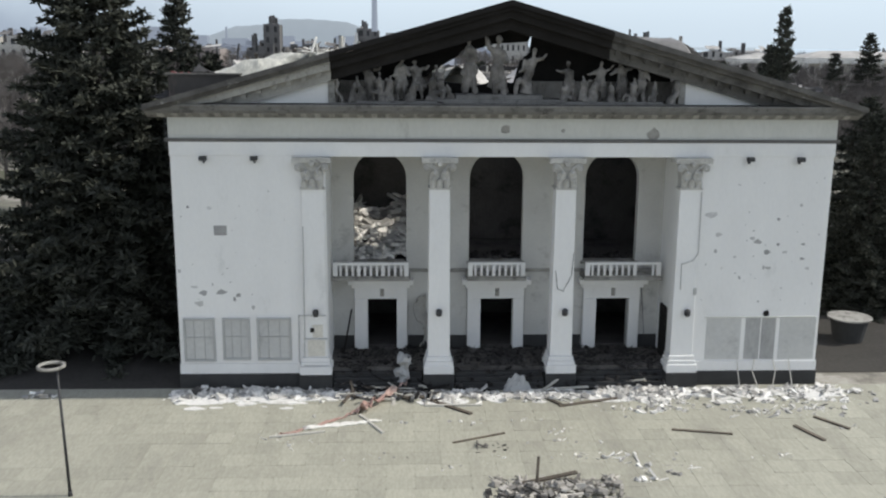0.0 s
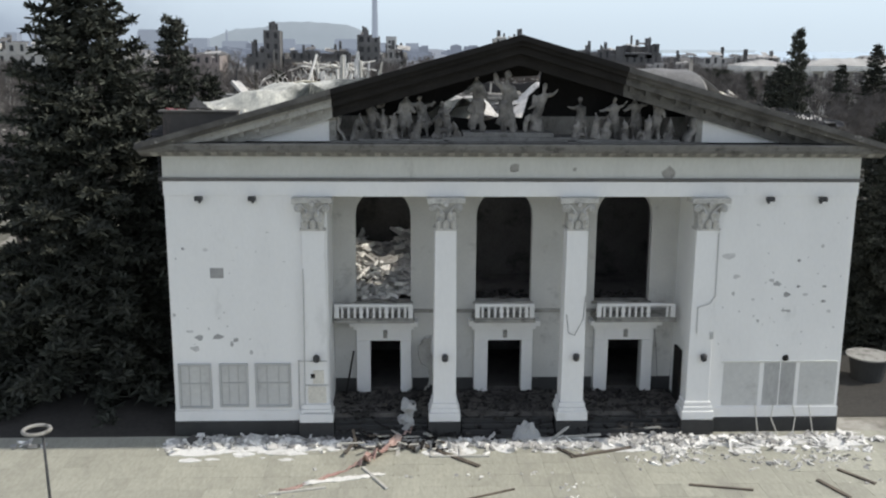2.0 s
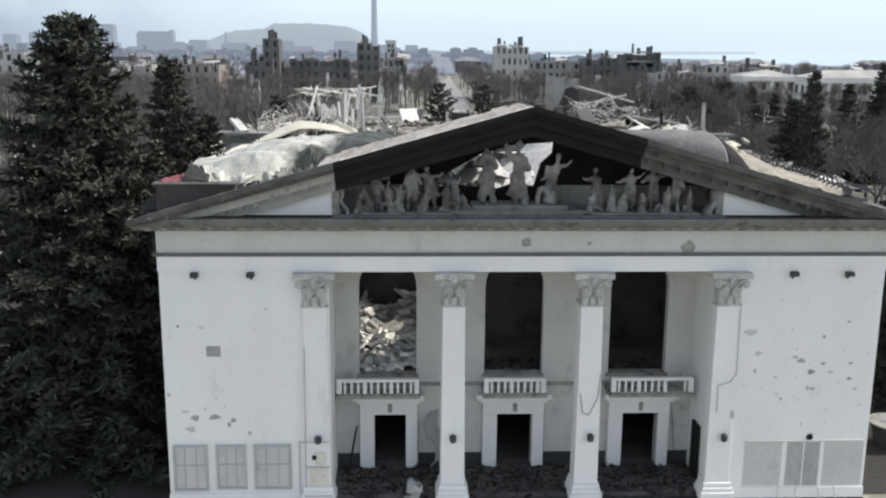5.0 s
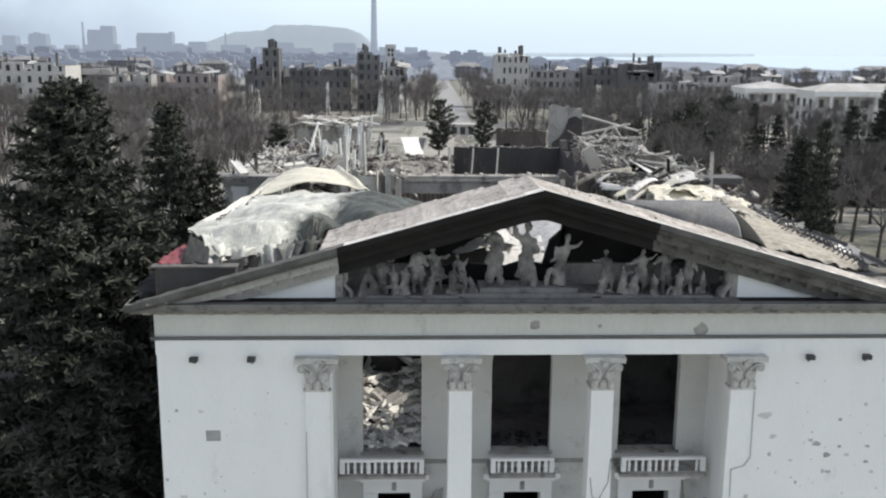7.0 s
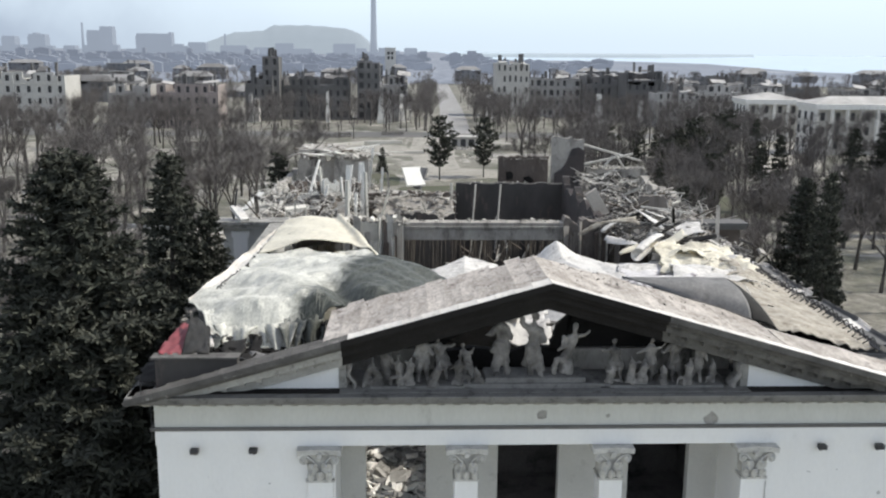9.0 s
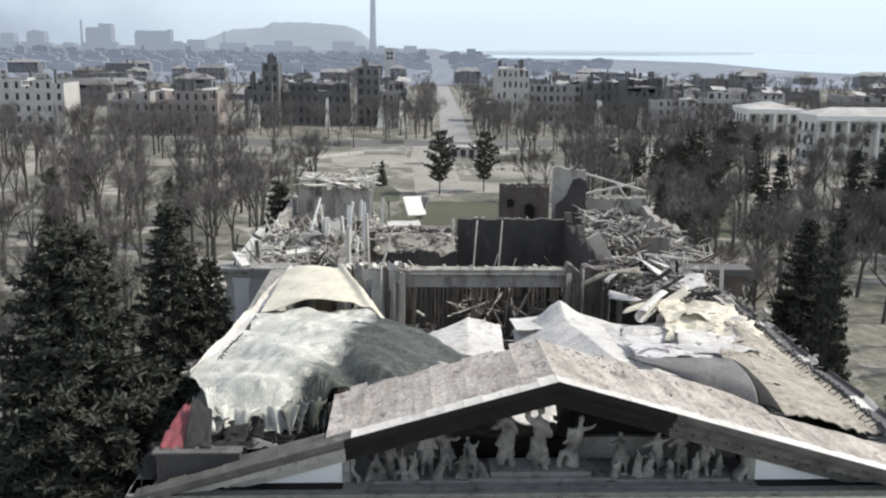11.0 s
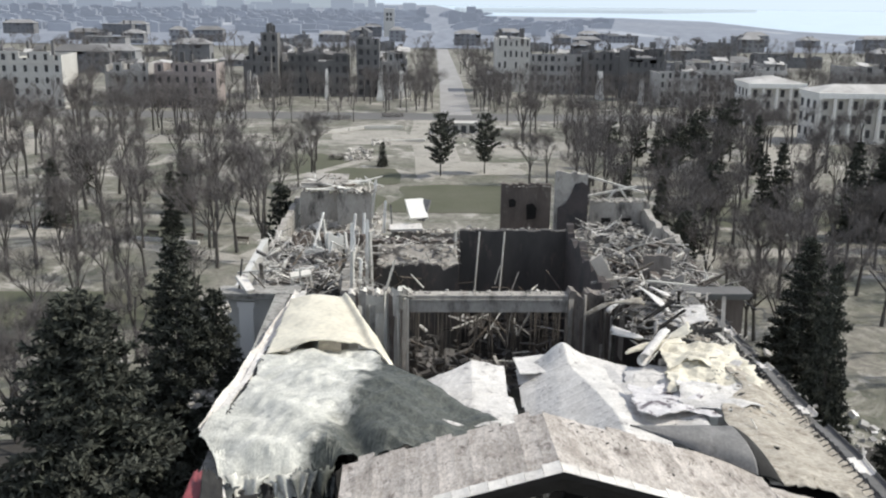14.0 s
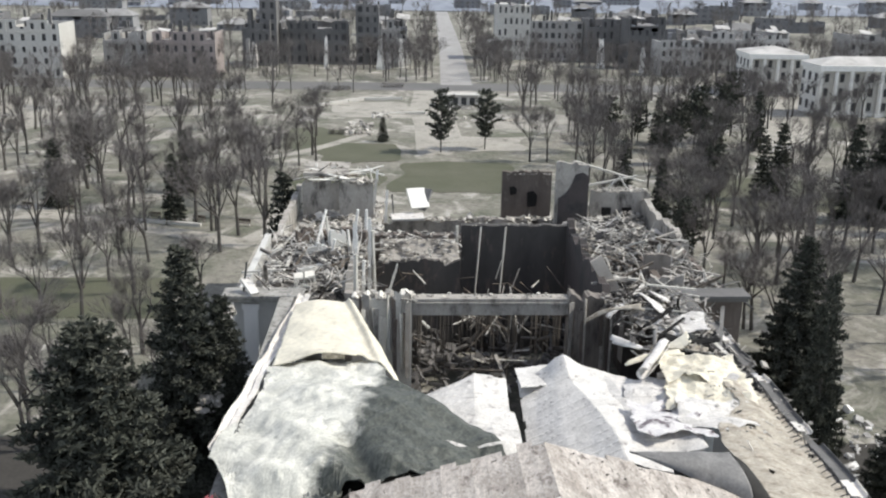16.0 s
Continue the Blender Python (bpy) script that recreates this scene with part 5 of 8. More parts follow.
def right_sheets():
    def slope(u, v):
        x, y = 9.4 + 2.2 * ease(0.5, 0.8, v) * (1 - u) + 4.9 * u + 0.3 * nz(v * 6, 2.0) * (1 - u), 3.4 + 12.8 * v + 0.3 * nz(u * 5, 9.0) * (1 - v)
        z = 14.05 - 0.95 * ease(0.1, 1.0, u) + 0.10 * facets(x, y, 6.0, 1.0, 0.3) + 0.06 * facets(x, y, 16.0, 1.0, 0.9) + 0.045 * max(0.0, 1 - abs((y * 2.1) % 1 - 0.5) * 7) + 0.05 * nz(x, y, 4.0, 0.8)
        z += ease(0.07, 0.0, v) * (0.28 * abs(nz(x * 1.6, 2.0)) - 0.35)
        return (x, y, z)
    ob = part("roof_sheet", Mesh().grid(slope, 84, 110, lambda u, v: torn(u, v, 6.0, 0.02) and nz(u * 5, v * 12, 3.0) + 0.5 * nz(u * 14, v * 30, 6.0) < 0.62), M_BEIGE, None, "", True, solid=0.04)
    tagged(ob, "rust-stained beige ribbed roof slope torn open", "roof sheet", "fallen roof sheets")

    apex, low, high = Vector((4.0, 5.6, 15.45)), Vector((8.85, 3.4, 14.2)), Vector((8.35, 5.5, 15.45))

    def curl(u, v):
        p = apex.lerp(low, u).lerp(apex.lerp(high, u), v)
        return p + Vector((0.1, -0.45, 0.22)) * (math.sin(math.pi * v) * u) + Vector((0, 0, 0.05 * nz(u * 5, v * 3, 2.0)))
    roof_sheet("roof_sheet", curl, 50, 26, M_GREY_SHEET, "grey roof sheet lifted off the gable", 8.0, 0.0, 0.03)

    def curl_end(u, v):
        p = Vector(curl(1.0, v))
        q = low.lerp(high, v) + Vector((1.35 - 0.2 * v, 0.1 - 0.9 * v, -0.75 - 0.5 * v))
        return p.lerp(q, u) + Vector((0.22, 0, 0.1)) * math.sin(math.pi * u)
    roof_sheet("roof_sheet", curl_end, 16, 20, M_BLACK_SHEET, "burnt black folded end of a roof sheet", 8.5, 0.0, 0.03)

    def layered(x0, x1, y0, y1, z0, z1, lean, seed, amp):
        """A ribbed sheet that lies in long shallow waves, x and y spans with a skewed outline."""
        def fn(u, v):
            x = x0 + (x1 - x0) * (u + 0.05 * nz(v * 9, seed)) + lean * v
            y = y0 + (y1 - y0) * (v + 0.22 * (tri(u * 1.3 + 0.1 * seed) - 0.5) + 0.04 * nz(u * 9, seed + 1))
            wave = 0.9 * amp * facets(x * 0.35, y, seed, 1.0, 0.5, 5) + 0.35 * amp * facets(x, y, seed + 3, 1.0, 0.7, 5)
            return (x, y, z0 + (z1 - z0) * u + wave + 0.03 * max(0.0, 1 - abs((y * 1.7) % 1 - 0.5) * 14))
        return fn
    for x0, x1, y0, y1, z0, z1, lean, seed, amp, mt, lab in (
            (7.6, 12.7, 12.6, 16.2, 14.1, 13.75, 0.8, 41.0, 0.8, M_CREAM, "cream ribbed roof sheet lying in waves"), (8.4, 13.3, 15.6, 19.6, 14.1, 13.7, 0.2, 42.0, 0.8, M_CREAM, "cream ribbed roof sheet lying in waves"),
            (7.8, 11.8, 10.4, 13.6, 14.1, 13.9, 0.4, 43.0, 0.7, M_SHEET, "torn white roof sheet lying in waves"), (5.6, 9.4, 10.0, 13.6, 13.9, 13.95, 0.2, 37.0, 0.35, M_LILAC, "white roof sheet with purple-grey scorch marks"),
            (5.8, 8.6, 13.2, 17.0, 13.4, 13.7, 0.6, 44.0, 0.4, M_SHEET, "torn white roof sheet lying in waves"), (10.0, 13.3, 23.4, 26.2, 13.5, 13.9, 0.4, 45.0, 0.5, M_SHEET, "pale triangular roof sheet propped on the wreckage"),
            (8.8, 12.4, 19.4, 22.6, 13.2, 13.4, 0.4, 46.0, 0.6, M_BEIGE, "torn beige roof sheet among the wreckage"), (9.4, 11.8, 26.4, 29.8, 12.9, 13.2, 0.3, 47.0, 0.7, M_GREY_SHEET, "torn grey roof sheet among the wreckage")):
        roof_sheet("roof_sheet", layered(x0, x1, y0, y1, z0, z1, lean, seed, amp), 56, 56, mt, lab, seed, 0.02, 0.03, False)

    def tube(u, v):
        w, r = 5.6 * u + 0.6, 0.34 + 0.06 * nz(v * 5, 2.0)
        return (7.5 + 2.3 * v + r * math.cos(w), 17.0 + 4.2 * v - 0.4 * math.sin(3.1 * v), 13.9 + r * math.sin(w) + 0.3 * math.sin(3.1 * v))
    roof_sheet("roof_sheet", tube, 18, 26, M_SHEET, "rolled-up white roof sheet lying across the wreckage", 48.0, 0.02, 0.03)
    rnd = random.Random(21)
    for k in range(30):
        cx, cy = rnd.uniform(8.0, 12.8), rnd.uniform(16.5, 31)
        if k > 23:
            cx, cy = rnd.uniform(15.0, 18.5), rnd.uniform(18, 30)
        long = k % 2 == 0
        w, l, a = (rnd.uniform(0.12, 0.35), rnd.uniform(2.0, 4.5), rnd.uniform(-1.6, 1.6)) if long else (rnd.uniform(0.5, 1.4), rnd.uniform(1.2, 3.0), rnd.uniform(-0.9, 0.9) + (1.57 if rnd.random() < 0.35 else 0))
        tip, tilt, b0, b1, k0, k1 = rnd.uniform(-0.7, 0.7), rnd.uniform(-0.35, 0.35), rnd.uniform(-0.8, 0.35), rnd.uniform(-0.8, 0.35), rnd.uniform(-0.3, 0.0), rnd.uniform(0.0, 0.3)
        base = 13.4 + rnd.uniform(0.1, 0.6) if k <= 23 else 0.5

        def scrap(u, v, cx=cx, cy=cy, w=w, l=l, a=a, tip=tip, tilt=tilt, b0=b0, b1=b1, k0=k0, k1=k1, base=base):
            p, q = (u - 0.5) * w * (0.5 + 0.8 * v), (v - 0.5) * l
            x, y = cx + p * math.cos(a) - q * math.sin(a), cy + p * math.sin(a) + q * math.cos(a)
            d = b0 * max(0.0, q / l + 0.4 * p / w - k1) * l * 0.6 + b1 * max(0.0, k0 - q / l + 0.3 * p / w) * l * 0.6
            return (x, y, base + tip * p + tilt * q + d + 0.25 * abs(p) * b1)
        roof_sheet("roof_sheet", scrap, 10 if not long else 3, 20, rnd.choice((M_SHEET, M_BEIGE, M_CREAM, M_GREY_SHEET, M_SCORCH, M_SHEET, M_BLACK_SHEET, M_CONC)), "long bent strip of roof sheet in the wreckage" if long else "bent scrap of roof sheet among the wreckage", k * 1.7, 0.09, 0.03)


right_sheets()


def roof_litter():
    rnd = random.Random(29)
    slope = lambda x, y: 14.2 - 1.0 * ease(11.0, 15.0, x) - 0.05
    m = Mesh()
    rubble(m, 10.2, 14.3, 8, 17, slope, 60, 0.06, 0.3, rnd, 0.4, 0.45)
    rubble(m, 8.0, 13.5, 18.5, 31, lambda x, y: 13.5 + 0.5 * nz(x, y, 1.0, 0.4), 420, 0.06, 0.4, rnd, 0.4, 0.6)
    tagged(part("roof_litter", m, M_RUBBLE), "pale splinters and plaster pieces strewn over the fallen roof", "rubble", kind="stuff")
    m = Mesh()
    rubble(m, -7.8, 8.6, 0.4, 4.3, lambda x, y: roof_z(x) - 0.02, 40, 0.03, 0.12, rnd, 0.3, 0.5)
    rubble(m, 1.0, 8.0, 2.4, 4.4, lambda x, y: roof_z(x) - 0.02, 60, 0.03, 0.12, rnd, 0.3, 0.5)
    rubble(m, 8.0, 14.2, 18.5, 31, lambda x, y: 13.6 - 0.5 * ease(11, 15, x) + 0.5 * nz(x, y, 2.0, 0.4), 380, 0.08, 0.45, rnd, 0.4, 0.7)
    tagged(part("burnt_litter", m, M_RUBBLE_DARK), "burnt splinters strewn over the roof sheets", "rubble", kind="stuff")

    m = Mesh()
    rubble(m, 13.6, 15.2, 9, 33, lambda x, y: 13.15 + 0.2 * abs(nz(x, y, 5.0)), 150, 0.06, 0.3, rnd, 0.45, 0.65)
    rubble(m, 10.5, 15.0, 17, 33, lambda x, y: 13.5 + 0.45 * abs(nz(x, y, 6.0)), 130, 0.12, 0.55, rnd, 0.4, 0.7)
    tagged(part("eaves_litter", m, M_CONC), "pale splinters and crumpled pieces along the broken eaves", "rubble", kind="stuff")

roof_litter()


def eaves():
    """Gutter channels with brackets along both long sides of the hall."""
    for s in (-1, 1):
        g = thing("eaves_gutter", "twisted pale eaves gutter with steel brackets along the hall roof" if s < 0 else "twisted dark eaves gutter with steel brackets along the hall roof", "gutter")
        ys = [(10.2 if s < 0 else 3.2) + (1.1 if s < 0 else 1.18) * k for k in range(21)]
        pts = [Vector((s * ((14.9 - 0.10 * (y - 9)) if s < 0 else 14.55) + 0.14 * nz(y, s * 3, 0, 0.5), y, 13.08 + 0.18 * nz(y, s, 1.0, 0.5))) for y in ys]
        for k, (a, b) in enumerate(zip(pts, pts[1:])):
            if s > 0 and k in (6, 13):
                continue

            def channel(u, v, a=a, b=b, s=s, k=k):
                p = a.lerp(b, v)
                w = (-0.42, -0.38, -0.05, 0.0, 0.34, 0.36)[int(round(u * 5))]
                h = (0.16, 0.0, -0.06, 0.10, 0.12, 0.0)[int(round(u * 5))]
                return (p.x - s * w, p.y, p.z + h + 0.05 * nz(p.y * 1.7, w * 3, s) + 0.12 * w * nz(k * 2.1, s))
            part("channel", Mesh().grid(channel, 5, 4), M_FLASH if s < 0 or k % 5 == 2 else M_DARKTRIM, g, solid=0.03)
            part("beam", Mesh().rod(a + Vector((-s * 0.42, 0, -0.04)), b + Vector((-s * 0.42, 0, -0.04)), 0.07, 0.07, 5), M_DARKTRIM, g)
        for k in range(48):
            p = pts[min(19, k * 20 // 48)].lerp(pts[min(20, k * 20 // 48 + 1)], (k * 20 / 48) % 1)
            e = Vector((-s * 0.48, 0, 0.06))
            top = p + Vector((-s * (0.62 + 0.1 * nz(k * 1.9, s)), 0.12, 0.42 + 0.22 * nz(k * 1.3, s)))
            part("bracket", Mesh().rod(p + e, top, 0.032, 0.028, 4).rod(top, p + Vector((-s * 0.95, 0.3 + 0.2 * nz(k * 0.9, 3.0), 0.10)), 0.028, 0.025, 4), M_STEEL, g)
    red = Mesh().grid(lambda u, v: (-14.2 - 0.25 * v + (0.95 - 0.4 * v) * u, 0.3 + 5.4 * v, 13.88 - 0.42 * v + 0.07 * nz(u * 4, v * 5) - 0.05 * u), 14, 26, lambda u, v: torn(u, v, 3.3, 0.05))
    tagged(part("red_sheet", red, M_RED, None, "", True, solid=0.04), "torn red painted sheet at the eaves corner", "sheet")


eaves()


def attic_debris():
    rnd = random.Random(63)
    for k in range(16):
        cx, cy, a = rnd.uniform(-13.6, -7.8), rnd.uniform(0.6, 4.4), rnd.uniform(0, 6.28)
        w, l, b0, b1, h0 = rnd.uniform(0.4, 1.1), rnd.uniform(0.8, 2.2), rnd.uniform(-0.6, 0.8), rnd.uniform(-0.4, 0.7), rnd.uniform(12.68, 12.95)

        def scrap(u, v, cx=cx, cy=cy, a=a, w=w, l=l, b0=b0, b1=b1, h0=h0):
            p, q = (u - 0.5) * w, (v - 0.5) * l
            x, y = cx + p * math.cos(a) - q * math.sin(a), cy + p * math.sin(a) + q * math.cos(a)
            return (x, y, h0 + max(0, b0 * (q + 0.3 * p)) + abs(b1 * p) + 0.1 * abs(nz(x * 3, y * 3, 1.0)))
        roof_sheet("roof_sheet", scrap, 8, 12, (M_SCORCH, M_BLACK_SHEET, M_BLACK_SHEET, M_BLACK_SHEET, M_BLACK_SHEET, M_GREY_SHEET)[k % 6], "bent scrap of sheet on the burnt attic floor", 80.0 + k, 0.12, 0.03)
    for k in range(14):
        p = Vector((rnd.uniform(-13.5, -7.6), rnd.uniform(0.6, 4.5), 12.75 + rnd.uniform(0, 0.25)))
        d = Vector((rnd.gauss(0, 1), rnd.gauss(0, 0.6), rnd.gauss(0, 0.12))).normalized() * rnd.uniform(1.0, 3.2)
        ob = part("fallen_beam", Mesh().rod(p - d / 2, p + d / 2, 0.07, 0.06, 4), M_CHAR)
        tagged(ob, "charred rafter fallen on the attic floor", "beam", "fallen beams")
    m = Mesh()
    rubble(m, -13.8, -7.6, 0.5, 5.0, lambda x, y: 12.64, 260, 0.06, 0.4, rnd, 0.5, 0.4)
    tagged(part("attic_rubble", m, M_CHAR), "burnt rubble on the attic floor", "rubble", kind="stuff")

    roof_sheet("roof_sheet", lambda u, v: (-13.25 - 0.6 * v + (1.0 - 0.25 * v) * u, 0.3 + 4.5 * v, 13.87 + (0.25 - 0.65 * u) * v + 0.10 * nz(u * 5, v * 4, 2.0)), 14, 20, M_BLACK_SHEET, "burnt black sheet hanging beside the red sheet", 91.0, 0.04, 0.03)
    part("parapet", Mesh().box(-14.15, -11.2, 0.0, 0.45, 12.6, 13.75), M_BACKWALL, theatre, "scorched dark parapet behind the gable corner", bevel=0.02)
    part("parapet_ledge", Mesh().box(-14.3, -11.15, -0.07, 0.52, 13.75, 13.83), M_WORNRAKE, theatre, "thin worn ledge on the parapet", bevel=0.02)
    roof_sheet("roof_sheet", lambda u, v: (-15.15 + 4.1 * u, 0.3 + 2.7 * v, 12.76 + 0.16 * abs(nz(u * 7, v * 4, 3.0)) + 0.16 * v), 40, 22, M_BLACK_SHEET, "burnt black sheet lying over the corner of the attic", 92.0, 0.05, 0.03)

attic_debris()


# ---- cross wing, stage and rear rooms ----
def ragged_wall(name, a, b, z0, z1, thick, material, parent, amp=0.8, seed=0.0, n=24, label=""):
    """A wall from a to b on plan with a broken top edge."""
    a, b = Vector((*a, 0)), Vector((*b, 0))
    d = (b - a)
    side = Vector((-d.y, d.x, 0)).normalized() * thick
    tops = [z1 + amp * (nz(k * 0.35, seed, 3.0) + 0.45 * nz(k * 1.3, seed, 7.0)) for k in range(n + 1)]
    n, tops = 2 * n, [tops[(k + 1) // 2] + 0.18 * amp * nz(k * 2.7, seed, 1.0) for k in range(2 * n + 1)]
    rim = [a + Vector((0, 0, z0))] + [a + d * k / n + Vector((0, 0, tops[k])) for k in range(n + 1)] + [b + Vector((0, 0, z0))]
    c = len(rim)
    m = Mesh().add(rim + [p + side for p in rim], [tuple(range(c)), tuple(reversed(range(c, 2 * c)))] + [(i, i + c, (i + 1) % c + c, (i + 1) % c) for i in range(c)])
    return part(name, m, material, parent, label)


M_WIRE = mat("burnt_wire", (0.16, 0.14, 0.12), (0.09, 0.08, 0.07), 2, 12, 0.9, 0.0)




M_LATH = mat("splintered_lath", (0.80, 0.77, 0.71), (0.40, 0.375, 0.335), 0.8, 9, 0.9, 0.0, island=0.5)


def rear():
    t = theatre
    # cross wing with its cornice, both sides of the stage
    for s in (-1, 1):
        x0, x1 = (-17.9, -13.2) if s < 0 else (13.8, 19.0)
        part("cross_wing_wall", Mesh().box(x0, x1, 33.3, 33.8, 0, 12.3).box(x0, x0 + 0.5, 33.8, 50, 0, 12.3).box(x1 - 0.5, x1, 33.8, 50, 0, 11.6), M_RECESS if s < 0 else M_BROWNWALL, t, "grey side wing wall" if s < 0 else "scorched side wing wall")
        part("cross_wing_cornice", Mesh().box(x0 - 0.5, x1 + 0.2, 32.7, 34.2, 12.3, 12.6).box(x0 - 0.7, x1 + 0.3, 32.5, 34.4, 12.6, 12.8), M_CORNICE if s < 0 else M_DARKTRIM, t)
        part("pilaster", Mesh().box(x0 + 0.7, x0 + 1.7, 33.1, 33.3, 0.7, 11.6).box(x0 + 0.6, x0 + 1.8, 33.05, 33.3, 11.6, 12.0), M_WHITE if s < 0 else M_BROWNWALL, t)
        part("wing_deck", Mesh().box(x0, x1, 34.2, 50, 10.6, 11.0), M_CONC, t)
    # stage opening
    for k in range(90):
        x, y = random.Random(900 + k).uniform(-5.0, 5.7), random.Random(950 + k).uniform(32.6, 34.2)
        z = random.Random(990 + k).uniform(6.0, 10.0)
        part("hanging_wire", Mesh().rod((x, y, 11.9), (x + 0.3 * nz(k, 1.5), y, z), 0.035, 0.02, 4, False), M_WIRE, t)
    part("proscenium_beam", Mesh().box(-5.2, 5.9, 31.5, 32.5, 11.75, 12.55).box(-5.2, 5.9, 31.4, 32.6, 12.55, 12.75).box(-5.2, 5.9, 31.45, 32.5, 12.75, 13.0), M_CONC, t, "grey concrete beam over the stage opening", bevel=0.03)
    for a, b, s in ((-9.4, -5.2, 1.0), (5.9, 9.0, 2.0)):  # cracked piers
        ragged_wall("proscenium_pier", (a, 31.4), (b, 31.4), 0.9, 13.1, 1.2, M_OLDPLASTER if s < 1.5 else M_PIER, t, 0.6, s, 14, "cracked pier beside the stage opening")
    rp = random.Random(5)
    for k in range(30):
        left = k < 16
        x = rp.uniform(-9.2, -5.6) if left else rp.uniform(5.9, 9.6)
        w, za, zb = rp.uniform(0.08, 0.3), rp.uniform(6, 10.5), rp.uniform(11.4, 13.5)
        y = 31.38 - rp.uniform(0.08, 0.5)
        q = rp.uniform(-0.25, 0.25)
        part("plaster_strip", Mesh().add([(x, y, za), (x + w, y + q, za + rp.uniform(-0.5, 0.5)), (x + w * 0.9 + rp.uniform(-0.2, 0.2), y + q, zb), (x + rp.uniform(-0.2, 0.1), y, zb + rp.uniform(-0.6, 0.4)), (x, y + 0.12, za), (x + w, y + q + 0.12, za), (x + w * 0.9, y + q + 0.12, zb), (x, y + 0.12, zb)],
                                         [(0, 1, 2, 3), (7, 6, 5, 4), (0, 4, 5, 1), (1, 5, 6, 2), (2, 6, 7, 3), (3, 7, 4, 0)]), (M_PALEWOOD, M_OLDPLASTER, M_BROWNWALL, M_CONC)[k % 4] if left else (M_PIER, M_CONC, M_BROWNWALL)[k % 3], t, "torn hanging strip of plaster and lath")
    for k in range(9):
        x, y = rp.uniform(-16.5, -10.5), rp.uniform(35.5, 49)
        ragged_wall("wall_stub", (x, y), (x + rp.uniform(1.2, 2.8), y + rp.uniform(-1.5, 1.5)), 9.5, rp.uniform(12.3, 14.0), 0.4, (M_CONC, M_BROWNWALL, M_RECESS)[k % 3], t, 0.5, 30.0 + k, 7, "broken stub of an inner wall")
    for k in range(7):
        x, y = rp.uniform(10.5, 17), rp.uniform(36, 49)
        ragged_wall("wall_stub", (x, y), (x + rp.uniform(1.2, 2.8), y + rp.uniform(-1.5, 1.5)), 9.5, rp.uniform(12.0, 13.6), 0.4, (M_CONC, M_BROWNWALL, M_PIER)[k % 3], t, 0.5, 50.0 + k, 7, "broken stub of an inner wall")
    ragged_wall("stage_wall", (-9.4, 32.6), (-9.4, 50), 0.9, 13.0, 0.6, M_CONC, t, 1.0, 3.0)
    ragged_wall("stage_wall", (9.4, 32.6), (9.4, 50), 0.9, 13.0, 0.6, M_BRICK, t, 1.2, 4.0)
    ragged_wall("back_wall", (-9.4, 50), (-0.6, 50), 0.9, 12.2, 0.7, M_BROWNWALL, t, 0.7, 5.0)
    ragged_wall("inner_wall", (-7.9, 46.5), (-0.9, 46.5), 0.9, 10.9, 0.5, M_BACKWALL, t, 0.5, 5.5, label="scorched inner wall of the stage")
    part("sloping_deck", Mesh().add([(-7.8, 46.7, 10.5), (-0.9, 46.7, 10.5), (-0.9, 49.9, 11.9), (-7.8, 49.9, 11.9), (-7.8, 46.7, 10.2), (-0.9, 46.7, 10.2), (-0.9, 49.9, 11.6), (-7.8, 49.9, 11.6)], [(0, 1, 2, 3), (7, 6, 5, 4), (0, 4, 5, 1), (1, 5, 6, 2), (2, 6, 7, 3), (3, 7, 4, 0)]), M_CONC, t, "collapsed floor slab strewn with rubble")
    ragged_wall("back_wall", (-0.6, 50), (9.4, 50), 0.9, 13.1, 0.7, M_BACKWALL, t, 0.15, 6.0, label="scorched back wall of the stage")
    ragged_wall("tall_wall", (9.9, 63.5), (13.2, 63.5), 0.9, 15.9, 0.6, M_CONC, t, 0.3, 8.0, 8, "tall standing fragment of wall")
    ragged_wall("rear_wall", (-12.3, 64), (-8.8, 64), 0, 13.9, 0.6, M_CONC, t, 0.8, 9.0)
    ragged_wall("rear_wall", (-16.2, 65.4), (-12.3, 65.4), 0, 13.6, 0.5, M_CONC, t, 0.9, 9.6)
    part("roof_slab", Mesh().box(-16.4, -11.8, 65, 71, 13.7, 14.0, pose(0, 0, 0, 0, 1.5, 0)), M_CONC, t, "cracked roof slab edge")
    ragged_wall("rear_wall", (5.4, 73), (11.0, 73), 0, 12.9, 0.6, M_BROWNWALL, t, 0.35, 10.0)
    ragged_wall("rear_wall", (14.0, 65.5), (20.3, 65.5), 0, 12.5, 0.6, M_CONC, t, 0.3, 11.0)
    ragged_wall("rear_wall", (-16.8, 50), (-16.8, 72), 0, 11.6, 0.6, M_CONC, t, 0.6, 12.0)
    ragged_wall("rear_wall", (20.0, 50), (20.0, 72), 0, 11.6, 0.6, M_CONC, t, 0.6, 13.0)
    ragged_wall("rear_wall", (-16.8, 72), (20.0, 72), 0, 7.6, 0.6, M_CONC, t, 1.2, 14.0, 60)
    # dark insides of empty windows painted as flat black shapes on the walls
    for x, w, z, h in ((6.3, 0.7, 10.3, 1.0), (8.3, 1.0, 8.9, 1.9)):
        part("window_opening", Mesh().prism([(x, z), (x + w, z + 0.1), (x + w * 1.1, z + h * 0.7), (x + w * 0.6, z + h), (x - 0.1, z + h * 0.9)], 72.66, 72.69), M_CHAR, t, "burnt empty window")
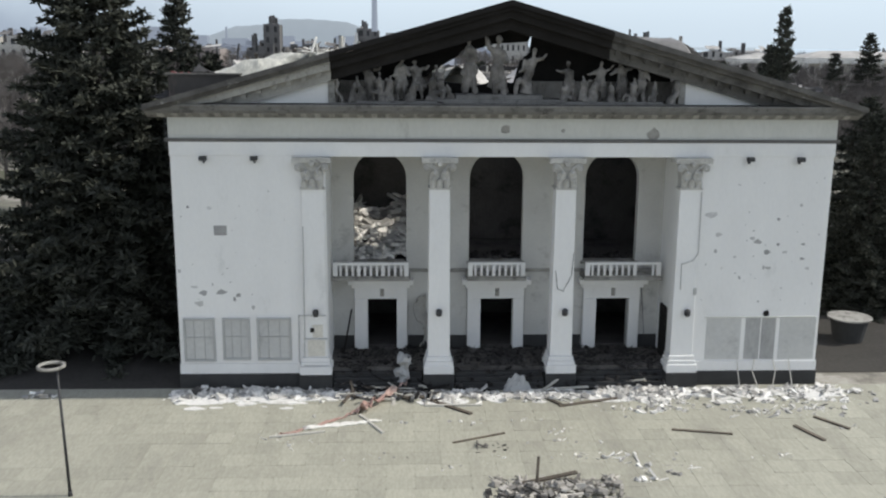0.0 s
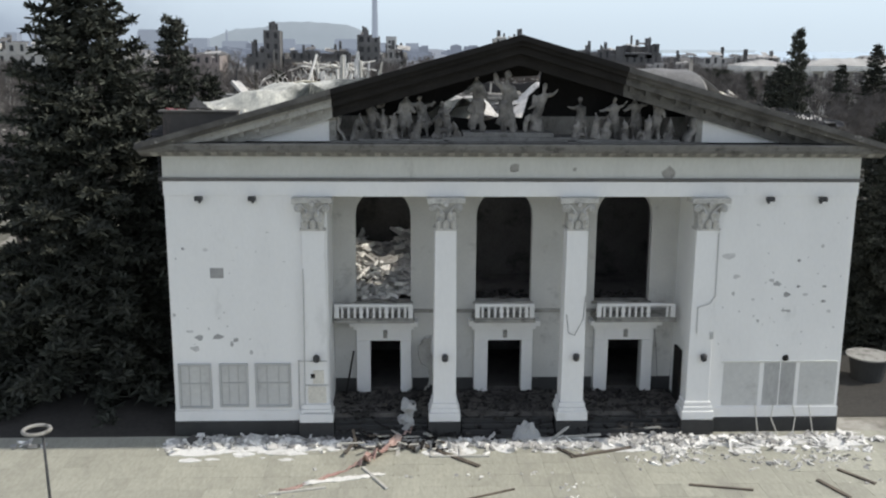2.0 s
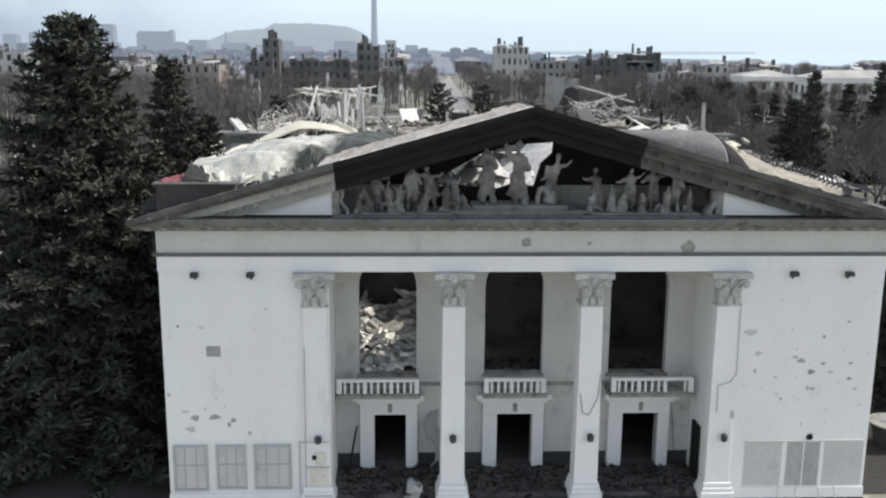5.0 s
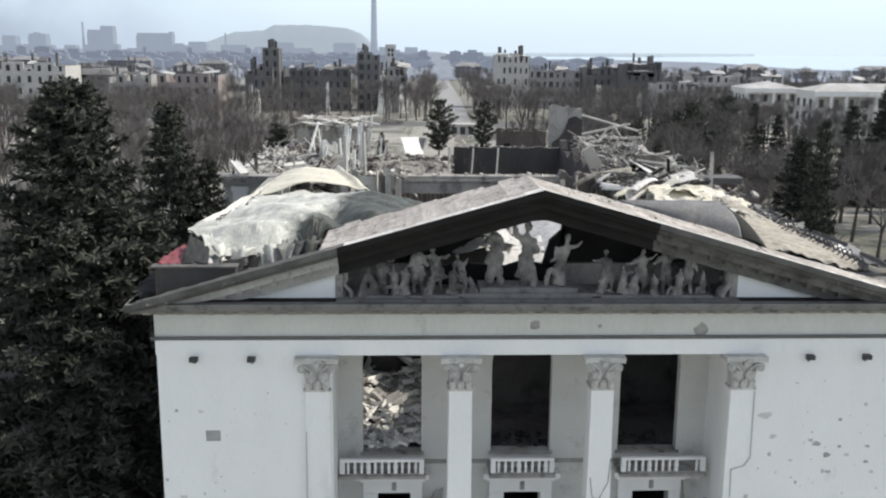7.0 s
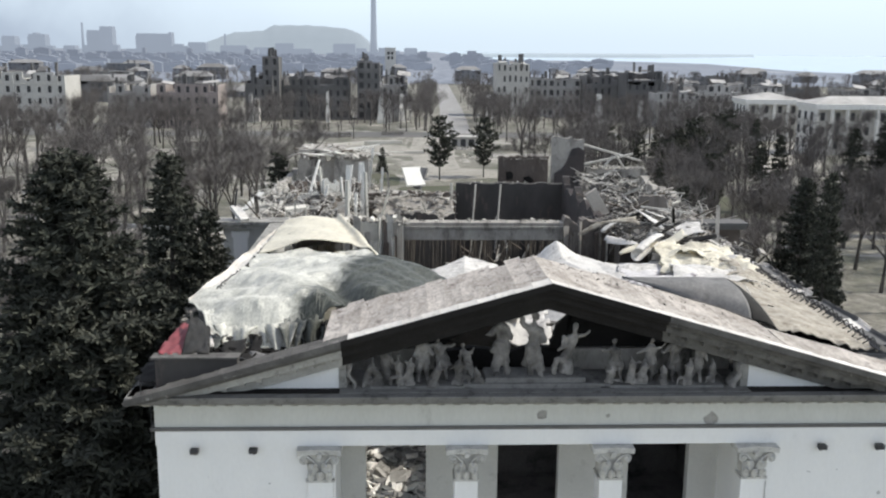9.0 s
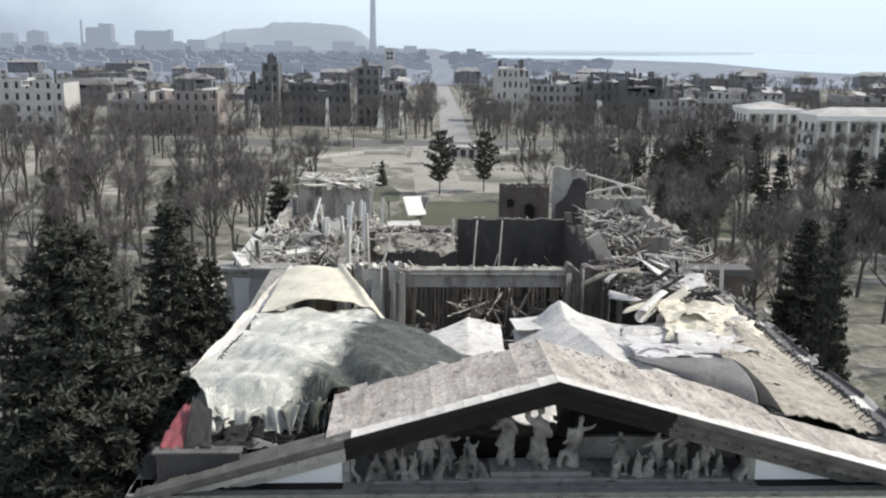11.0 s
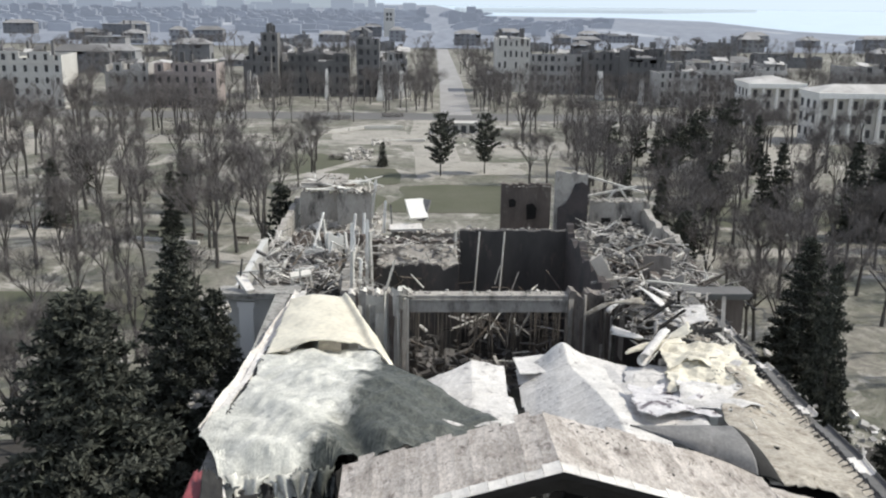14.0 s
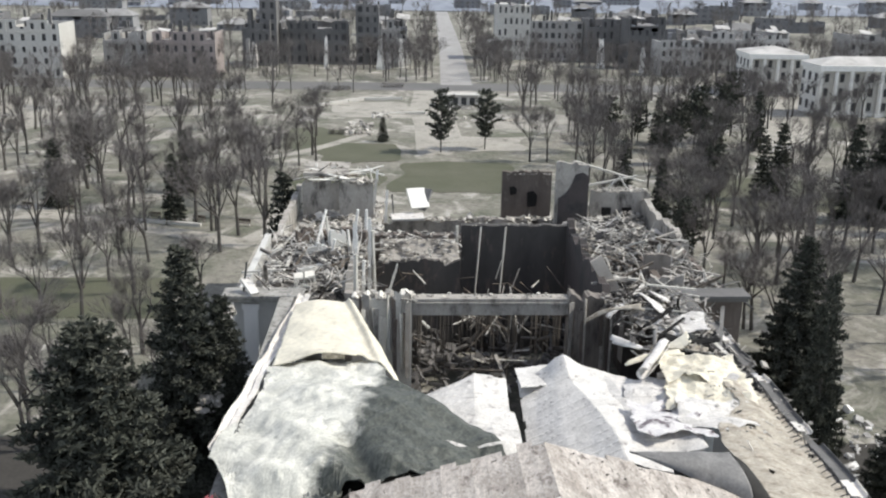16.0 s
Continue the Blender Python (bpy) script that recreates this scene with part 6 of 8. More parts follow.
    part("soot_wall", Mesh().prism([(10.2, 1), (13.25, 1), (13.25, 14.6), (12.6, 15.0), (11.9, 14.8), (11.4, 13.4), (10.9, 12.7), (10.2, 12.3)], 63.3, 63.45), M_BRICK, t, "darker right and lower face of the tall wall")
    for x in (15.2, 17.4):
        part("window_opening", Mesh().box(x, x + 1.0, 65.4, 65.48, 9.2, 10.8), M_CHAR, t, "burnt empty window")
    for x0, x1 in ((-16.8, -8), (11, 20)):
        part("rear_deck", Mesh().box(x0, x1, 51, 71, 9.0, 9.3), M_CONC, t)
    rnd = random.Random(8)
    m = Mesh()
    rubble(m, -16, -9, 34, 50, lambda x, y: 11.2 + 1.2 * abs(nz(x, y, 0, 0.3)) * 2, 1500, 0.08, 0.6, rnd, 0.4, long=0.6)
    rubble(m, 10, 18, 35, 50, lambda x, y: 11.0 + 2.2 * ease(40, 48, y) * ease(18, 12, x) + 1.0 * abs(nz(x, y, 3, 0.3)) * 2, 2000, 0.07, 0.5, rnd, 0.5, long=0.5)
    rubble(m, -16, -8, 52, 70, lambda x, y: 9.5 + 1.5 * abs(nz(x, y, 5, 0.2)), 700, 0.2, 1.1, rnd, long=0.5)
    rubble(m, 11, 19, 52, 70, lambda x, y: 9.5 + 1.5 * abs(nz(x, y, 5, 0.2)), 700, 0.2, 1.1, rnd, long=0.5)
    rubble(m, -8, 10, 52, 71, lambda x, y: 3.0, 500, 0.3, 1.6, rnd)
    rubble(m, -9.3, -5.2, 31.2, 33.0, lambda x, y: 13.0, 140, 0.15, 0.6, rnd, long=0.4)
    rubble(m, -7.8, -0.4, 46.5, 51, lambda x, y: 10.9 + 1.3 * ease(46.5, 50, y), 240, 0.08, 0.5, rnd, 0.5, 0.4)
    rubble(m, -16.5, 20, 71.6, 73.0, lambda x, y: 7.6, 260, 0.2, 0.9, rnd, 0.5, 0.4)
    rubble(m, 5.4, 11, 72.9, 73.6, lambda x, y: 12.6, 60, 0.12, 0.5, rnd, 0.5, 0.5)
    rubble(m, 0, 9.4, 49.8, 51, lambda x, y: 13.1, 35, 0.1, 0.4, rnd)
    rubble(m, 14, 20, 65.5, 67, lambda x, y: 12.5, 120, 0.15, 0.7, rnd, 0.5, 0.5)
    rubble(m, -12.3, -8.8, 63.8, 65, lambda x, y: 13.7, 110, 0.15, 0.8, rnd, 0.5, 0.5)
    rubble(m, -19.0, -17.6, 24, 33, lambda x, y: 8 + 4 * ease(24, 33, y), 160, 0.2, 0.8, rnd, 0.5, 0.3)
    rubble(m, -5.2, 5.9, 31.5, 32.5, lambda x, y: 13.0, 70, 0.1, 0.35, rnd)
    tagged(part("wing_rubble", m, M_RUBBLE), "pale rubble and broken beams over the side wings", "rubble", kind="stuff")
    m = Mesh()
    rubble(m, -9, 9, 33, 49.5, lambda x, y: 4.5 + 2.5 * nz(x, y, 0, 0.15), 900, 0.2, 1.2, rnd, 0.4, long=0.75)
    rubble(m, -13, 13, 18, 31, lambda x, y: 2.5 + 1.5 * nz(x, y, 0, 0.15), 600, 0.3, 1.4, rnd, long=0.45)
    rubble(m, -16, -9.5, 34, 50, lambda x, y: 11.4 + 1.2 * abs(nz(x, y, 0, 0.3)) * 2, 900, 0.2, 1.2, rnd, 0.5, long=0.6)
    rubble(m, 10, 18, 35, 50, lambda x, y: 11.1 + 2.2 * ease(40, 48, y) * ease(18, 12, x) + 1.0 * abs(nz(x, y, 3, 0.3)) * 2, 800, 0.15, 0.9, rnd, 0.5, long=0.5)
    tagged(part("stage_rubble", m, M_RUBBLE_DARK), "burnt beams and rubble filling the stage", "rubble", kind="stuff")
    # beams and posts that stand out of the wreckage
    for a, b, r, mt, lab in (((-1.0, 49.4, 5.5), (-1.0, 49.6, 13.2), 0.16, M_PALEWOOD, "pale upright post against the stage wall"),
                             ((0.6, 49.3, 6), (1.1, 49.6, 13.1), 0.10, M_PALEWOOD, "pale leaning batten on the stage"),
                             ((2.9, 49.3, 7), (3.3, 49.6, 13.1), 0.10, M_PALEWOOD, "pale leaning batten on the stage"),
                             ((-9.3, 33.4, 6), (-9.2, 33.6, 15.6), 0.2, M_PALEWOOD, "bent pale pipe rising from the wreckage"),
                             ((-8.0, 41, 8), (-8.2, 41, 15.2), 0.17, M_PALEWOOD, "bent pale pipe rising from the wreckage"),
                             ((-13.5, 44, 11), (-12.2, 46, 15.6), 0.13, M_BONE, "fallen pale rafter"), ((-11.6, 44, 11), (-12.2, 46, 15.0), 0.13, M_PALEWOOD, "fallen pale rafter"),
                             ((-14, 38, 12), (-10, 40, 13.2), 0.16, M_WOOD, "dark fallen beam"), ((-17.2, 33.6, 12.8), (-16.9, 33.6, 15.0), 0.08, M_STEEL, "bent steel post on the cornice"),
                             ((13, 67, 12.6), (19, 66.4, 14.0), 0.15, M_PALEWOOD, "fallen pale rafter"), ((15.8, 66, 12.6), (16.8, 66, 13.8), 0.12, M_PALEWOOD, "fallen pale rafter"),
                             ((17.0, 66, 14.0), (18.0, 66, 12.6), 0.12, M_PALEWOOD, "fallen pale rafter"), ((12.5, 68, 15.2), (20, 67, 13.2), 0.14, M_PALEWOOD, "fallen pale rafter"),
                             ((17, 50, 12), (21, 36, 10.5), 0.08, M_STEEL, "hanging cable"), ((3.5, 40, 7), (4.5, 38, 10.2), 0.12, M_PALEWOOD, "leaning pale plank")):
        ob = part("fallen_beam", Mesh().rod(a, b, r, r * 0.85, 5), mt)
        tagged(ob, lab, "beam", "fallen beams")
    for a, b, w, mt, lab in (((-9.75, 42, 8.5), (-9.6, 42, 15.6), 0.30, M_BONE, "pale upright remnant of a wall pier"), ((-8.5, 42, 9.5), (-8.45, 42, 15.9), 0.17, M_BONE, "pale thin upright remnant of a pier"),
                              ((-8.9, 65.8, 10.5), (-8.4, 65.8, 14.6), 0.22, M_BONE, "pale leaning strip of wall"), ((-7.6, 65, 9.2), (-7.4, 65, 12.6), 0.16, M_BONE, "pale leaning strip of wall"),
                              ((-6.7, 65, 9.2), (-6.9, 65, 12.2), 0.13, M_CONC, "grey leaning strip of wall"), ((-6.9, 33.2, 12.6), (-6.2, 32.6, 15.2), 0.10, M_OLDPLASTER, "pale splinter on the pier")):
        a, b = Vector(a), Vector(b)
        d = b - a

        def pillar(u, v, a=a, d=d, w=w):
            k = 6.2832 * u
            g = w * (0.75 + 0.7 * abs(nz(v * 6, w * 9, 2.0)) - 0.35 * v)
            c, q = math.cos(k), math.sin(k)
            f = 1 / max(abs(c), abs(q))
            p = a + d * v
            return (p.x + g * f * c + w * 0.3 * nz(v * 7, 4.0), p.y + 0.8 * w * f * q, p.z + 0.1 * nz(k, v * 9))
        m = Mesh().grid(pillar, 8, 16)
        tagged(part("wall_remnant", m, mt), lab, "masonry", "wall remnants")
    box = part("broken_chest", Mesh().box(-0.75, 0.75, -0.5, 0.5, 0, 0.16).box(-0.75, -0.6, -0.5, 0.5, 0.16, 1.0).box(0.6, 0.75, -0.5, 0.5, 0.16, 1.0).box(-0.75, 0.75, -0.5, 0.5, 1.0, 1.16), M_OLDPLASTER)
    box.matrix_basis = pose(-13.0, 36.0, 12.15, 4, -6, 12)
    tagged(box, "pale open masonry box standing in the wreckage", "masonry")
    wire = Mesh()
    ts = random.Random(41)
    for k in range(900):
        left = k < 420
        p = Vector((ts.uniform(-16.5, -8.6), ts.uniform(33.5, 50), 0)) if left else Vector((ts.uniform(10.5, 18.5), ts.uniform(33, 49), 0))
        p.z = (12.2 if left else 11.2 + 2.2 * ease(40, 48, p.y) * ease(18, 12, p.x)) + ts.uniform(-0.2, 0.9)
        d = Vector((ts.gauss(0, 1), ts.gauss(0, 0.7), ts.gauss(0.1, 0.6))).normalized() * ts.uniform(0.5, 2.2)
        mid = p + d * 0.5 + Vector((ts.gauss(0, 0.15), ts.gauss(0, 0.15), ts.gauss(0.1, 0.15)))
        r = ts.uniform(0.02, 0.05)
        wire.rod(p, mid, r, r, 3, False).rod(mid, p + d, r, r * 0.7, 3, False)
    tagged(part("lath_tangle", wire, M_LATH), "tangle of pale bent laths and wires over the ruined wings", "laths", kind="stuff")
    rb = random.Random(77)
    for k in range(110):
        x, y = (rb.uniform(-16.5, -9), rb.uniform(33, 50)) if k < 45 else (rb.uniform(9.5, 18), rb.uniform(33, 50)) if k < 80 else (rb.uniform(-8, 8), rb.uniform(33, 47)) if k < 100 else (rb.uniform(10, 14), rb.uniform(20, 33))
        z = 12.2 if k < 80 else 6.0 if k < 100 else 13.3
        d = Vector((rb.gauss(0, 1), rb.gauss(0, 1), rb.gauss(0.25, 0.45))).normalized() * rb.uniform(1.2, 4.5)
        p = Vector((x, y, z + rb.uniform(0, 0.8)))
        mt = rb.choice((M_PALEWOOD, M_WOOD, M_CHAR, M_PALEWOOD, M_CONC))
        q = d.to_track_quat("X", "Z").to_matrix().to_4x4()
        w = rb.uniform(0.05, 0.14)
        ob = part("fallen_beam", Mesh().box(-d.length / 2, d.length / 2, -w, w, -w * 0.6, w * 0.6, Matrix.Translation(p) @ q), mt)
        tagged(ob, "pale splintered beam lying in the wreckage" if mt is M_PALEWOOD else "dark burnt beam lying in the wreckage", "beam", "fallen beams")
    for k in range(46):
        p = Vector((rb.uniform(-1, 8.6), rb.uniform(36, 48.5), rb.uniform(7.5, 10.6)))
        if k > 36:
            p = Vector((rb.uniform(-8.6, -3), rb.uniform(44, 49), rb.uniform(9.5, 11.6)))
        d = Vector((rb.gauss(0, 1), rb.gauss(0, 0.6), rb.gauss(0.1, 0.7))).normalized() * rb.uniform(1.0, 3.6)
        mt = rb.choice((M_PALEWOOD, M_WOOD, M_CONC, M_BROWNWALL))
        ob = part("fallen_beam", Mesh().rod(p - d / 2 - Vector((0, 0, 0.8)), p + d / 2, rb.uniform(0.05, 0.12), 0.05, 4), mt)
        tagged(ob, "splintered beam sticking out of the stage wreckage", "beam", "fallen beams")
    board = part("fallen_board", Mesh().box(-0.48, 0.48, -0.08, 0.08, -2.3, 2.2, pose(9.7, 36.6, 12.7, 10, -33, 6)), M_CORKBOARD, bevel=0.02)
    tagged(board, "long beige board leaning on the wreckage beside the stage", "board")
    for k in range(34):  # rafters and laths thrown over the left rear block
        p = Vector((rb.uniform(-16, -8.8), rb.uniform(63.6, 69), 14.05 + rb.uniform(-0.2, 0.5)))
        d = Vector((rb.gauss(0, 1), rb.gauss(0, 0.5), rb.gauss(0.1, 0.22))).normalized() * rb.uniform(1.0, 3.4)
        ob = part("fallen_beam", Mesh().rod(p - d / 2, p + d / 2, rb.uniform(0.06, 0.13), 0.06, 4), rb.choice((M_PALEWOOD, M_BONE, M_CONC, M_WOOD)))
        tagged(ob, "pale splintered rafter lying on the rear block", "beam", "fallen beams")
    for x, y, z1, lean in ((-9.2, 47.5, 15.2, 0.3), (-9.8, 44.0, 14.4, -0.5), (-10.6, 49.0, 14.8, 0.9), (-11.8, 46.0, 14.2, -0.9), (-10.0, 40.5, 14.0, 0.6), (-12.6, 43.0, 13.9, 1.3), (-8.9, 36.2, 14.3, 0.2)):
        ob = part("standing_post", Mesh().rod((x, y, 8.0), (x + lean, y, z1), 0.17, 0.12, 5), M_BONE)
        tagged(ob, "pale stripped post standing in the wreckage", "post", "standing posts")
    for a, w, l, rz, rx, mt, lab in (((-4.2, 66.2, 11.5), 2.0, 2.5, 18, 42, M_BONE, "bright white roof panel leaning on a ruin"), ((-5.3, 64.6, 9.9), 3.4, 1.4, 7, 12, M_SHEET, "bright white fallen panel"), ((-3.4, 66.4, 11.3), 0.9, 2.4, -38, 58, M_GREY_SHEET, "grey bent end of a roof panel"),
                                     ((-16.7, 33.2, 13.3), 0.7, 1.6, 40, 30, M_SHEET, "pale scrap of sheet on the cornice")):
        ob = part("roof_sheet", Mesh().box(-w / 2, w / 2, -l / 2, l / 2, -0.12, 0.12, pose(*a, rx, 0, rz)), mt, bevel=0.02)
        tagged(ob, lab, "sheet")


rear()


# ---- trees ----
def conifer_mesh(h, r, seed, droop=0.25, whorls=34, arms=8, tuft=7, every=0.34, fat=1.0, power=0.74, foot=0.04, rounded=False):
    """A spruce: whorls of drooping branches, each set with side shoots that bristle with needles."""
    rnd = random.Random(seed)
    trunk, crown, limbs = Mesh(), Mesh(), Mesh()
    trunk.rod((0, 0, 0), (0, 0, h * 0.6), 0.014 * h, 0.009 * h, 8).rod((0, 0, h * 0.6), (0, 0, h * 0.985), 0.009 * h, 0.015, 6)

    def bristle(a, d, ln):
        """Needle tufts along a shoot."""
        for k in range(tuft):
            p = a + d * (ln * (k + 0.6) / tuft)
            e = (d * rnd.uniform(0.25, 1.0) + Vector((rnd.gauss(0, 0.75), rnd.gauss(0, 0.75), rnd.gauss(0.15, 0.55)))).normalized()
            n = e.cross(Vector((rnd.gauss(0, 1), rnd.gauss(0, 1), rnd.gauss(0, 1)))).normalized()
            s = rnd.uniform(0.24, 0.44) * (0.6 + 0.5 * min(1.0, ln)) * fat
            crown.add([p - n * 0.045 * fat, p + n * 0.045 * fat, p + e * s + n * 0.03 * fat, p + e * s - n * 0.03 * fat], [(0, 1, 2, 3)])

    for i in range(whorls):
        q = (i + 0.5) / whorls
        z0 = h * (foot + (0.985 - foot) * q)
        f = 1 - z0 / h
        ln0 = r * f ** power * (1 + 0.14 * nz(i * 0.7, seed)) + 0.14
        if rounded:
            ln0 = r * math.sin(0.45 + 2.45 * q) ** 0.8 * (1 + 0.3 * nz(i * 0.9, seed))
        n = max(4, int(arms * (0.55 + 0.5 * f)))
        turn = rnd.uniform(0, 6.28)
        for j in range(n):
            w = turn + 6.283 * (j + rnd.uniform(-0.3, 0.3)) / n
            L = ln0 * (rnd.uniform(0.35, 1.25) if rounded else rnd.uniform(0.72, 1.12))
            z = z0 + rnd.uniform(-0.4, 0.4) * h * 0.945 / whorls
            out, side = Vector((math.cos(w), math.sin(w), 0)), Vector((-math.sin(w), math.cos(w), 0))
            up = 0.5 if rounded else 0.75 * (1 - f) ** 3 - 0.03

            def at(t, L=L, z=z, out=out, up=up):
                return Vector((0, 0, z)) + out * (L * t) + Vector((0, 0, L * (up * t - droop * t * t * 1.5 + droop * 0.95 * t ** 4)))
            steps = max(2, int(L / every))
            pts = [at(k / steps) for k in range(steps + 1)]
            for a, b in zip(pts[::2], pts[2::2]):
                limbs.rod(a, b, 0.012 + 0.010 * L * 0.5, 0.012, 3, False)
            for k in range(1, steps + 1):
                t = k / steps
                if t < 0.28 and L > 1.6:
                    continue
                d = (pts[k] - pts[k - 1]).normalized()
                bristle(pts[k - 1], d, L / steps)
                for s in (-1, 1):
                    g = (d * rnd.uniform(0.5, 1.0) + side * s * rnd.uniform(0.6, 1.0) + Vector((0, 0, rnd.uniform(-0.45, 0.12)))).normalized()
                    bristle(pts[k], g, (0.22 + 0.26 * L * (1.05 - t)) * rnd.uniform(0.6, 1.1))
    return trunk.data("trunk", M_BARK), crown.data("crown", M_NEEDLE), limbs.data("branchwork", M_BARK)


CONIFERS = [conifer_mesh(17, 5.3, 1, 0.20, 42, 11, 11, 0.30, 1.1), conifer_mesh(17, 4.7, 2, 0.26, 34, 9, 9, 0.34, 1.25, 0.88), conifer_mesh(14, 2.6, 3, 0.22, 20, 8, 6, 0.45, 1.7), conifer_mesh(10, 2.5, 4, 0.1, 12, 7, 6, 0.45, 1.7, foot=0.2, rounded=True)]
HEIGHTS = (17, 17, 14, 10)


def conifer(kind, x, y, h, turn=0.0, label="tall dark green spruce tree with drooping branches", wide=1.0):
    t = tagged(new("conifer"), label, "tree", "conifers")
    for name, me in zip(("trunk", "crown", "branchwork"), CONIFERS[kind]):
        ob = part(name, me, None, t)
        if name != "trunk":
            ob["kind"] = "stuff"
    s = h / HEIGHTS[kind]
    t.matrix_basis = pose(x, y, 0, 0, 0, turn) @ Matrix.Diagonal((s * wide, s * wide, s, 1))


for k, (kind, x, y, h, w) in enumerate(((0, -19.8, 8.6, 20.2, 1.14), (1, -20.0, 27, 18.2, 1.0), (1, -17.9, 28.5, 14.4, 0.95), (1, 20.9, 23.5, 17.6, 0.54), (1, 22.6, 13.0, 11.5, 1.15), (1, 25.5, 20, 12.0, 1.2), (1, -23.0, 14.5, 8.5, 1.05),
                                       (2, -18.6, 69, 13.5, 1.15), (3, 1.6, 147.7, 12, 1.0), (3, 10.3, 151, 11.5, 0.9), (2, -37.4, 98, 9.5, 1.0), (2, -56, 106, 10, 1.1),
                                       (3, 48, 150, 10, 1.0), (3, 53, 156, 11, 1.1), (3, 60, 160, 12, 1.1), (2, 53, 112, 12, 1.0), (3, 27.5, 76, 9, 1.0), (1, 64, 100, 17, 1.0),
                                       (2, -9.6, 158, 5.0, 1.3), (1, 70, 92, 16, 1.0), (3, 42, 138, 9, 1.0), (2, 30, 118, 9, 1.0), (1, 26.5, 40, 15.0, 1.1)) + tuple((2 + k % 2, x, y, hh, 1.0) for k, (x, y, hh) in enumerate(((30.5, 97.6, 9.4), (31.1, 87.5, 8.5), (50.2, 111.3, 10.3), (42.6, 160.5, 8.4), (45.5, 156.9, 9.5), (49.7, 158.9, 8.1), (37.1, 178.9, 8.2), (71.1, 188.4, 11.2), (58.8, 99.6, 14.0), (-57.4, 122.5, 9.3), (-39.4, 115.0, 9.8), (57, 165, 11.0), (64, 152, 11.5), (36, 158, 9.5), (46, 128, 10.5), (40, 104, 10.0), (52, 140, 11.0))))):
    if kind == 3:
        conifer(kind, x, y, h, k * 47.0, "dark green pine tree with an irregular open crown", wide=w)
    else:
        conifer(kind, x, y, h, k * 47.0, wide=w)


def bare_mesh(h, seed, spread=0.55, tips=5, deep=4):
    """A leafless tree: upright limbs that fork into sprays of fine twigs."""
    rnd = random.Random(seed)
    trunk, crown = Mesh(), Mesh()

    def twig(p, d, ln, r):
        n = d.cross(Vector((rnd.gauss(0, 1), rnd.gauss(0, 1), rnd.gauss(0, 1)))).normalized() * r
        crown.add([p - n, p + n, p + d * ln], [(0, 1, 2)])

    def grow(p, d, L, r, level):
        q = p + d * L
        if level < 2:
            trunk.rod(p, q, r, r * 0.62, 6 if level < 1 else 5, False)
        elif level < deep:
            crown.rod(p, q, r, r * 0.55, 3, False)
        else:
            crown.spike(p, q, r)
            for _ in range(tips):
                e = (d + Vector((rnd.gauss(0, 0.5), rnd.gauss(0, 0.5), rnd.gauss(0.15, 0.35)))).normalized()
                twig(p.lerp(q, rnd.uniform(0.1, 1.0)), e, rnd.uniform(0.5, 1.25) * h / 12, 0.011)
            return
        for k in range((4, 3, 4, 4)[level]):
            s = spread * rnd.uniform(0.5, 1.2) * (0.85 if level else 0.75)
            e = (d + Vector((rnd.gauss(0, s), rnd.gauss(0, s), rnd.gauss(0.18, 0.16)))).normalized()
            if e.z < 0.0:
                e.z = 0.12
            start = p + d * L * (1.0 if k == 0 else rnd.uniform(0.6, 1.0))
            grow(start, e, L * rnd.uniform(0.55, 0.85), max(0.014, r * rnd.uniform(0.40, 0.58)), level + 1)
    grow(Vector((0, 0, 0)), Vector((rnd.uniform(-0.06, 0.06), rnd.uniform(-0.06, 0.06), 1)).normalized(), h * 0.30, h * 0.016, 0)
    if tips < 5:
        return trunk, crown
    return trunk.data("trunk", M_BARK), crown.data("crown", M_TWIG)


BARE = [bare_mesh(12, 11, 0.62, 8), bare_mesh(12, 12, 0.5, 8), bare_mesh(12, 13, 0.56, 8), bare_mesh(12, 14, 0.44, 8), bare_mesh(12, 15, 0.66, 8)]


def bare_tree(kind, x, y, h, turn):
    t = tagged(new("bare_tree"), "leafless grey park tree with fine twigs", "tree", "bare park trees")
    for name, me in zip(("trunk", "crown"), BARE[kind]):
        part(name, me, None, t)
    s = h / 12
    t.matrix_basis = pose(x, y, 0, 0, 0, turn) @ Matrix.Diagonal((s * 1.15, s * 1.15, s, 1))


for k, (x, y, h) in enumerate(((-49.8, 97, 12), (-39.4, 78.3, 12.5), (-31.5, 93.5, 12), (-32.5, 126.5, 12), (-29.9, 126.5, 12), (17.6, 139.5, 12.5), (20.8, 139.5, 12), (34.7, 71.4, 12),
                               (46, 82.3, 14), (47.2, 72.5, 13), (29.9, 74.5, 11), (75.5, 204, 11), (-32, 33.7, 13), (-34.5, 36, 11), (-27.5, 24, 12), (-42, 60, 11), (-24, 135, 11), (36, 90, 12), (55, 84, 12), (-38, 44, 12), (-30, 52, 12), (-46, 50, 13), (-27, 64, 11), (-35, 68, 12), (-52, 66, 13), (-25.5, 40, 10), (33, 52, 11), (38, 60, 12), (29, 58, 11), (45, 62, 12), (30, 46, 10), (40, 48, 11))):
    bare_tree(k % 5, x, y, h, k * 77.0)


def side_groves():
    rnd = random.Random(71)
    for k in range(44):
        s = -1 if k < 14 else 1
        x, y = s * rnd.uniform(28, 62), rnd.uniform(34, 96)
        if abs(x) > 24 + 0.5 * (y + 36):
            continue
        bare_tree(rnd.randrange(5), x, y, rnd.uniform(9, 14), rnd.uniform(0, 360))


side_groves()


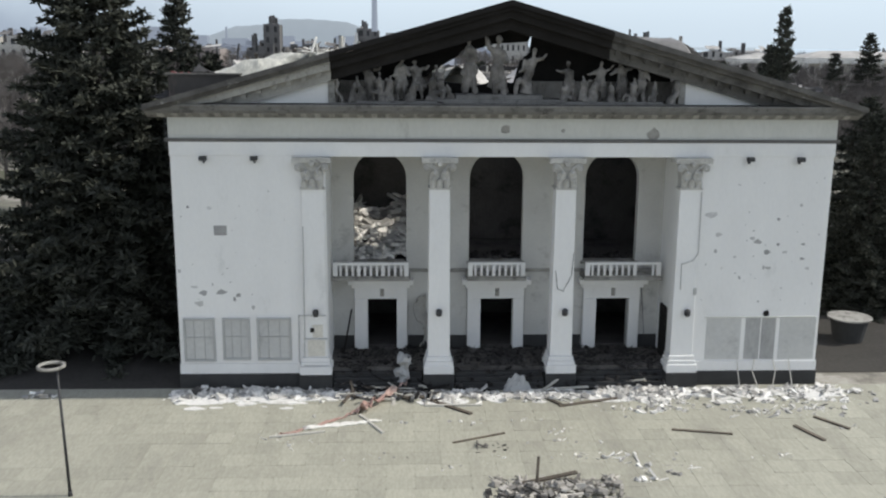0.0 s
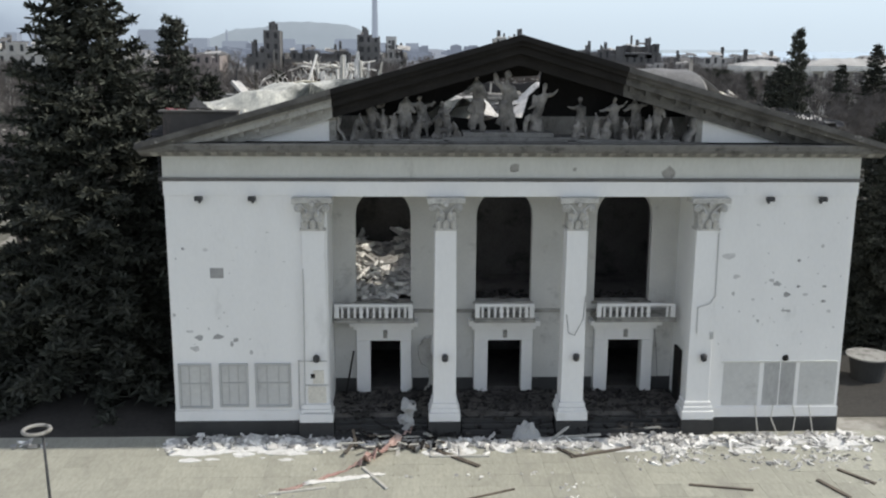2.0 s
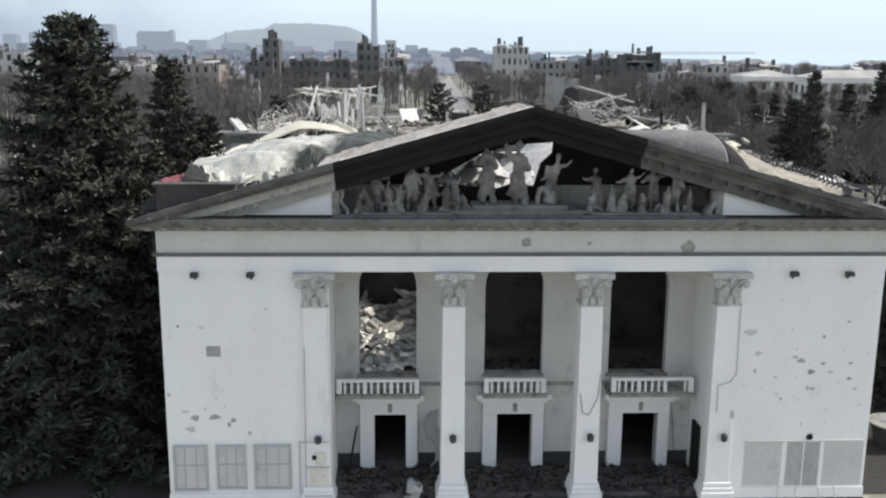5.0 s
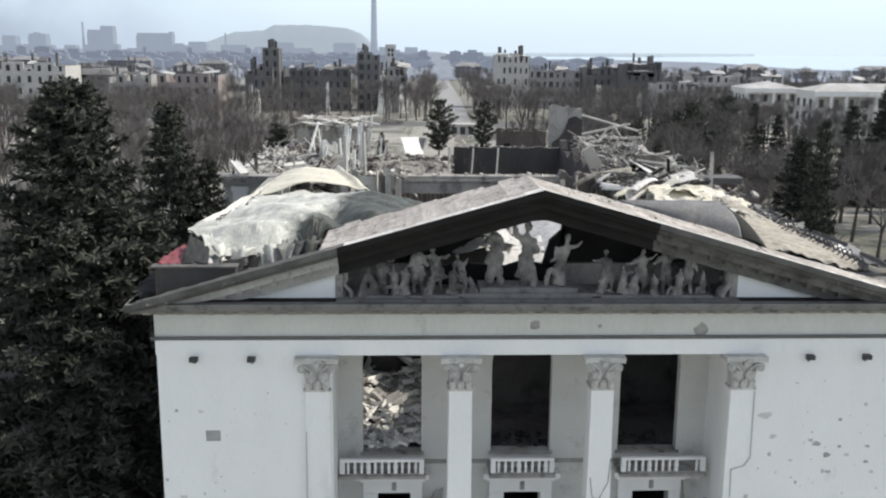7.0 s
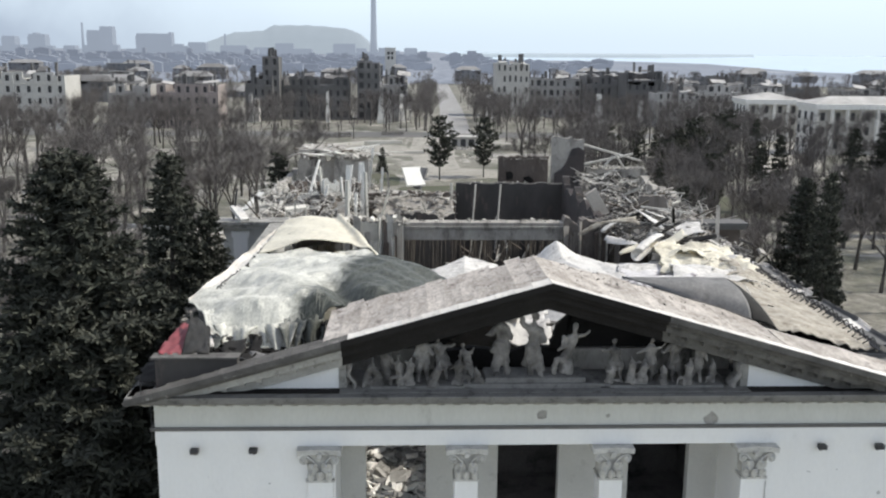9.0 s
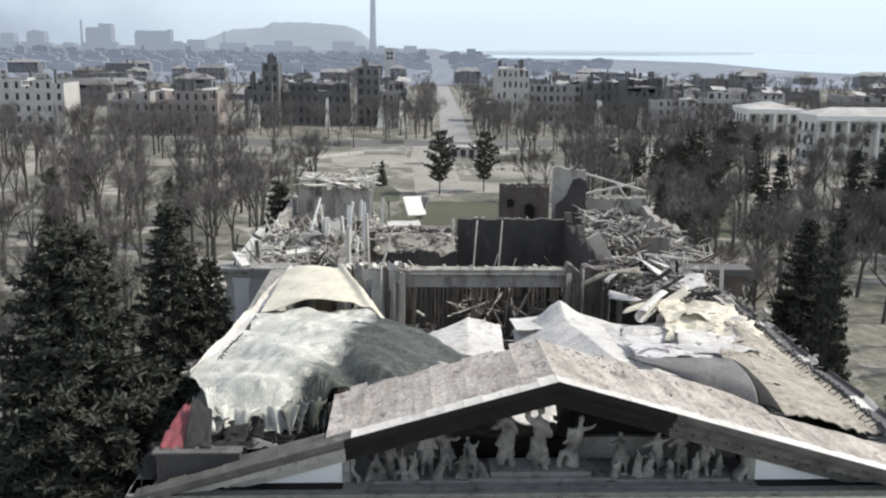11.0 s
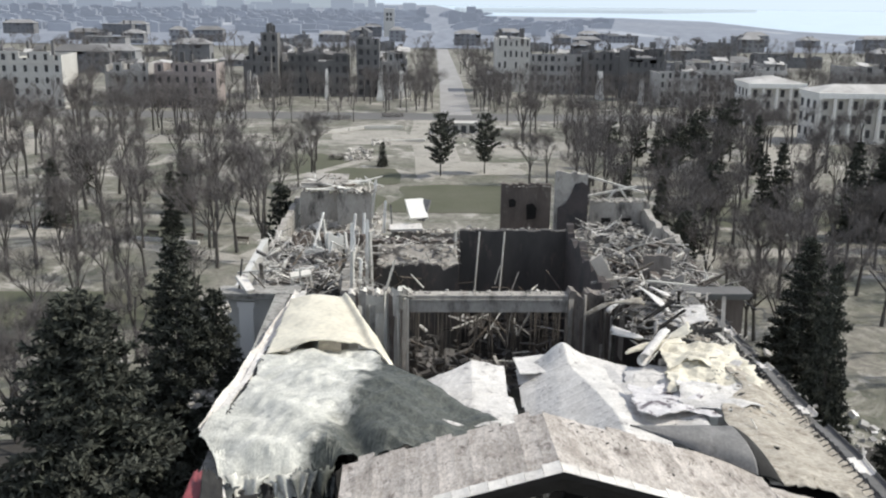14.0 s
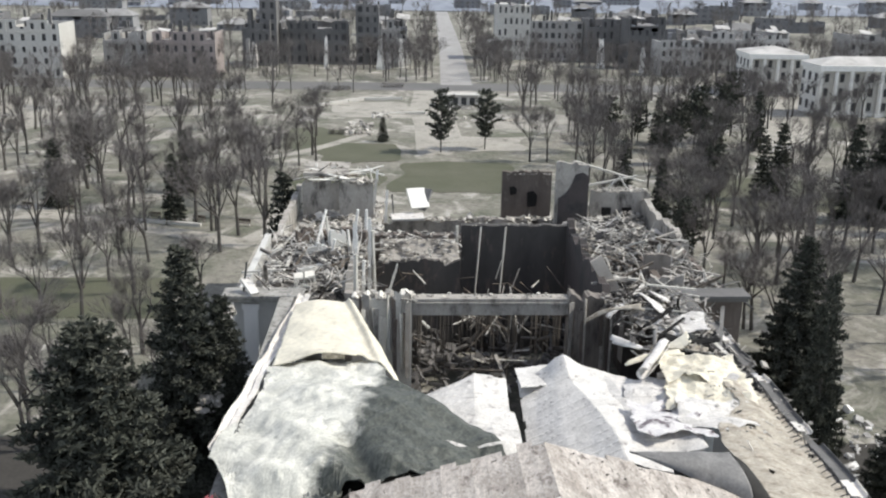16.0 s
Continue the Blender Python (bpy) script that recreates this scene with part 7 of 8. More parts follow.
def park_trees():
    rnd = random.Random(17)
    placed = []
    k = near = 0
    far, kinds = Mesh(), [bare_mesh(12, 60 + q, 0.55, 4) for q in range(4)]
    while len(placed) < 860 and k < 20000:
        k += 1
        y = rnd.uniform(78, 222) if rnd.random() < 0.34 else rnd.uniform(222, 300) if rnd.random() < 0.6 else rnd.uniform(300, 640)
        x = rnd.uniform(-1, 1) * (28 + 0.47 * (y + 31))
        if y < 84 and abs(x) < 27 or -20 < x < 20 and y < 170 or -10 < x < 12 and y < 225 or abs(x - 10 - (y - 250) * 0.026) < (12 if y < 250 else 6.5) or 232 < y < 252:
            continue
        if abs(x + 12) < 26 and 165 < y < 225 or -66 < x < -26 and 58 < y < 76 or 36 < x < 66 and 100 < y < 130 and rnd.random() < 0.7:
            continue
        if 84 < x < 128 and 150 < y < 234 and rnd.random() < 0.75:
            continue
        if any((x - a) ** 2 + (y - b) ** 2 < 12 for a, b in placed):
            continue
        placed.append((x, y))
        if y < 215 and near < 268:
            near += 1
            bare_tree(rnd.randrange(5), x, y, rnd.uniform(11, 16), rnd.uniform(0, 360))
        else:
            t, c = kinds[rnd.randrange(4)]
            m = pose(x, y, 0, 0, 0, rnd.uniform(0, 360)) @ Matrix.Scale(rnd.uniform(0.9, 1.35), 4)
            for q in (t, c):
                far.add([m @ Vector(p) for p in q.v], q.f)
    for k in range(84):  # rows of trees along the long street
        y = 254 + 250 * rnd.random() ** 1.5
        x = 10 + (y - 246) * 0.034 + (rnd.uniform(7.0, 16.0) if k % 3 else -rnd.uniform(7.5, 13.0))
        m = pose(x, y, 0, 0, 0, rnd.uniform(0, 360)) @ Matrix.Scale(rnd.uniform(0.7, 1.1), 4)
        for q in kinds[k % 4]:
            far.add([m @ Vector(p) for p in q.v], q.f)
    tagged(part("far_trees", far, M_TWIG), "grey leafless trees along the streets of the town", "trees", kind="stuff")


park_trees()


# ---- the town behind the park ----
def house(x0, x1, y, depth, z1, storeys, bays, material, label, roof="flat", broken=0.0, seed=0, turn=0.0, chimneys=2, far=False):
    """An apartment house with empty windows; broken: how much of its top has fallen."""
    rnd = random.Random(seed)
    w = x1 - x0
    h = thing("house", label, "house", "town houses", at=(x0, y, 0))
    h.rotation_euler = (0, 0, radians(turn))
    m = Mesh()
    bw, sh = w / bays, z1 / storeys
    fall = rnd.uniform(0, 9)
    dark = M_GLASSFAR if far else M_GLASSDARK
    for b in range(bays):
        drop = sh * rnd.uniform(0.1, 0.9) if rnd.random() < broken + 0.12 else 0.0
        if broken > 0.35:
            drop += 1.3 * sh * max(0.0, nz(b * 0.45, fall))
        broad = rnd.random() < 0.12
        for s in range(storeys):
            a, c = b * bw, s * sh
            top = min(c + sh, z1 - drop)
            if top <= c + 0.3:
                continue
            ww, wh = bw * (0.62 if broad else rnd.uniform(0.32, 0.42)), sh * rnd.uniform(0.48, 0.60)
            p, q, u = a + (bw - ww) / 2, a + (bw + ww) / 2, c + sh * 0.24
            v = min(u + wh, top)
            if rnd.random() < 0.13 or v - u < 0.5:
                m.box(a, a + bw, 0, 0.5, c, top)
                continue
            m.box(a, p, 0, 0.5, c, top).box(q, a + bw, 0, 0.5, c, top).box(p, q, 0, 0.5, c, u)
            if top > v + 0.05:
                m.box(p, q, 0, 0.5, v, top)
            part("window", Mesh().box(p, q, 0.30, 0.45, u, v), dark, h)
        if rnd.random() < (0.95 if "pilasters" in label else 0.3):
            m.box(b * bw - 0.2, b * bw + 0.2, -0.14, 0.0, 0, z1 - drop - 0.2)
    m.box(0, 0.5, 0.5, depth, 0, z1 - sh * broken * rnd.random()).box(w - 0.5, w, 0.5, depth, 0, z1 - sh * broken * rnd.random()).box(0, w, depth - 0.5, depth, 0, z1 - (1.0 if broken else 0))
    if not far:
        m.box(-0.15, w + 0.15, -0.22, 0.0, sh * 0.98, sh * 1.06).box(-0.15, w + 0.15, -0.22, 0.0, z1 - sh * 1.04, z1 - sh * 0.98)
        for k in range(max(1, int(w / 6))):
            cx = rnd.uniform(1, w - 1)
            m.box(cx, cx + 0.3, 0.5, depth - 0.5, 0, z1 - sh * rnd.uniform(-0.1, 0.8) * (1 if broken else 0.3))
    part("wall", m, material, h)
    if roof == "flat":
        top_ = part("roof", Mesh().box(0.3, w - 0.3, 0.5, depth - 0.5, z1 - sh * 0.95, z1 - sh * 0.85) if broken else Mesh().box(-0.4, w + 0.4, -0.4, depth + 0.3, z1, z1 + 0.35), M_CITYROOF, h)
        if broken and not far:
            for k in range(int(w / 4)):
                cx, ln = rnd.uniform(0.5, w - 3), rnd.uniform(1.5, 5)
                part("roof_sheeting", Mesh().box(0, ln, 0, rnd.uniform(1.5, 4), -0.05, 0.05, pose(cx, rnd.uniform(0.4, 5), z1 + rnd.uniform(-0.6, 0.3), rnd.uniform(4, 24), rnd.uniform(-9, 9), 0)), M_PALEROOF if rnd.random() < 0.55 else M_CITYDARK, top_, "torn remnant of the roof")
    else:
        d = depth / 2
        r = Mesh().add([(-0.6, -0.6, z1), (w + 0.6, -0.6, z1), (w + 0.6, depth + 0.6, z1), (-0.6, depth + 0.6, z1), (d * 0.8, d, z1 + 2.6), (w - d * 0.8, d, z1 + 2.6)],
                       [(3, 2, 1, 0), (0, 1, 5, 4), (1, 2, 5), (2, 3, 4, 5), (3, 0, 4)])
        top_ = part("roof", r, M_PALEROOF if roof == "pale" else M_CITYROOF, h)
    for k in range(chimneys):
        cx, cy = rnd.uniform(1, w - 2), rnd.uniform(2, depth - 2)
        cw = rnd.uniform(0.5, 1.3)
        part("chimney", Mesh().box(cx, cx + cw, cy, cy + 0.8, z1 - sh, z1 + rnd.uniform(1.2, 3.2)).box(cx - 0.1, cx + cw + 0.1, cy - 0.1, cy + 0.9, z1 + 0.9, z1 + 1.05), M_CITYDARK, top_)
    return h


B, D = "burnt-out grey apartment house with empty windows", "blackened roofless apartment house"
for k, (x0, x1, y, dp, z, st, ba, mt, lab, rf, br, turn) in enumerate((
        (-128, -104, 252, 14, 16.5, 5, 8, M_CITYPALE, "pale damaged apartment house with empty windows", "flat", 0.3, 0),
        (-95, -82, 262, 14, 13.0, 4, 5, M_CITY, B, "flat", 0.3, 0),
        (-79, -61, 258, 14, 13.3, 4, 7, M_CITYBRICK, "pinkish damaged apartment house with empty windows", "flat", 0.2, 0),
        (-58, -49, 290, 14, 15, 4, 4, M_CITYDARK, D, "flat", 0.6, 0),
        (-52.5, -47, 292, 8, 21.2, 6, 2, M_CITYDARK, D, "flat", 0.3, 0),
        (-46.5, -24, 296, 14, 14.5, 4, 9, M_CITYDARK, D, "flat", 0.5, 0),
        (-21, -13.5, 296, 10, 20, 6, 3, M_CITYDARK, D, "flat", 0.3, 0),
        (-13, -4, 300, 14, 15, 4, 4, M_CITY, B, "flat", 0.6, 0),
        (28.5, 40.5, 318, 14, 19.6, 5, 6, M_CITYPALE, "pale burnt-out apartment house with tall pilasters", "flat", 0.2, 0),
        (40.5, 59.5, 318, 14, 14.0, 4, 8, M_CITY, B, "flat", 0.3, 0),
        (60, 72, 310, 14, 15.5, 4, 5, M_CITYDARK, D, "flat", 0.5, 0),
        (70, 82, 290, 14, 17.6, 5, 5, M_CITYDARK, D, "flat", 0.6, 0),
        (76, 90, 272, 12, 11.5, 4, 6, M_CITY, B, "flat", 0.4, 0),
        (88, 122, 284, 14, 13.8, 4, 13, M_CITY, B, "flat", 0.4, 0),
        (150, 178, 300, 14, 12, 4, 9, M_CITY, B, "flat", 0.3, 0),
        (-168, -138, 270, 14, 13, 4, 9, M_CITY, B, "flat", 0.3, 0))):
    house(x0, x1, y, dp, z, st, ba, mt, lab, rf, br, 100 + k, turn, 5)


def street_ruins():
    """Bare chimney breasts and wall ends left standing beside the long street."""
    rnd = random.Random(52)
    for x, y, h in ((-8.2, 290, 11.5), (-6.0, 293, 9.0), (-10.5, 287, 8.0), (-3.6, 296, 7.0), (-12.8, 284, 9.5), (-30.5, 286, 10.0), (-55.5, 284, 9.0), (-53.8, 286, 7.5), (24.5, 300, 8.5), (62, 296, 9.5), (73, 282, 8.0)):
        w, d = rnd.uniform(0.7, 1.5), rnd.uniform(0.8, 2.0)

        def stub(u, v, w=w, d=d, h=h, x=x, y=y):
            k = 6.2832 * u + 0.785
            f = 1 / max(abs(math.cos(k)), abs(math.sin(k)))
            taper = 1 - 0.45 * v + 0.25 * nz(v * 5, x)
            return (x + w * f * math.cos(k) * taper, y + d * f * math.sin(k) * taper, h * v * (1 + 0.12 * nz(k, x) * v))
        ob = part("wall_remnant", Mesh().grid(stub, 8, 10), M_BONE if rnd.random() < 0.6 else M_CITY)
        tagged(ob, "pale broken wall end standing among street ruins", "masonry", "wall remnants")


street_ruins()


def town():
    rnd = random.Random(31)
    for k in range(84):
        y = rnd.uniform(345, 800)
        x = rnd.uniform(-0.52, 0.52) * (y + 60)
        if abs(x - 8 - (y - 250) * 0.026) < 20:
            continue
        w, st = rnd.uniform(9, 26), rnd.choice((1, 2, 2, 3, 3))
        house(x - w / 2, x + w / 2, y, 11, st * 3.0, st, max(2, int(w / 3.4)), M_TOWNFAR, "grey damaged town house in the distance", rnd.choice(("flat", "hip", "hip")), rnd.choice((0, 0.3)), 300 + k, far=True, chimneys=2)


def columned_house(x0, y0, w, d, z1, turn):
    """A three-storey house with giant pilasters and a pale hipped roof."""
    h = thing("columned_house", "pale columned public building with a burnt pale roof", "building", "columned buildings", at=(x0, y0, 0))
    h.rotation_euler = (0, 0, radians(turn))
    m = Mesh().box(0, w, 0.6, d, 0, z1).box(-0.4, w + 0.4, 0.0, d + 0.4, z1 - 1.2, z1)
    part("wall", m, M_BONE, h)
    # thin darker sheet on the wall stands in for shade between the columns
    part("recess", Mesh().box(0.35, w - 0.35, 0.585, 0.6, 0.9, z1 - 1.4), M_CITYPALE, h, "wall sheet coloured darker for the shade behind the columns")
    part("entablature", Mesh().box(-0.5, w + 0.5, -0.9, 0.0, z1 - 1.3, z1 - 0.02), M_BONE, h)
    n = int(w / 3.4)
    for k in range(n + 1):
        part("column", Mesh().rod((k * w / n, -0.4, 0.8), (k * w / n, -0.4, z1 - 1.3), 0.52, 0.44, 10).box(k * w / n - 0.7, k * w / n + 0.7, -1.1, 0.3, 0, 0.8), M_BONE, h)
    for k in range(n):
        for s in range(3):
            part("window", Mesh().box((k + 0.36) * w / n, (k + 0.64) * w / n, 0.5, 0.58, 1.4 + s * (z1 - 2) / 3, 1.4 + s * (z1 - 2) / 3 + 2.0), M_GLASSDARK, h)
    nd = int(d / 3.4)
    for k in range(nd):
        for s in range(3):
            part("window", Mesh().box(-0.01 - 0.08, 0.0, 0.6 + (k + 0.3) * d / nd, 0.6 + (k + 0.7) * d / nd, 1.4 + s * (z1 - 2) / 3, 3.4 + s * (z1 - 2) / 3), M_GLASSDARK, h)
    q = min(w, d) / 2
    r = Mesh().add([(-0.6, -0.2, z1), (w + 0.6, -0.2, z1), (w + 0.6, d + 0.6, z1), (-0.6, d + 0.6, z1), (q, q, z1 + 1.7), (w - q + 0.1, d - q + 0.1, z1 + 1.7)], [(3, 2, 1, 0), (0, 1, 5, 4), (1, 2, 5), (2, 3, 4, 5), (3, 0, 4)])
    part("roof", r, M_PALEROOF, h, "pale burnt-out roof")


town()
white = thing("white_block", "bright white tower block far off", "building", at=(-17, 800, 0))
part("wall", Mesh().box(-4.6, 4.4, 0, 10, 0, 24), M_CITYPALE, white)
for k in (-2.6, 0.4):
    for z in (14, 18):
        part("window", Mesh().box(k, k + 2, -0.1, 0, z, z + 2.6), M_GLASSDARK, white)
columned_house(94.3, 194.4, 26, 11, 12.3, 0)
columned_house(90.0, 230, 15, 14, 11.5, -4)


def pavilion():
    p = thing("pavilion", "pale damaged park pavilion", "pavilion", at=(3.9, 206, 0))
    part("wall", Mesh().box(0, 9.3, 0, 4.0, 0, 2.6).box(-0.3, 9.6, -0.5, 4.3, 2.6, 2.9), M_CITYPALE, p)
    for k in range(4):
        part("opening", Mesh().box(0.9 + 2.1 * k, 2.2 + 2.1 * k, -0.06, 0.0, 0.3, 2.2), M_GLASSDARK, p)


pavilion()


def park_walls():
    """Low pale parapets and kerbs round the fountain place, with hedges and rubble."""
    def wall_run(pts, h, label):
        t = thing("parapet", label, "parapet", "park parapets")
        for a, b in zip(pts, pts[1:]):
            a, b = Vector((*a, 0)), Vector((*b, 0))
            d = b - a
            part("section", Mesh().box(0, d.length - 0.25, -0.25, 0.25, 0, h, Matrix.Translation(a) @ d.to_track_quat("X", "Z").to_matrix().to_4x4()), M_CITYPALE, t, bevel=0.04)
    wall_run([(-27.5, 186), (-28.8, 193), (-28.0, 200), (-24.5, 205.5), (-19.3, 210.5), (-15.4, 214), (-5.4, 216)], 0.8, "low pale curved parapet round the fountain place")
    wall_run([(-12.4, 187), (-10, 190.5), (-5, 192.5), (0, 193)], 0.6, "low pale kerb of the fountain place")
    wall_run([(14, 183), (22, 187)], 0.7, "low pale parapet in the park")
    wall_run([(-44.6, 98.2), (-38, 96.6), (-33, 95.2)], 0.5, "low pale kerb beside the park path")
    wall_run([(-42.9, 165), (-41.2, 166)], 1.6, "small pale block beside the winding path")
    ring = thing("fountain_ring", "small pale round kerb in the lawn", "kerb", at=(-26.9, 181.8, 0))
    part("kerb", Mesh().grid(lambda u, v: ((1.5 + 0.35 * math.cos(6.2832 * v)) * math.cos(6.2832 * u), (1.5 + 0.35 * math.cos(6.2832 * v)) * math.sin(6.2832 * u), 0.3 + 0.3 * math.sin(6.2832 * v)), 28, 6), M_CITYPALE, ring, smooth=True)
    rnd = random.Random(93)
    m = Mesh()
    rubble(m, -17.5, -12, 164, 180, lambda x, y: 0.1, 160, 0.3, 1.4, rnd)
    rubble(m, -12.5, -8, 186, 194, lambda x, y: 0.1, 80, 0.3, 1.3, rnd)
    rubble(m, 3, 14, 200, 206, lambda x, y: 0.1, 120, 0.3, 1.2, rnd)
    rubble(m, 8, 24, 180, 192, lambda x, y: 0.1, 90, 0.2, 0.9, rnd)
    tagged(part("park_rubble", m, M_RUBBLE), "pale rubble strewn over the park places", "rubble", kind="stuff")
    for x0, x1, y, w in ((-29, -20, 233, 2.0), (-11.6, -5.4, 240, 1.6), (-21, -17.4, 166, 1.2), (16, 30, 200, 1.5), (-62, -50, 205, 1.6), (34, 46, 178, 1.5)):
        h = Mesh()
        for _ in range(int((x1 - x0) * 30)):
            p = Vector((rnd.uniform(x0, x1), y + rnd.uniform(-w / 2, w / 2), rnd.uniform(0, 1.1)))
            for _ in range(3):
                d = Vector((rnd.gauss(0, 1), rnd.gauss(0, 1), rnd.gauss(0.6, 0.6))).normalized() * rnd.uniform(0.4, 0.8)
                h.spike(p, p + d, 0.06)
        ob = part("hedge", h, M_TWIG)
        tagged(ob, "low leafless dark hedge in the park", "hedge", "park hedges", kind="stuff")


park_walls()


# ---- the square: lamp, wreckage, paving ----
def street_lamp():
    t = thing("street_lamp", "thin dark street lamp with a ring-shaped head", "street lamp", at=(-15.75, -10.3, 0.05))
    part("pole", Mesh().rod((0.1, 0, 0), (0, 0, 4.45), 0.055, 0.04, 10).rod((0.1, 0, 0), (0.1, 0, 0.2), 0.08, 0.07, 10), M_STEEL, t, smooth=True)
    m = Mesh().grid(lambda u, v: (-0.18 + (0.40 + 0.06 * math.cos(6.2832 * v)) * math.cos(6.2832 * u), (0.40 + 0.06 * math.cos(6.2832 * v)) * math.sin(6.2832 * u), 4.62 + 0.06 * math.sin(6.2832 * v)), 32, 8)
    part("ring", m, M_CORNICE, t, "grey ring-shaped lamp head", True)
    part("arm", Mesh().rod((0, 0, 4.4), (0.1, 0, 4.6), 0.04, 0.04, 6), M_STEEL, t)


street_lamp()


def spotlights():
    for x, y, z in ((-12.82, -0.04, 10.22), (-10.69, -0.04, 10.22), (10.5, -0.04, 10.22), (12.7, -0.04, 10.22)):
        t = thing("floodlight", "small dark floodlight fixed to the white wall", "floodlight", "facade floodlights", at=(x, y, z))
        part("housing", Mesh().box(-0.15, 0.15, -0.38, -0.12, 0.02, 0.20), M_STEEL, t, bevel=0.02)
        part("bracket", Mesh().box(-0.03, 0.03, -0.15, 0.04, -0.10, 0.02), M_STEEL, t)
    for x, y, z in ((-8.24, -0.17, 3.55), (-2.85, -0.17, 3.55), (2.7, -0.17, 3.55), (8.16, -0.17, 3.5)):
        t = thing("wall_lamp", "small broken dark wall lamp", "wall lamp", "column lamps", at=(x, y, z))
        part("body", Mesh().lathe([(0.05, -0.16), (0.13, -0.1), (0.14, 0.12), (0.06, 0.18)], 10, (0, -0.14, 0)), M_STEEL, t, smooth=True)
        part("arm", Mesh().box(-0.03, 0.03, -0.12, 0.01, 0.02, 0.08), M_STEEL, t)


spotlights()


def display_cases():
    for x0, x1, z0, z1 in ((-14.05, -12.68, 1.3, 3.28), (-12.35, -11.15, 1.36, 3.28), (-10.85, -9.35, 1.34, 3.28)):
        t = thing("display_case", "pale empty poster case fixed to the wall", "poster case", "poster cases", at=(x0, 0, z0))
        w, h = x1 - x0, z1 - z0
        part("frame", Mesh().box(0, w, -0.1, 0, 0, 0.09).box(0, w, -0.1, 0, h - 0.09, h).box(0, 0.09, -0.1, 0, 0.09, h - 0.09).box(w - 0.09, w, -0.1, 0, 0.09, h - 0.09), M_GREYPAINT, t, bevel=0.01)
        part("back", Mesh().box(0.09, w - 0.09, -0.02, -0.003, 0.09, h - 0.09), M_PANEL, t)
        part("crossbar", Mesh().box(0.09, w - 0.09, -0.06, -0.02, h * 0.55, h * 0.55 + 0.03), M_GREYPAINT, t)
        for k in (0.33, 0.66):
            part("bar", Mesh().box(w * k - 0.012, w * k + 0.012, -0.055, -0.02, 0.09, h - 0.09), M_GREYPAINT, t)
    for x0, x1 in ((9.15, 10.72), (10.92, 11.6), (11.66, 12.3), (12.48, 14.12)):
        part("wall_panel", Mesh().box(x0, x1, -0.012, 0, 1.25, 3.2), M_DARKMARK if 10.8 < x0 < 12 else M_PANEL, theatre, "bare mark of a removed poster case")
    part("panel_ledge", Mesh().box(9.05, 14.05, -0.07, 0, 3.2, 3.26), M_FRIEZE, theatre)


display_cases()


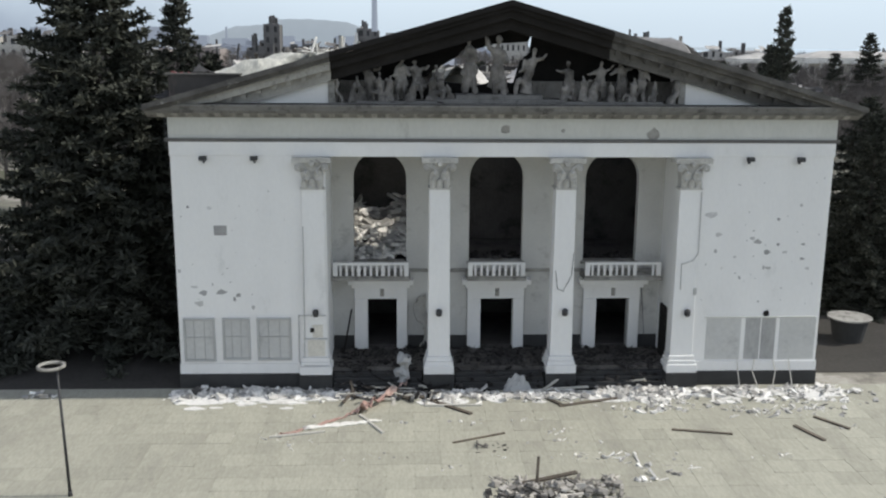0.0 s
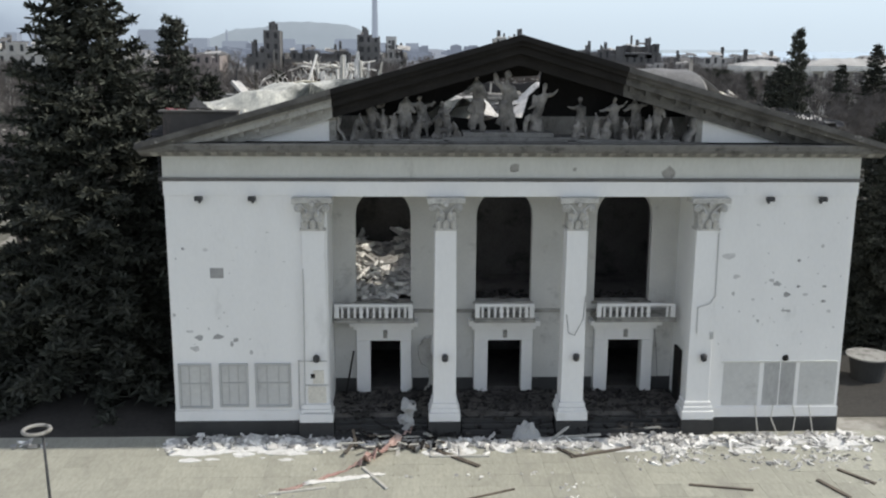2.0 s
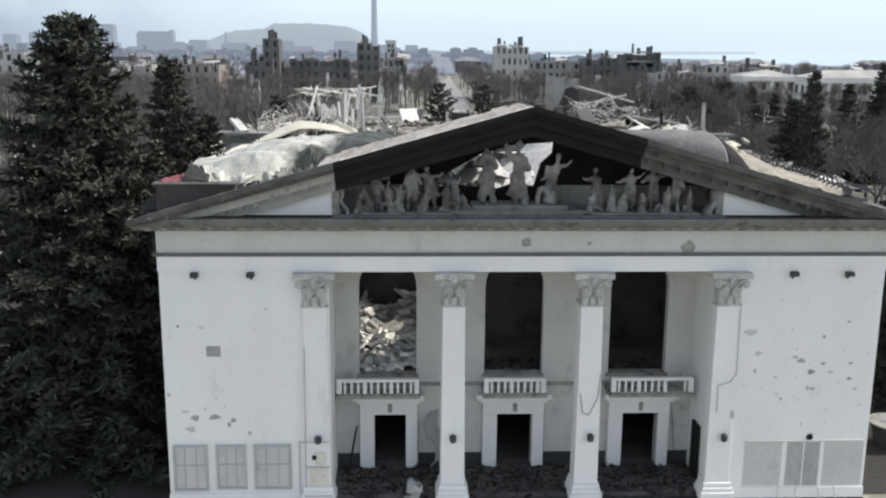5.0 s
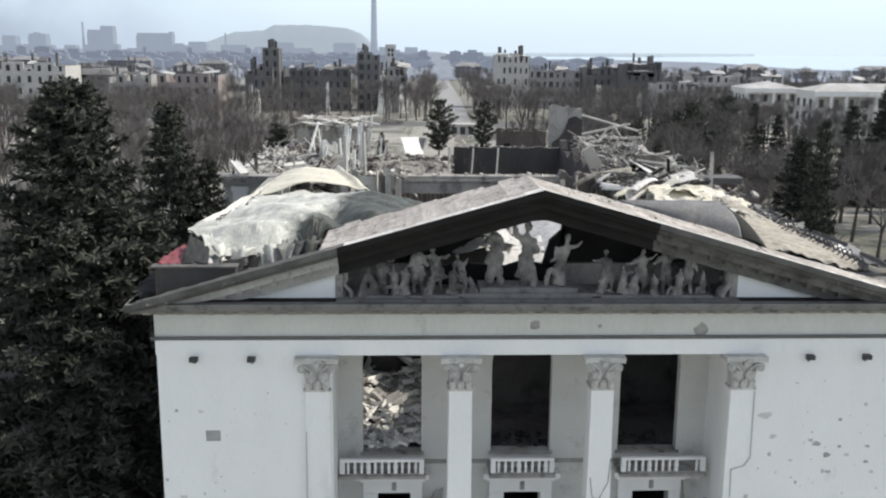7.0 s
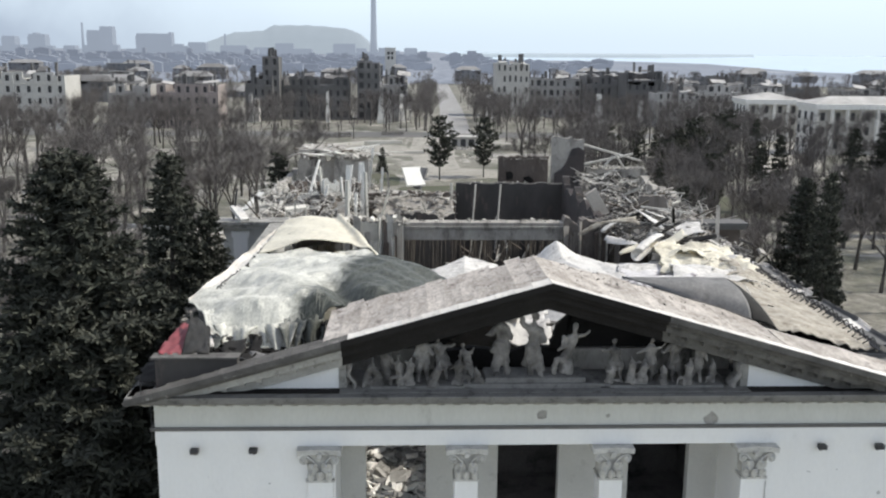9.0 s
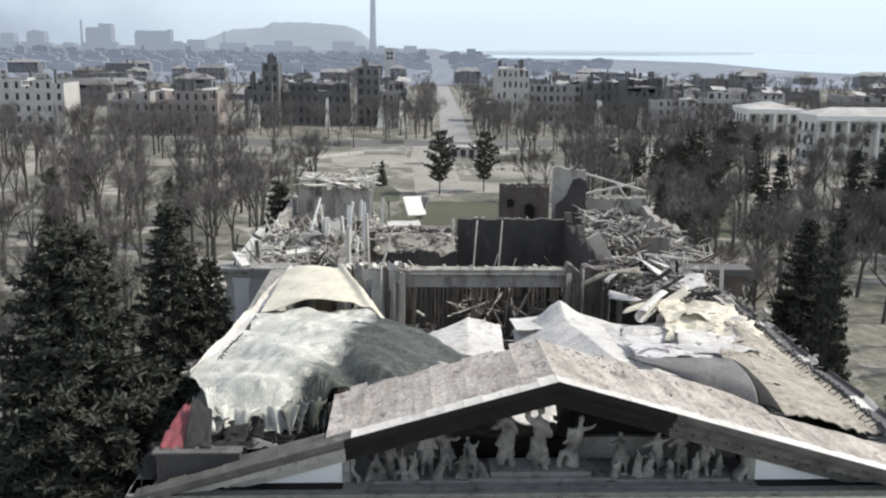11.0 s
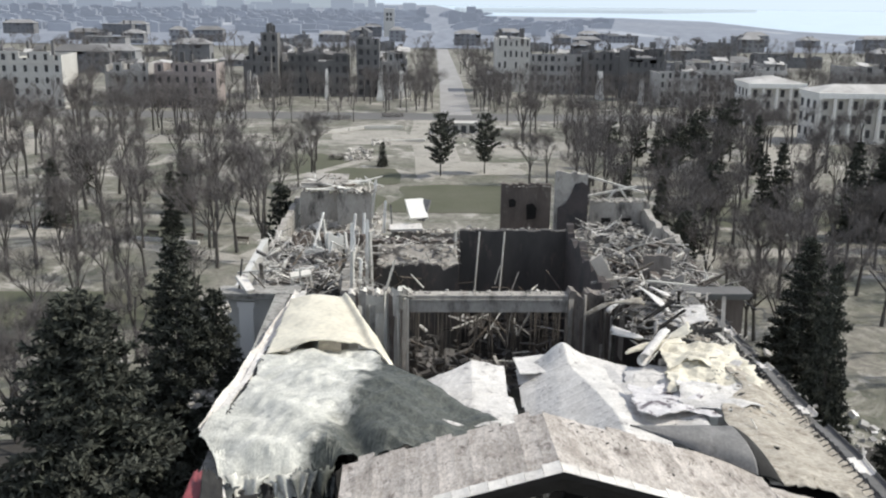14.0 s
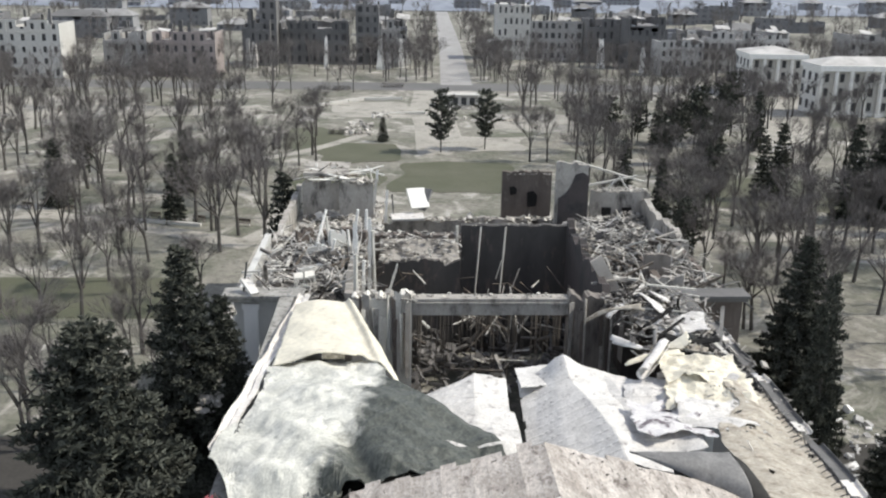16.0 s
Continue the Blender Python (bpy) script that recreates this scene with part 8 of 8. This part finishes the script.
def shell_holes():
    rnd = random.Random(12)
    part("patch", Mesh().box(-12.55, -12.0, -0.006, 0.01, 6.97, 7.40), M_SCAR, theatre, "grey repaired patch")
    right = ((9.41, 6.99), (9.34, 6.25), (10.2, 5.99), (10.91, 6.83), (11.17, 6.66), (11.61, 6.19), (12.1, 6.55), (12.44, 6.2), (13.23, 6.55), (13.22, 5.9), (13.49, 5.46), (11.52, 5.5), (11.74, 5.48), (10.48, 5.04), (9.06, 7.87), (12.03, 7.66), (13.0, 8.3))
    left = ((-10.98, 3.77), (-11.78, 4.12), (-13.5, 4.68), (-12.7, 8.15), (-11.6, 4.3), (-12.7, 4.8), (-12.35, 4.45), (-13.3, 3.95), (-14.1, 5.4), (-13.1, 4.4), (-13.6, 8.2))
    spots = [(-0.05, 11.55, 0.2, 1), (6.3, 11.4, 0.28, 1), (2.4, 11.5, 0.1, 1)]
    spots += [(x, z, rnd.uniform(0.06, 0.13), rnd.uniform(0.5, 2.2)) for x, z in right + left]
    spots += [(rnd.uniform(8.8, 14.0), rnd.uniform(3.8, 9.5), rnd.uniform(0.02, 0.045), 1) for _ in range(30)] + [(rnd.uniform(-14.0, -9.2), rnd.uniform(3.6, 9.5), rnd.uniform(0.02, 0.04), 1) for _ in range(18)]
    for x, z, r, st in spots:
        o = [(x + r * st * rnd.uniform(0.6, 1.3) * math.cos(k * 0.785), z + r * rnd.uniform(0.6, 1.3) * math.sin(k * 0.785)) for k in range(8)]
        y = -0.03 if z > 11 else 0.0
        part("plaster_scar", Mesh().prism(o, y - 0.004, y + 0.01), M_SCAR if z < 11 else M_CORNICE, theatre)
    o = [(11.81 + 0.15 * rnd.uniform(0.8, 1.2) * math.cos(k * 0.628), 3.38 + 0.15 * rnd.uniform(0.8, 1.2) * math.sin(k * 0.628)) for k in range(10)]
    part("shell_hole", Mesh().prism(o, -0.036, -0.02), M_CHAR, theatre, "black hole in the plaster")
    # bared masonry and conduits on the outer columns
    part("bared_patch", Mesh().box(-8.62, -7.86, -0.195, -0.15, 1.56, 2.3).box(-8.4, -7.95, -0.195, -0.15, 2.42, 3.0), M_OLDPLASTER, theatre, "cream patch of old plaster on the column")
    part("bared_hole", Mesh().box(-8.5, -8.32, -0.20, -0.19, 2.66, 2.86), M_CHAR, theatre)
    for pts in (((-8.72, -0.19, 7.4), (-8.74, -0.2, 3.4), (-8.76, -0.22, 1.2)), ((-9.0, -0.06, 3.42), (-9.02, -0.06, 1.3), (-8.86, -0.3, 1.1)), ((-9.0, -0.2, 3.42), (-7.8, -0.2, 3.42)), ((-8.74, -0.2, 2.36), (-7.75, -0.2, 2.36)), ((-8.8, -0.33, 1.16), (-7.7, -0.33, 1.16)),
                ((8.50, -0.15, 8.9), (8.52, -0.16, 6.2), (8.3, -0.17, 5.85), (7.80, -0.17, 5.7), (7.82, -0.18, 4.55))):
        m = Mesh()
        for a, b in zip(pts, pts[1:]):
            m.rod(a, b, 0.022, 0.022, 5)
        part("conduit", m, M_GREYPAINT, theatre, "grey conduit on the column")
    for k in range(4):
        x = 10.6 + 0.8 * k + 0.9 * nz(k * 3.3, 2.0)
        m = Mesh()
        pts = [(x, -0.12, 1.3), (x + 0.4 * nz(k * 1.3, 4.0), -0.35, 0.8), (x + 1.0 * nz(k * 2.1, 1.0), -0.75, 0.12)]
        for a, b in zip(pts, pts[1:]):
            m.rod(a, b, 0.025, 0.025, 5)
        part("lath", m, M_PALEWOOD, theatre, "pale lath hanging over the plinth")
    part("switch_box", Mesh().box(8.40, 8.54, -0.2, -0.15, 4.3, 4.62), M_PANEL, theatre)


shell_holes()


def square_debris():
    rnd = random.Random(44)
    m = Mesh()
    g = lambda x, y: 0.06
    dust = Mesh()
    for _ in range(420):
        x = rnd.choice((rnd.uniform(-14.4, -7.4), rnd.uniform(-14.0, -9), rnd.uniform(-7, 7), rnd.uniform(4, 15)))
        y, r = -0.8 - 1.0 * abs(rnd.gauss(0, 0.6)), rnd.uniform(0.08, 0.6)
        k0 = rnd.uniform(0, 9)
        dust.slab([(x + r * 1.5 * math.cos(w * 0.524) * (0.75 + 0.5 * nz(math.cos(w * 0.524), math.sin(w * 0.524), k0)), y + r * 0.7 * math.sin(w * 0.524) * (0.75 + 0.5 * nz(math.cos(w * 0.524), math.sin(w * 0.524), k0 + 3))) for w in range(12)], 0.05, 0.068 + rnd.uniform(0, 0.02))
    tagged(part("plaster_dust", dust, M_DUST), "white plaster dust spread along the foot of the facade", "dust", kind="stuff")
    clumps(m, -14.0, -7.8, -1.0, -0.5, 0.06, 520, 16, 0.03, 0.5, rnd)
    clumps(m, -7.4, 7.4, -1.5, -0.8, 0.06, 900, 26, 0.03, 0.45, rnd)
    clumps(m, 4.0, 15.0, -1.5, -0.6, 0.06, 1300, 32, 0.03, 0.42, rnd)
    clumps(m, 5.0, 14.5, -3.6, -1.6, 0.06, 420, 22, 0.03, 0.30, rnd)
    clumps(m, -10, 14, -8.5, -2.0, 0.06, 260, 24, 0.03, 0.18, rnd)
    clumps(m, 2.6, 5.6, -9.6, -7.4, 0.06, 60, 5, 0.05, 0.35, rnd)
    pile = rubble(Mesh(), -1.2, 3.2, -11.4, -9.4, lambda x, y: 0.06 + 0.30 * max(0, 1 - abs(y + 10.6)) * max(0, 1 - abs(x - 0.9) / 2.4), 420, 0.04, 0.42, rnd, 0.6, 0.5)
    tagged(part("debris_pile", pile, M_RUBBLE), "pile of grey rubble and splinters on the square", "rubble", kind="stuff")
    rubble(m, -20.8, -19.4, -1.3, -0.6, g, 14, 0.2, 0.6, rnd)
    rubble(m, 19, 32, 24, 46, lambda x, y: 0.05, 500, 0.1, 0.9, rnd)
    tagged(part("square_rubble", m, M_BITS), "pale plaster rubble along the foot of the facade", "rubble", kind="stuff")
    m = Mesh()
    rubble(m, -1.6, 1.4, -11.4, -10.4, lambda x, y: 0.06 + 0.3 * max(0, 1 - abs(x + 0.2)), 80, 0.08, 0.5, rnd, 0.6, 0.3)
    rubble(m, -13.6, -12.6, -0.9, -0.6, g, 14, 0.15, 0.5, rnd)
    rubble(m, -6.5, -3.5, -1.6, -0.5, g, 60, 0.08, 0.5, rnd, 0.5, 0.6)
    rubble(m, -1.6, -0.4, -7.2, -6.4, g, 14, 0.08, 0.4, rnd)
    tagged(part("burnt_debris", m, M_RUBBLE_DARK), "dark burnt debris on the square", "rubble", kind="stuff")
    for (xa, ya), (xb, yb), w, lift, mt, lab in (((11.4, -4.9), (12.0, -6.4), 0.16, 0, M_WOOD, "dark plank lying on the paving"), ((12.6, -4.0), (13.5, -5.3), 0.14, 0, M_WOOD, "dark plank lying on the paving"),
                                                 ((6.3, -5.2), (8.6, -5.7), 0.10, 0, M_WOOD, "dark batten lying on the paving"), ((-2.5, -6.3), (-0.4, -5.4), 0.06, 0, M_WOOD, "thin dark rod lying on the paving"),
                                                 ((-6.2, -3.4), (-5.2, -5.3), 0.12, 0, M_PALEWOOD, "pale plank lying on the paving"), ((-3.9, -1.2), (-1.6, -3.4), 0.2, 0, M_WOOD, "dark beam lying on the paving"),
                                                 ((-0.4, -9.9), (1.7, -9.6), 0.2, 0.3, M_WOOD, "grey plank on the debris pile"), ((0.2, -10.2), (0.3, -9.8), 0.1, 1.0, M_WOOD, "upright stake in the debris pile"),
                                                 ((2.2, -2.6), (5.0, -1.7), 0.16, 0, M_WOOD, "bent dark beam on the paving"), ((1.8, -1.7), (2.4, -2.6), 0.16, 0, M_WOOD, "bent dark beam on the paving"),
                                                 ((0.3, -0.9), (3.8, -0.7), 0.14, 0.15, M_PALEWOOD, "long pale board against the steps"), ((1.6, -1.0), (3.4, 0.3), 0.12, 0.8, M_PALEWOOD, "pale board leaning on a column"),
                                                 ((5.3, 0.2), (6.3, -0.8), 0.10, 0.5, M_PALEWOOD, "pale stick leaning on the steps"), ((6.6, 0.2), (6.2, -1.0), 0.10, 0.6, M_PALEWOOD, "pale stick leaning on the steps"),
                                                 ((-7.5, -5.1), (-9.6, -5.6), 0.10, 0, M_PALEWOOD, "pale batten lying on the paving")):
        a, b = Vector((xa, ya, 0.10)), Vector((xb, yb, 0.10 + lift))
        d = b - a
        q = d.to_track_quat("X", "Z").to_matrix().to_4x4()
        ob = part("plank", Mesh().box(-d.length / 2, d.length / 2, -w / 2, w / 2, -0.035, 0.035, Matrix.Translation((a + b) / 2) @ q), mt, bevel=0.01)
        tagged(ob, lab, "plank", "planks on the square")
    for k in range(34):
        a = Vector((rnd.uniform(-6.8, -3.0), rnd.uniform(-1.9, -0.3), rnd.uniform(0.1, 0.3)))
        d = Vector((rnd.gauss(0, 1), rnd.gauss(-0.6, 0.8), rnd.gauss(0.1, 0.25))).normalized() * rnd.uniform(0.5, 1.7)
        q = d.to_track_quat("X", "Z").to_matrix().to_4x4()
        mt = rnd.choice((M_PALEWOOD, M_PALEWOOD, M_WOOD, M_CHAR))
        ob = part("plank", Mesh().box(-d.length / 2, d.length / 2, -rnd.uniform(0.03, 0.09), 0.06, -0.02, 0.02, Matrix.Translation(a) @ q), mt)
        tagged(ob, "splintered pale board heaped before the steps" if mt is M_PALEWOOD else "splintered dark board heaped before the steps", "plank", "planks on the square")
    # window frame thrown on the paving
    t = thing("window_frame", "pale broken window frame lying on the paving", "window frame", at=(-2.3, -1.7, 0.1))
    for x0, x1, y0, y1 in ((-1.2, 1.2, -0.8, -0.7), (-1.2, 1.2, 0.7, 0.8), (-1.2, -1.1, -0.7, 0.7), (1.1, 1.2, -0.7, 0.7), (0.0, 0.08, -0.7, 0.7)):
        part("bar", Mesh().box(x0, x1, y0, y1, -0.04, 0.04), M_PALEWOOD, t)

    def cloth(u, v):
        w = 0.25 + 1.9 * ease(0.45, 0.9, u) + 0.25 * nz(u * 9, 2.0)
        x, y = -9.4 + 4.9 * u + 0.5 * (v - 0.5) * w, -5.35 + 4.3 * u ** 1.35 + (v - 0.5) * w + 0.3 * nz(u * 7, v * 2, 5.0)
        return (x, y, 0.08 + 0.5 * ease(0.3, 0.9, u) * abs(nz(x * 2.2, y * 2.2, 3.0)) * 1.6 + 0.16 * ease(0.5, 1.0, u))

    def strip(u, v):
        x, y = -8.4 + 3.1 * u, -4.75 + 0.75 * u + (0.30 + 0.2 * nz(u * 6, 1.0)) * (v - 0.5) + 0.12 * nz(u * 5, 7.0)
        return (x, y, 0.09 + 0.12 * abs(nz(x * 3, y * 3, 1.0)))
    tagged(part("white_cloth", Mesh().grid(strip, 30, 6, lambda u, v: torn(u, v, 1.5, 0.08)), M_BONE, None, "", True, solid=0.03), "torn white cloth strip lying beside the red cloth", "cloth")
    red = part("red_cloth", Mesh().grid(cloth, 56, 18, lambda u, v: torn(u, v, 5.5, 0.14)), mat("faded_red_cloth", (0.46, 0.25, 0.22), (0.52, 0.42, 0.36), 0.9, 6, 0.95, 0.3), None, "", True, solid=0.03)
    tagged(red, "faded red cloth trailing from the steps over the paving", "cloth")

    def wrap(u, v):
        w = 6.283 * u
        r = 0.28 + 0.12 * nz(u * 4, v * 4, 1.0) * 2 - 0.1 * v
        r *= 1 + 0.8 * abs(nz(math.cos(w) * 2, math.sin(w) * 2, v * 5)) + (0.5 if v > 0.6 else 0)
        return (-4.55 + r * math.cos(w) * (1 - 0.3 * v) + 0.2 * v, 0.0 + r * math.sin(w), 0.3 + 1.25 * v + 0.2 * nz(w, v * 3))
    tagged(part("crumpled_sheet", Mesh().grid(wrap, 22, 16), M_GREYPAINT, None, "", False, solid=0.03), "crumpled grey sheet standing on the steps", "sheet")

    def heap(u, v):
        return (0.0 + 1.3 * u, -0.9 + 0.8 * v, 0.1 + 0.9 * math.sin(3.14 * u) * math.sin(3.14 * v) * (0.5 + 0.9 * abs(nz(u * 5, v * 5, 2.0))))
    tagged(part("crumpled_sheet", Mesh().grid(heap, 14, 10), M_GREYPAINT, None, "", False, solid=0.03), "crumpled grey sheet at the foot of the steps", "sheet")


square_debris()


def portico_scrap():
    def scrap(u, v):
        x, y = -3.75 + 0.75 * u + 0.25 * math.sin(6 * v), 2.35 + 0.5 * u - 0.2 * math.sin(5 * v + u)
        return (x, y, 0.95 + 2.7 * v + 0.35 * nz(u * 3, v * 3, 4.0))
    tagged(part("bent_sheet", Mesh().grid(scrap, 12, 18, lambda u, v: torn(u, v, 2.2, 0.22)), M_OLDRAKE, None, "", False, solid=0.04), "bent sooty sheet leaning on the portico wall", "sheet")
    ob = part("leaning_pole", Mesh().rod((-7.2, 2.2, 0.95), (-6.85, 2.7, 2.9), 0.05, 0.04, 6), M_CHAR)
    tagged(ob, "dark pole leaning beside the portico door", "pole")
    for pts in (((6.95, 2.7, 0.9), (7.05, 2.72, 1.6), (6.9, 2.74, 3.2), (6.75, 2.74, 4.3)), ((2.25, -0.18, 5.4), (2.35, -0.2, 4.6), (2.6, -0.22, 4.5), (2.95, -0.2, 5.2), (3.02, -0.18, 6.2)),
                ((-14.36, -0.1, 10.7), (-14.36, -0.1, 12.3), (-14.40, -1.05, 12.6), (-14.42, -1.06, 13.5))):
        m = Mesh()
        for a, b in zip(pts, pts[1:]):
            m.rod(a, b, 0.013, 0.013, 5)
        tagged(part("cable", m, M_STEEL), "loose dark cable hanging on the facade", "cable", "loose cables")


portico_scrap()


def planter():
    t = thing("planter", "round concrete planter with a pale rim", "planter", at=(18.9, 6.6, 0))
    part("bowl", Mesh().lathe([(0.75, 0), (0.8, 0.3), (0.95, 1.1), (1.0, 1.22), (0.88, 1.22), (0.8, 1.0)], 22), M_PLINTH, t, smooth=False)
    part("rim", Mesh().lathe([(0.9, 1.22), (1.1, 1.22), (1.12, 1.3), (0.88, 1.32)], 22), M_CORNICE, t, "pale rim")


planter()


def bench(x, y, turn):
    b = tagged(new("bench"), "dark park bench beside the path", "bench", "park benches")
    part("seat", Mesh().box(-0.9, 0.9, -0.22, 0.22, 0.42, 0.48), M_WOOD, b)
    part("backrest", Mesh().box(-0.9, 0.9, 0.20, 0.26, 0.55, 0.95), M_WOOD, b)
    for s in (-0.75, 0.75):
        part("leg", Mesh().box(s - 0.05, s + 0.05, -0.2, 0.25, 0, 0.42), M_CONC, b)
    b.matrix_basis = pose(x, y, 0.04, 0, 0, turn)


for k in range(6):
    bench(-60 + 6.5 * k, 104.5 - 1.75 * k, -15)


def paving():
    """Paving slabs, set a little unevenly; those by the steps are single pieces."""
    sq = thing("pavement", "worn grey-beige paving slabs of the square", "pavement", kind="structure")
    rnd = random.Random(2)
    s = 0.996
    kinds = []
    for k in range(4):
        c = 0.03 + 0.01 * k
        m = Mesh().slab([(-s / 2 + c, -s / 2), (s / 2 - c, -s / 2), (s / 2, -s / 2 + c), (s / 2, s / 2 - c), (s / 2 - c, s / 2), (-s / 2 + c, s / 2), (-s / 2, s / 2 - c), (-s / 2, -s / 2 + c)], 0.0, 0.05)
        kinds.append(m.data("slab", M_PAVE))
    rest = Mesh()
    for j in range(40):
        for i in range(-30, 30):
            x, y = i + 0.5, -0.6 - j
            z, a, b, c = 0.0 + rnd.uniform(0, 0.006), rnd.uniform(-0.1, 0.1), rnd.uniform(-0.1, 0.1), rnd.uniform(-0.3, 0.3)
            if 2 <= j < 12 and -14 <= i < 16:
                ob = part("slab", kinds[rnd.randrange(4)], None, sq)
                ob.matrix_basis = pose(x, y, 0.012 + z, a, b, c)
            else:
                rest.box(-s / 2, s / 2, -s / 2, s / 2, 0, 0.05, pose(x, y, 0.012 + z, a, b, c))
    r = part("slabs", rest, M_PAVE, sq)
    r["kind"] = "stuff"


paving()
